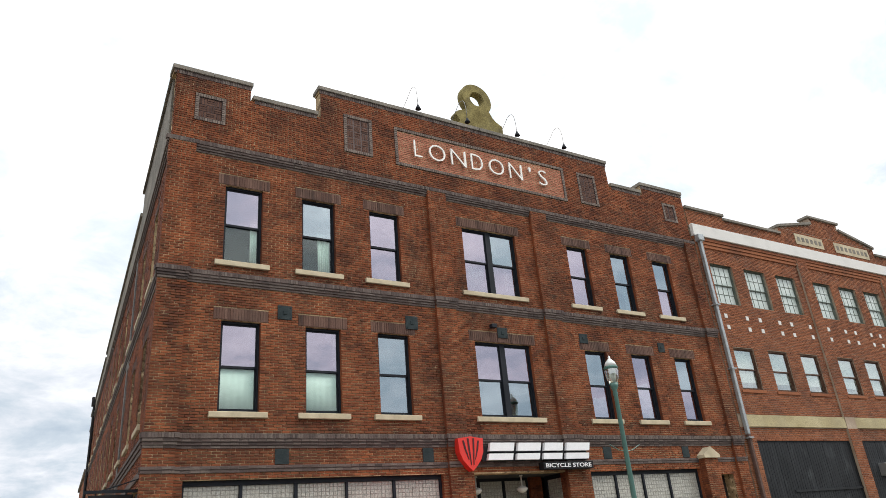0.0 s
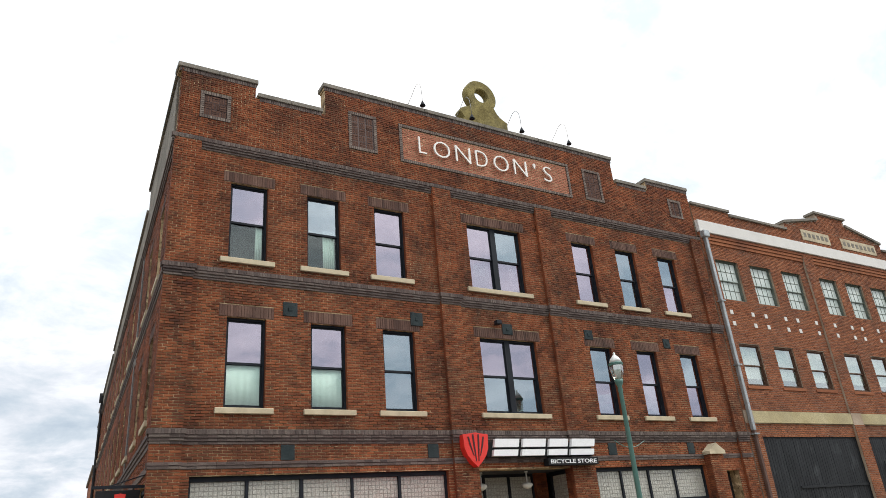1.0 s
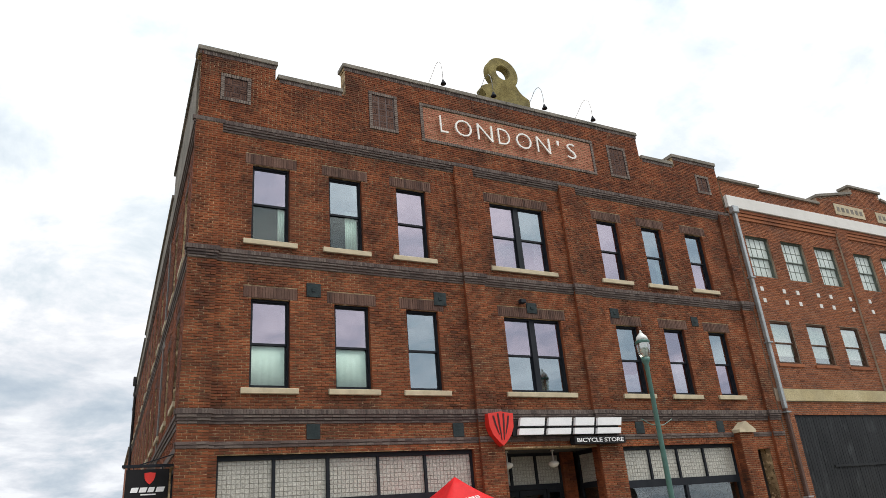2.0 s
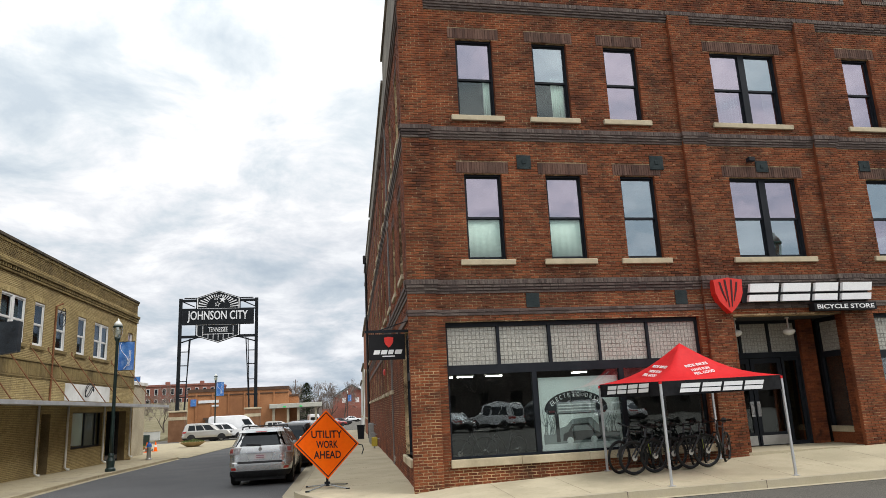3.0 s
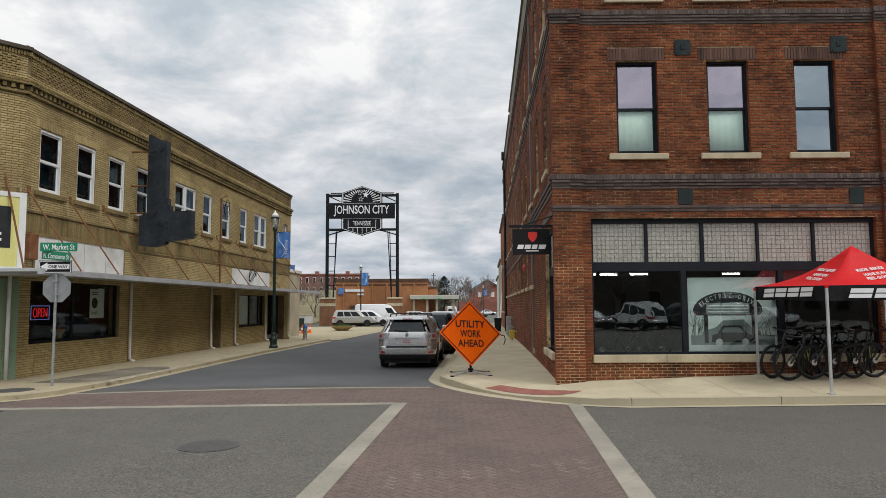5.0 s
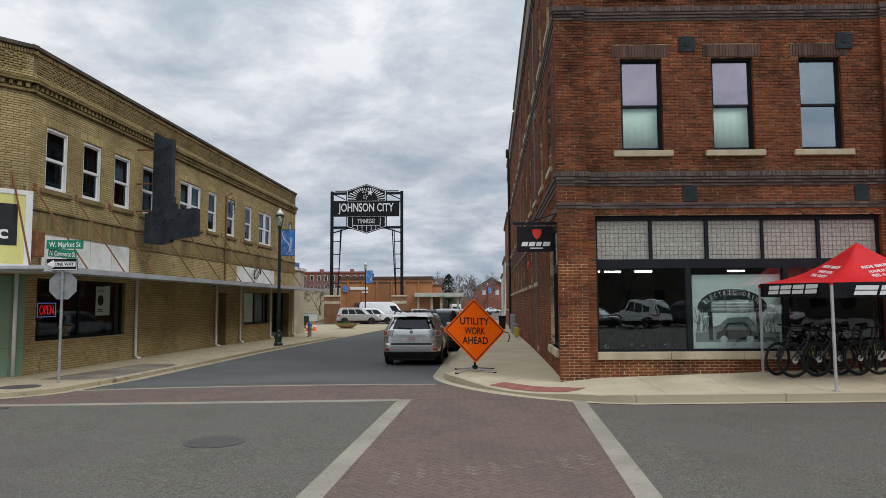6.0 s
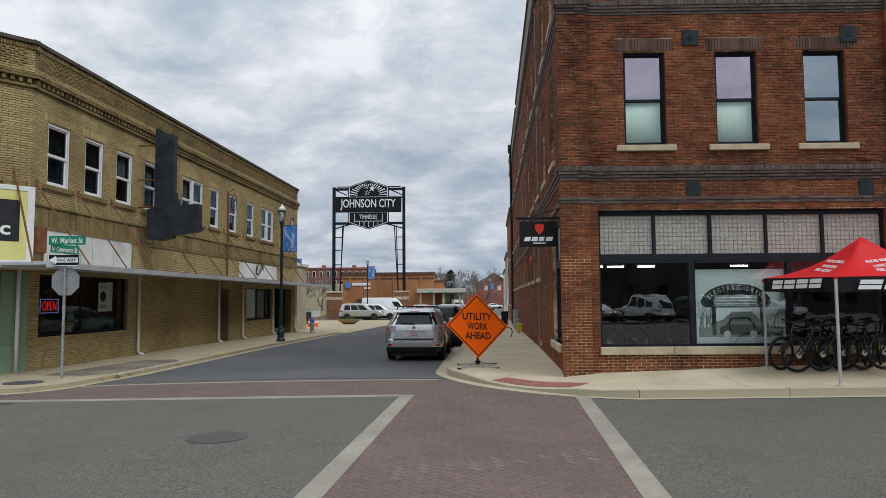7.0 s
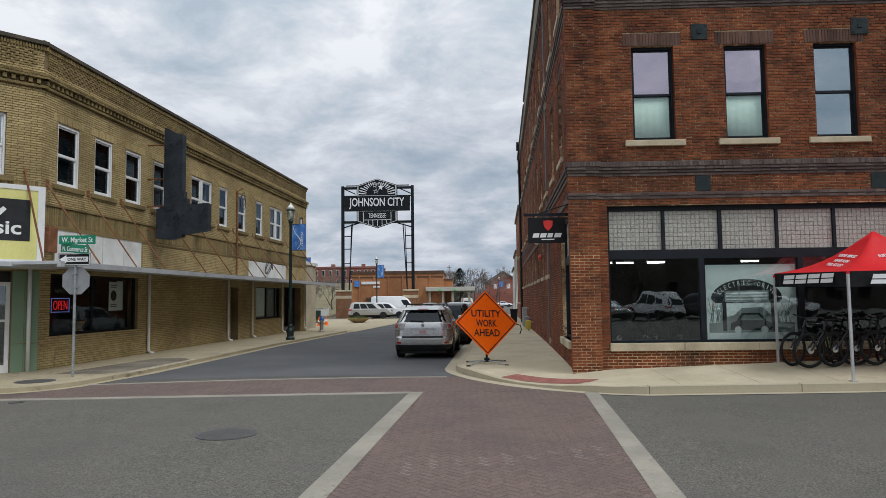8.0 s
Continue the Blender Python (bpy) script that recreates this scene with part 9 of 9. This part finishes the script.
for i in range(-135, 6):
    for j in range(-200, 9):
        if in_field(i * 0.1 + 0.05, j * 0.1 + 0.05, 0.08):
            bm.faces.new((knot(i, j), knot(i + 1, j), knot(i + 1, j + 1), knot(i, j + 1)))
crossing = tagged(part("crossing", bm, M_JOINT), "worn red-brown clay paver crossing", "pavement", kind="structure")
pv = []
L, S = 0.2, 0.1
for i in range(-160, 160):
    for j in range(-160, 160):
        # a herringbone cell: one flat and one upright paver
        ox, oy = i * S + j * 2 * L, i * S
        for k, (cx, cy, w, h) in enumerate(((ox + L / 2, oy + S / 2, L, S), (ox + S / 2, oy + S + L / 2, S, L))):
            x, y = (cx - cy) * 0.7071 - 4.5, (cx + cy) * 0.7071 - 5.0
            if -11.5 < x < 0.6 and -20.0 < y < 0.8 and in_field(x, y):
                pv.append((x, y, w, h))
rngp = random.Random(9)
near_pv = sorted((p for p in pv if -9.6 < p[1] < -7.6), key=lambda p: p[1])[:300]
far_pv = [p for p in pv if p not in set(near_pv)]


def paver_block(bm, x, y, w, h, z, turn=0.7071):
    e = 0.003
    dz = rngp.uniform(-0.0008, 0.0008)
    a, b = w / 2 - 0.0035, h / 2 - 0.0035

    def spot(u, v, zz):
        return bm.verts.new((x + (u - v) * turn, y + (u + v) * turn, zz) if turn else (x + u, y + v, zz))

    lo = [spot(sx * a, sy * b, z) for sx, sy in ((-1, -1), (1, -1), (1, 1), (-1, 1))]
    hi = [spot(sx * (a - e), sy * (b - e), z + 0.0055 + dz) for sx, sy in ((-1, -1), (1, -1), (1, 1), (-1, 1))]
    bm.faces.new(hi)
    for k in range(4):
        bm.faces.new((lo[k], lo[(k + 1) % 4], hi[(k + 1) % 4], hi[k]))


bm = bmesh.new()
for x, y, w, h in far_pv:
    paver_block(bm, x, y, w, h, road_z(x, y) + 0.003)
tagged(part("paving", bm, M_PAVER, crossing), kind="stuff")
# pale joint sand worn out in one streak across the crossing
bm = bmesh.new()
for x, y, w, h in pv:
    if w == S and -3.2 < x < -0.9 and abs(y + 8.2 - 0.37 * (x + 3.0)) < 0.26 and rngp.random() < 0.75:
        n, d = Vector((0.7071, 0.7071)) * 0.05, Vector((-0.7071, 0.7071)) * rngp.uniform(0.05, 0.095)
        q, t_ = Vector((x, y)) + n, Vector((0.7071, 0.7071)) * 0.006
        bm.faces.new([bm.verts.new((k.x, k.y, road_z(x, y) + 0.0095)) for k in (q - d - t_, q - d + t_, q + d + t_, q + d - t_)])
tagged(part("joint_sand", bm, mat("pale_joint_sand", (0.26, 0.24, 0.22), (0.36, 0.34, 0.31), 4, 60, 0.95), crossing), kind="stuff")
shapes = {}
for w, h in ((L, S), (S, L)):
    bm = bmesh.new()
    paver_block(bm, 0, 0, w, h, 0, 0.0)
    me = bpy.data.meshes.new("paver")
    bmesh.ops.recalc_face_normals(bm, faces=bm.faces)
    bm.to_mesh(me)
    bm.free()
    me.materials.append(M_PAVER)
    shapes[w] = me
for x, y, w, h in near_pv:
    ob = new("paver", shapes[w])
    ob.parent = crossing
    ob.rotation_euler = (0, 0, radians(45))
    ob.location = (x, y, road_z(x, y) + 0.003 + rngp.uniform(-0.001, 0.001))

# ---- single bricks of the corner pilaster and the wall below the shop window ----
cache = {}
near.sort(key=lambda r: (len(r) == 4, r[0], r[2]))
for r in near[:300]:
    w, h = round(r[1] - r[0], 3), round(r[3] - r[2], 3)
    if (w, h) not in cache:
        bm = bmesh.new()
        e = 0.004
        a = [bm.verts.new((x, 0.01, z)) for x, z in ((0, 0), (w, 0), (w, h), (0, h))]
        b = [bm.verts.new((x, 0, z)) for x, z in ((e, e), (w - e, e), (w - e, h - e), (e, h - e))]
        bm.faces.new(b)
        for k in range(4):
            bm.faces.new((a[k], b[k], b[(k + 1) % 4], a[(k + 1) % 4]))
        me = bpy.data.meshes.new("brick")
        bmesh.ops.recalc_face_normals(bm, faces=bm.faces)
        bm.to_mesh(me)
        bm.free()
        me.materials.append(M_BRICK)
        cache[w, h] = me
    ob = new("brick", cache[w, h])
    ob.parent = corner
    ob.location = (r[0], (-0.10 if len(r) == 5 else 0.0) - 0.006 + rngp.uniform(-0.0025, 0.0025), r[2])
rest = [r[:4] for r in near[300:] if len(r) == 4]
if rest:
    brick_mesh("brickwork_plinth", rest, M_BRICK, corner, seed=501)
rest = [r[:4] for r in near[300:] if len(r) == 5]
if rest:
    brick_mesh("brickwork_pilaster", rest, M_BRICK, corner, y=-0.10, seed=502)
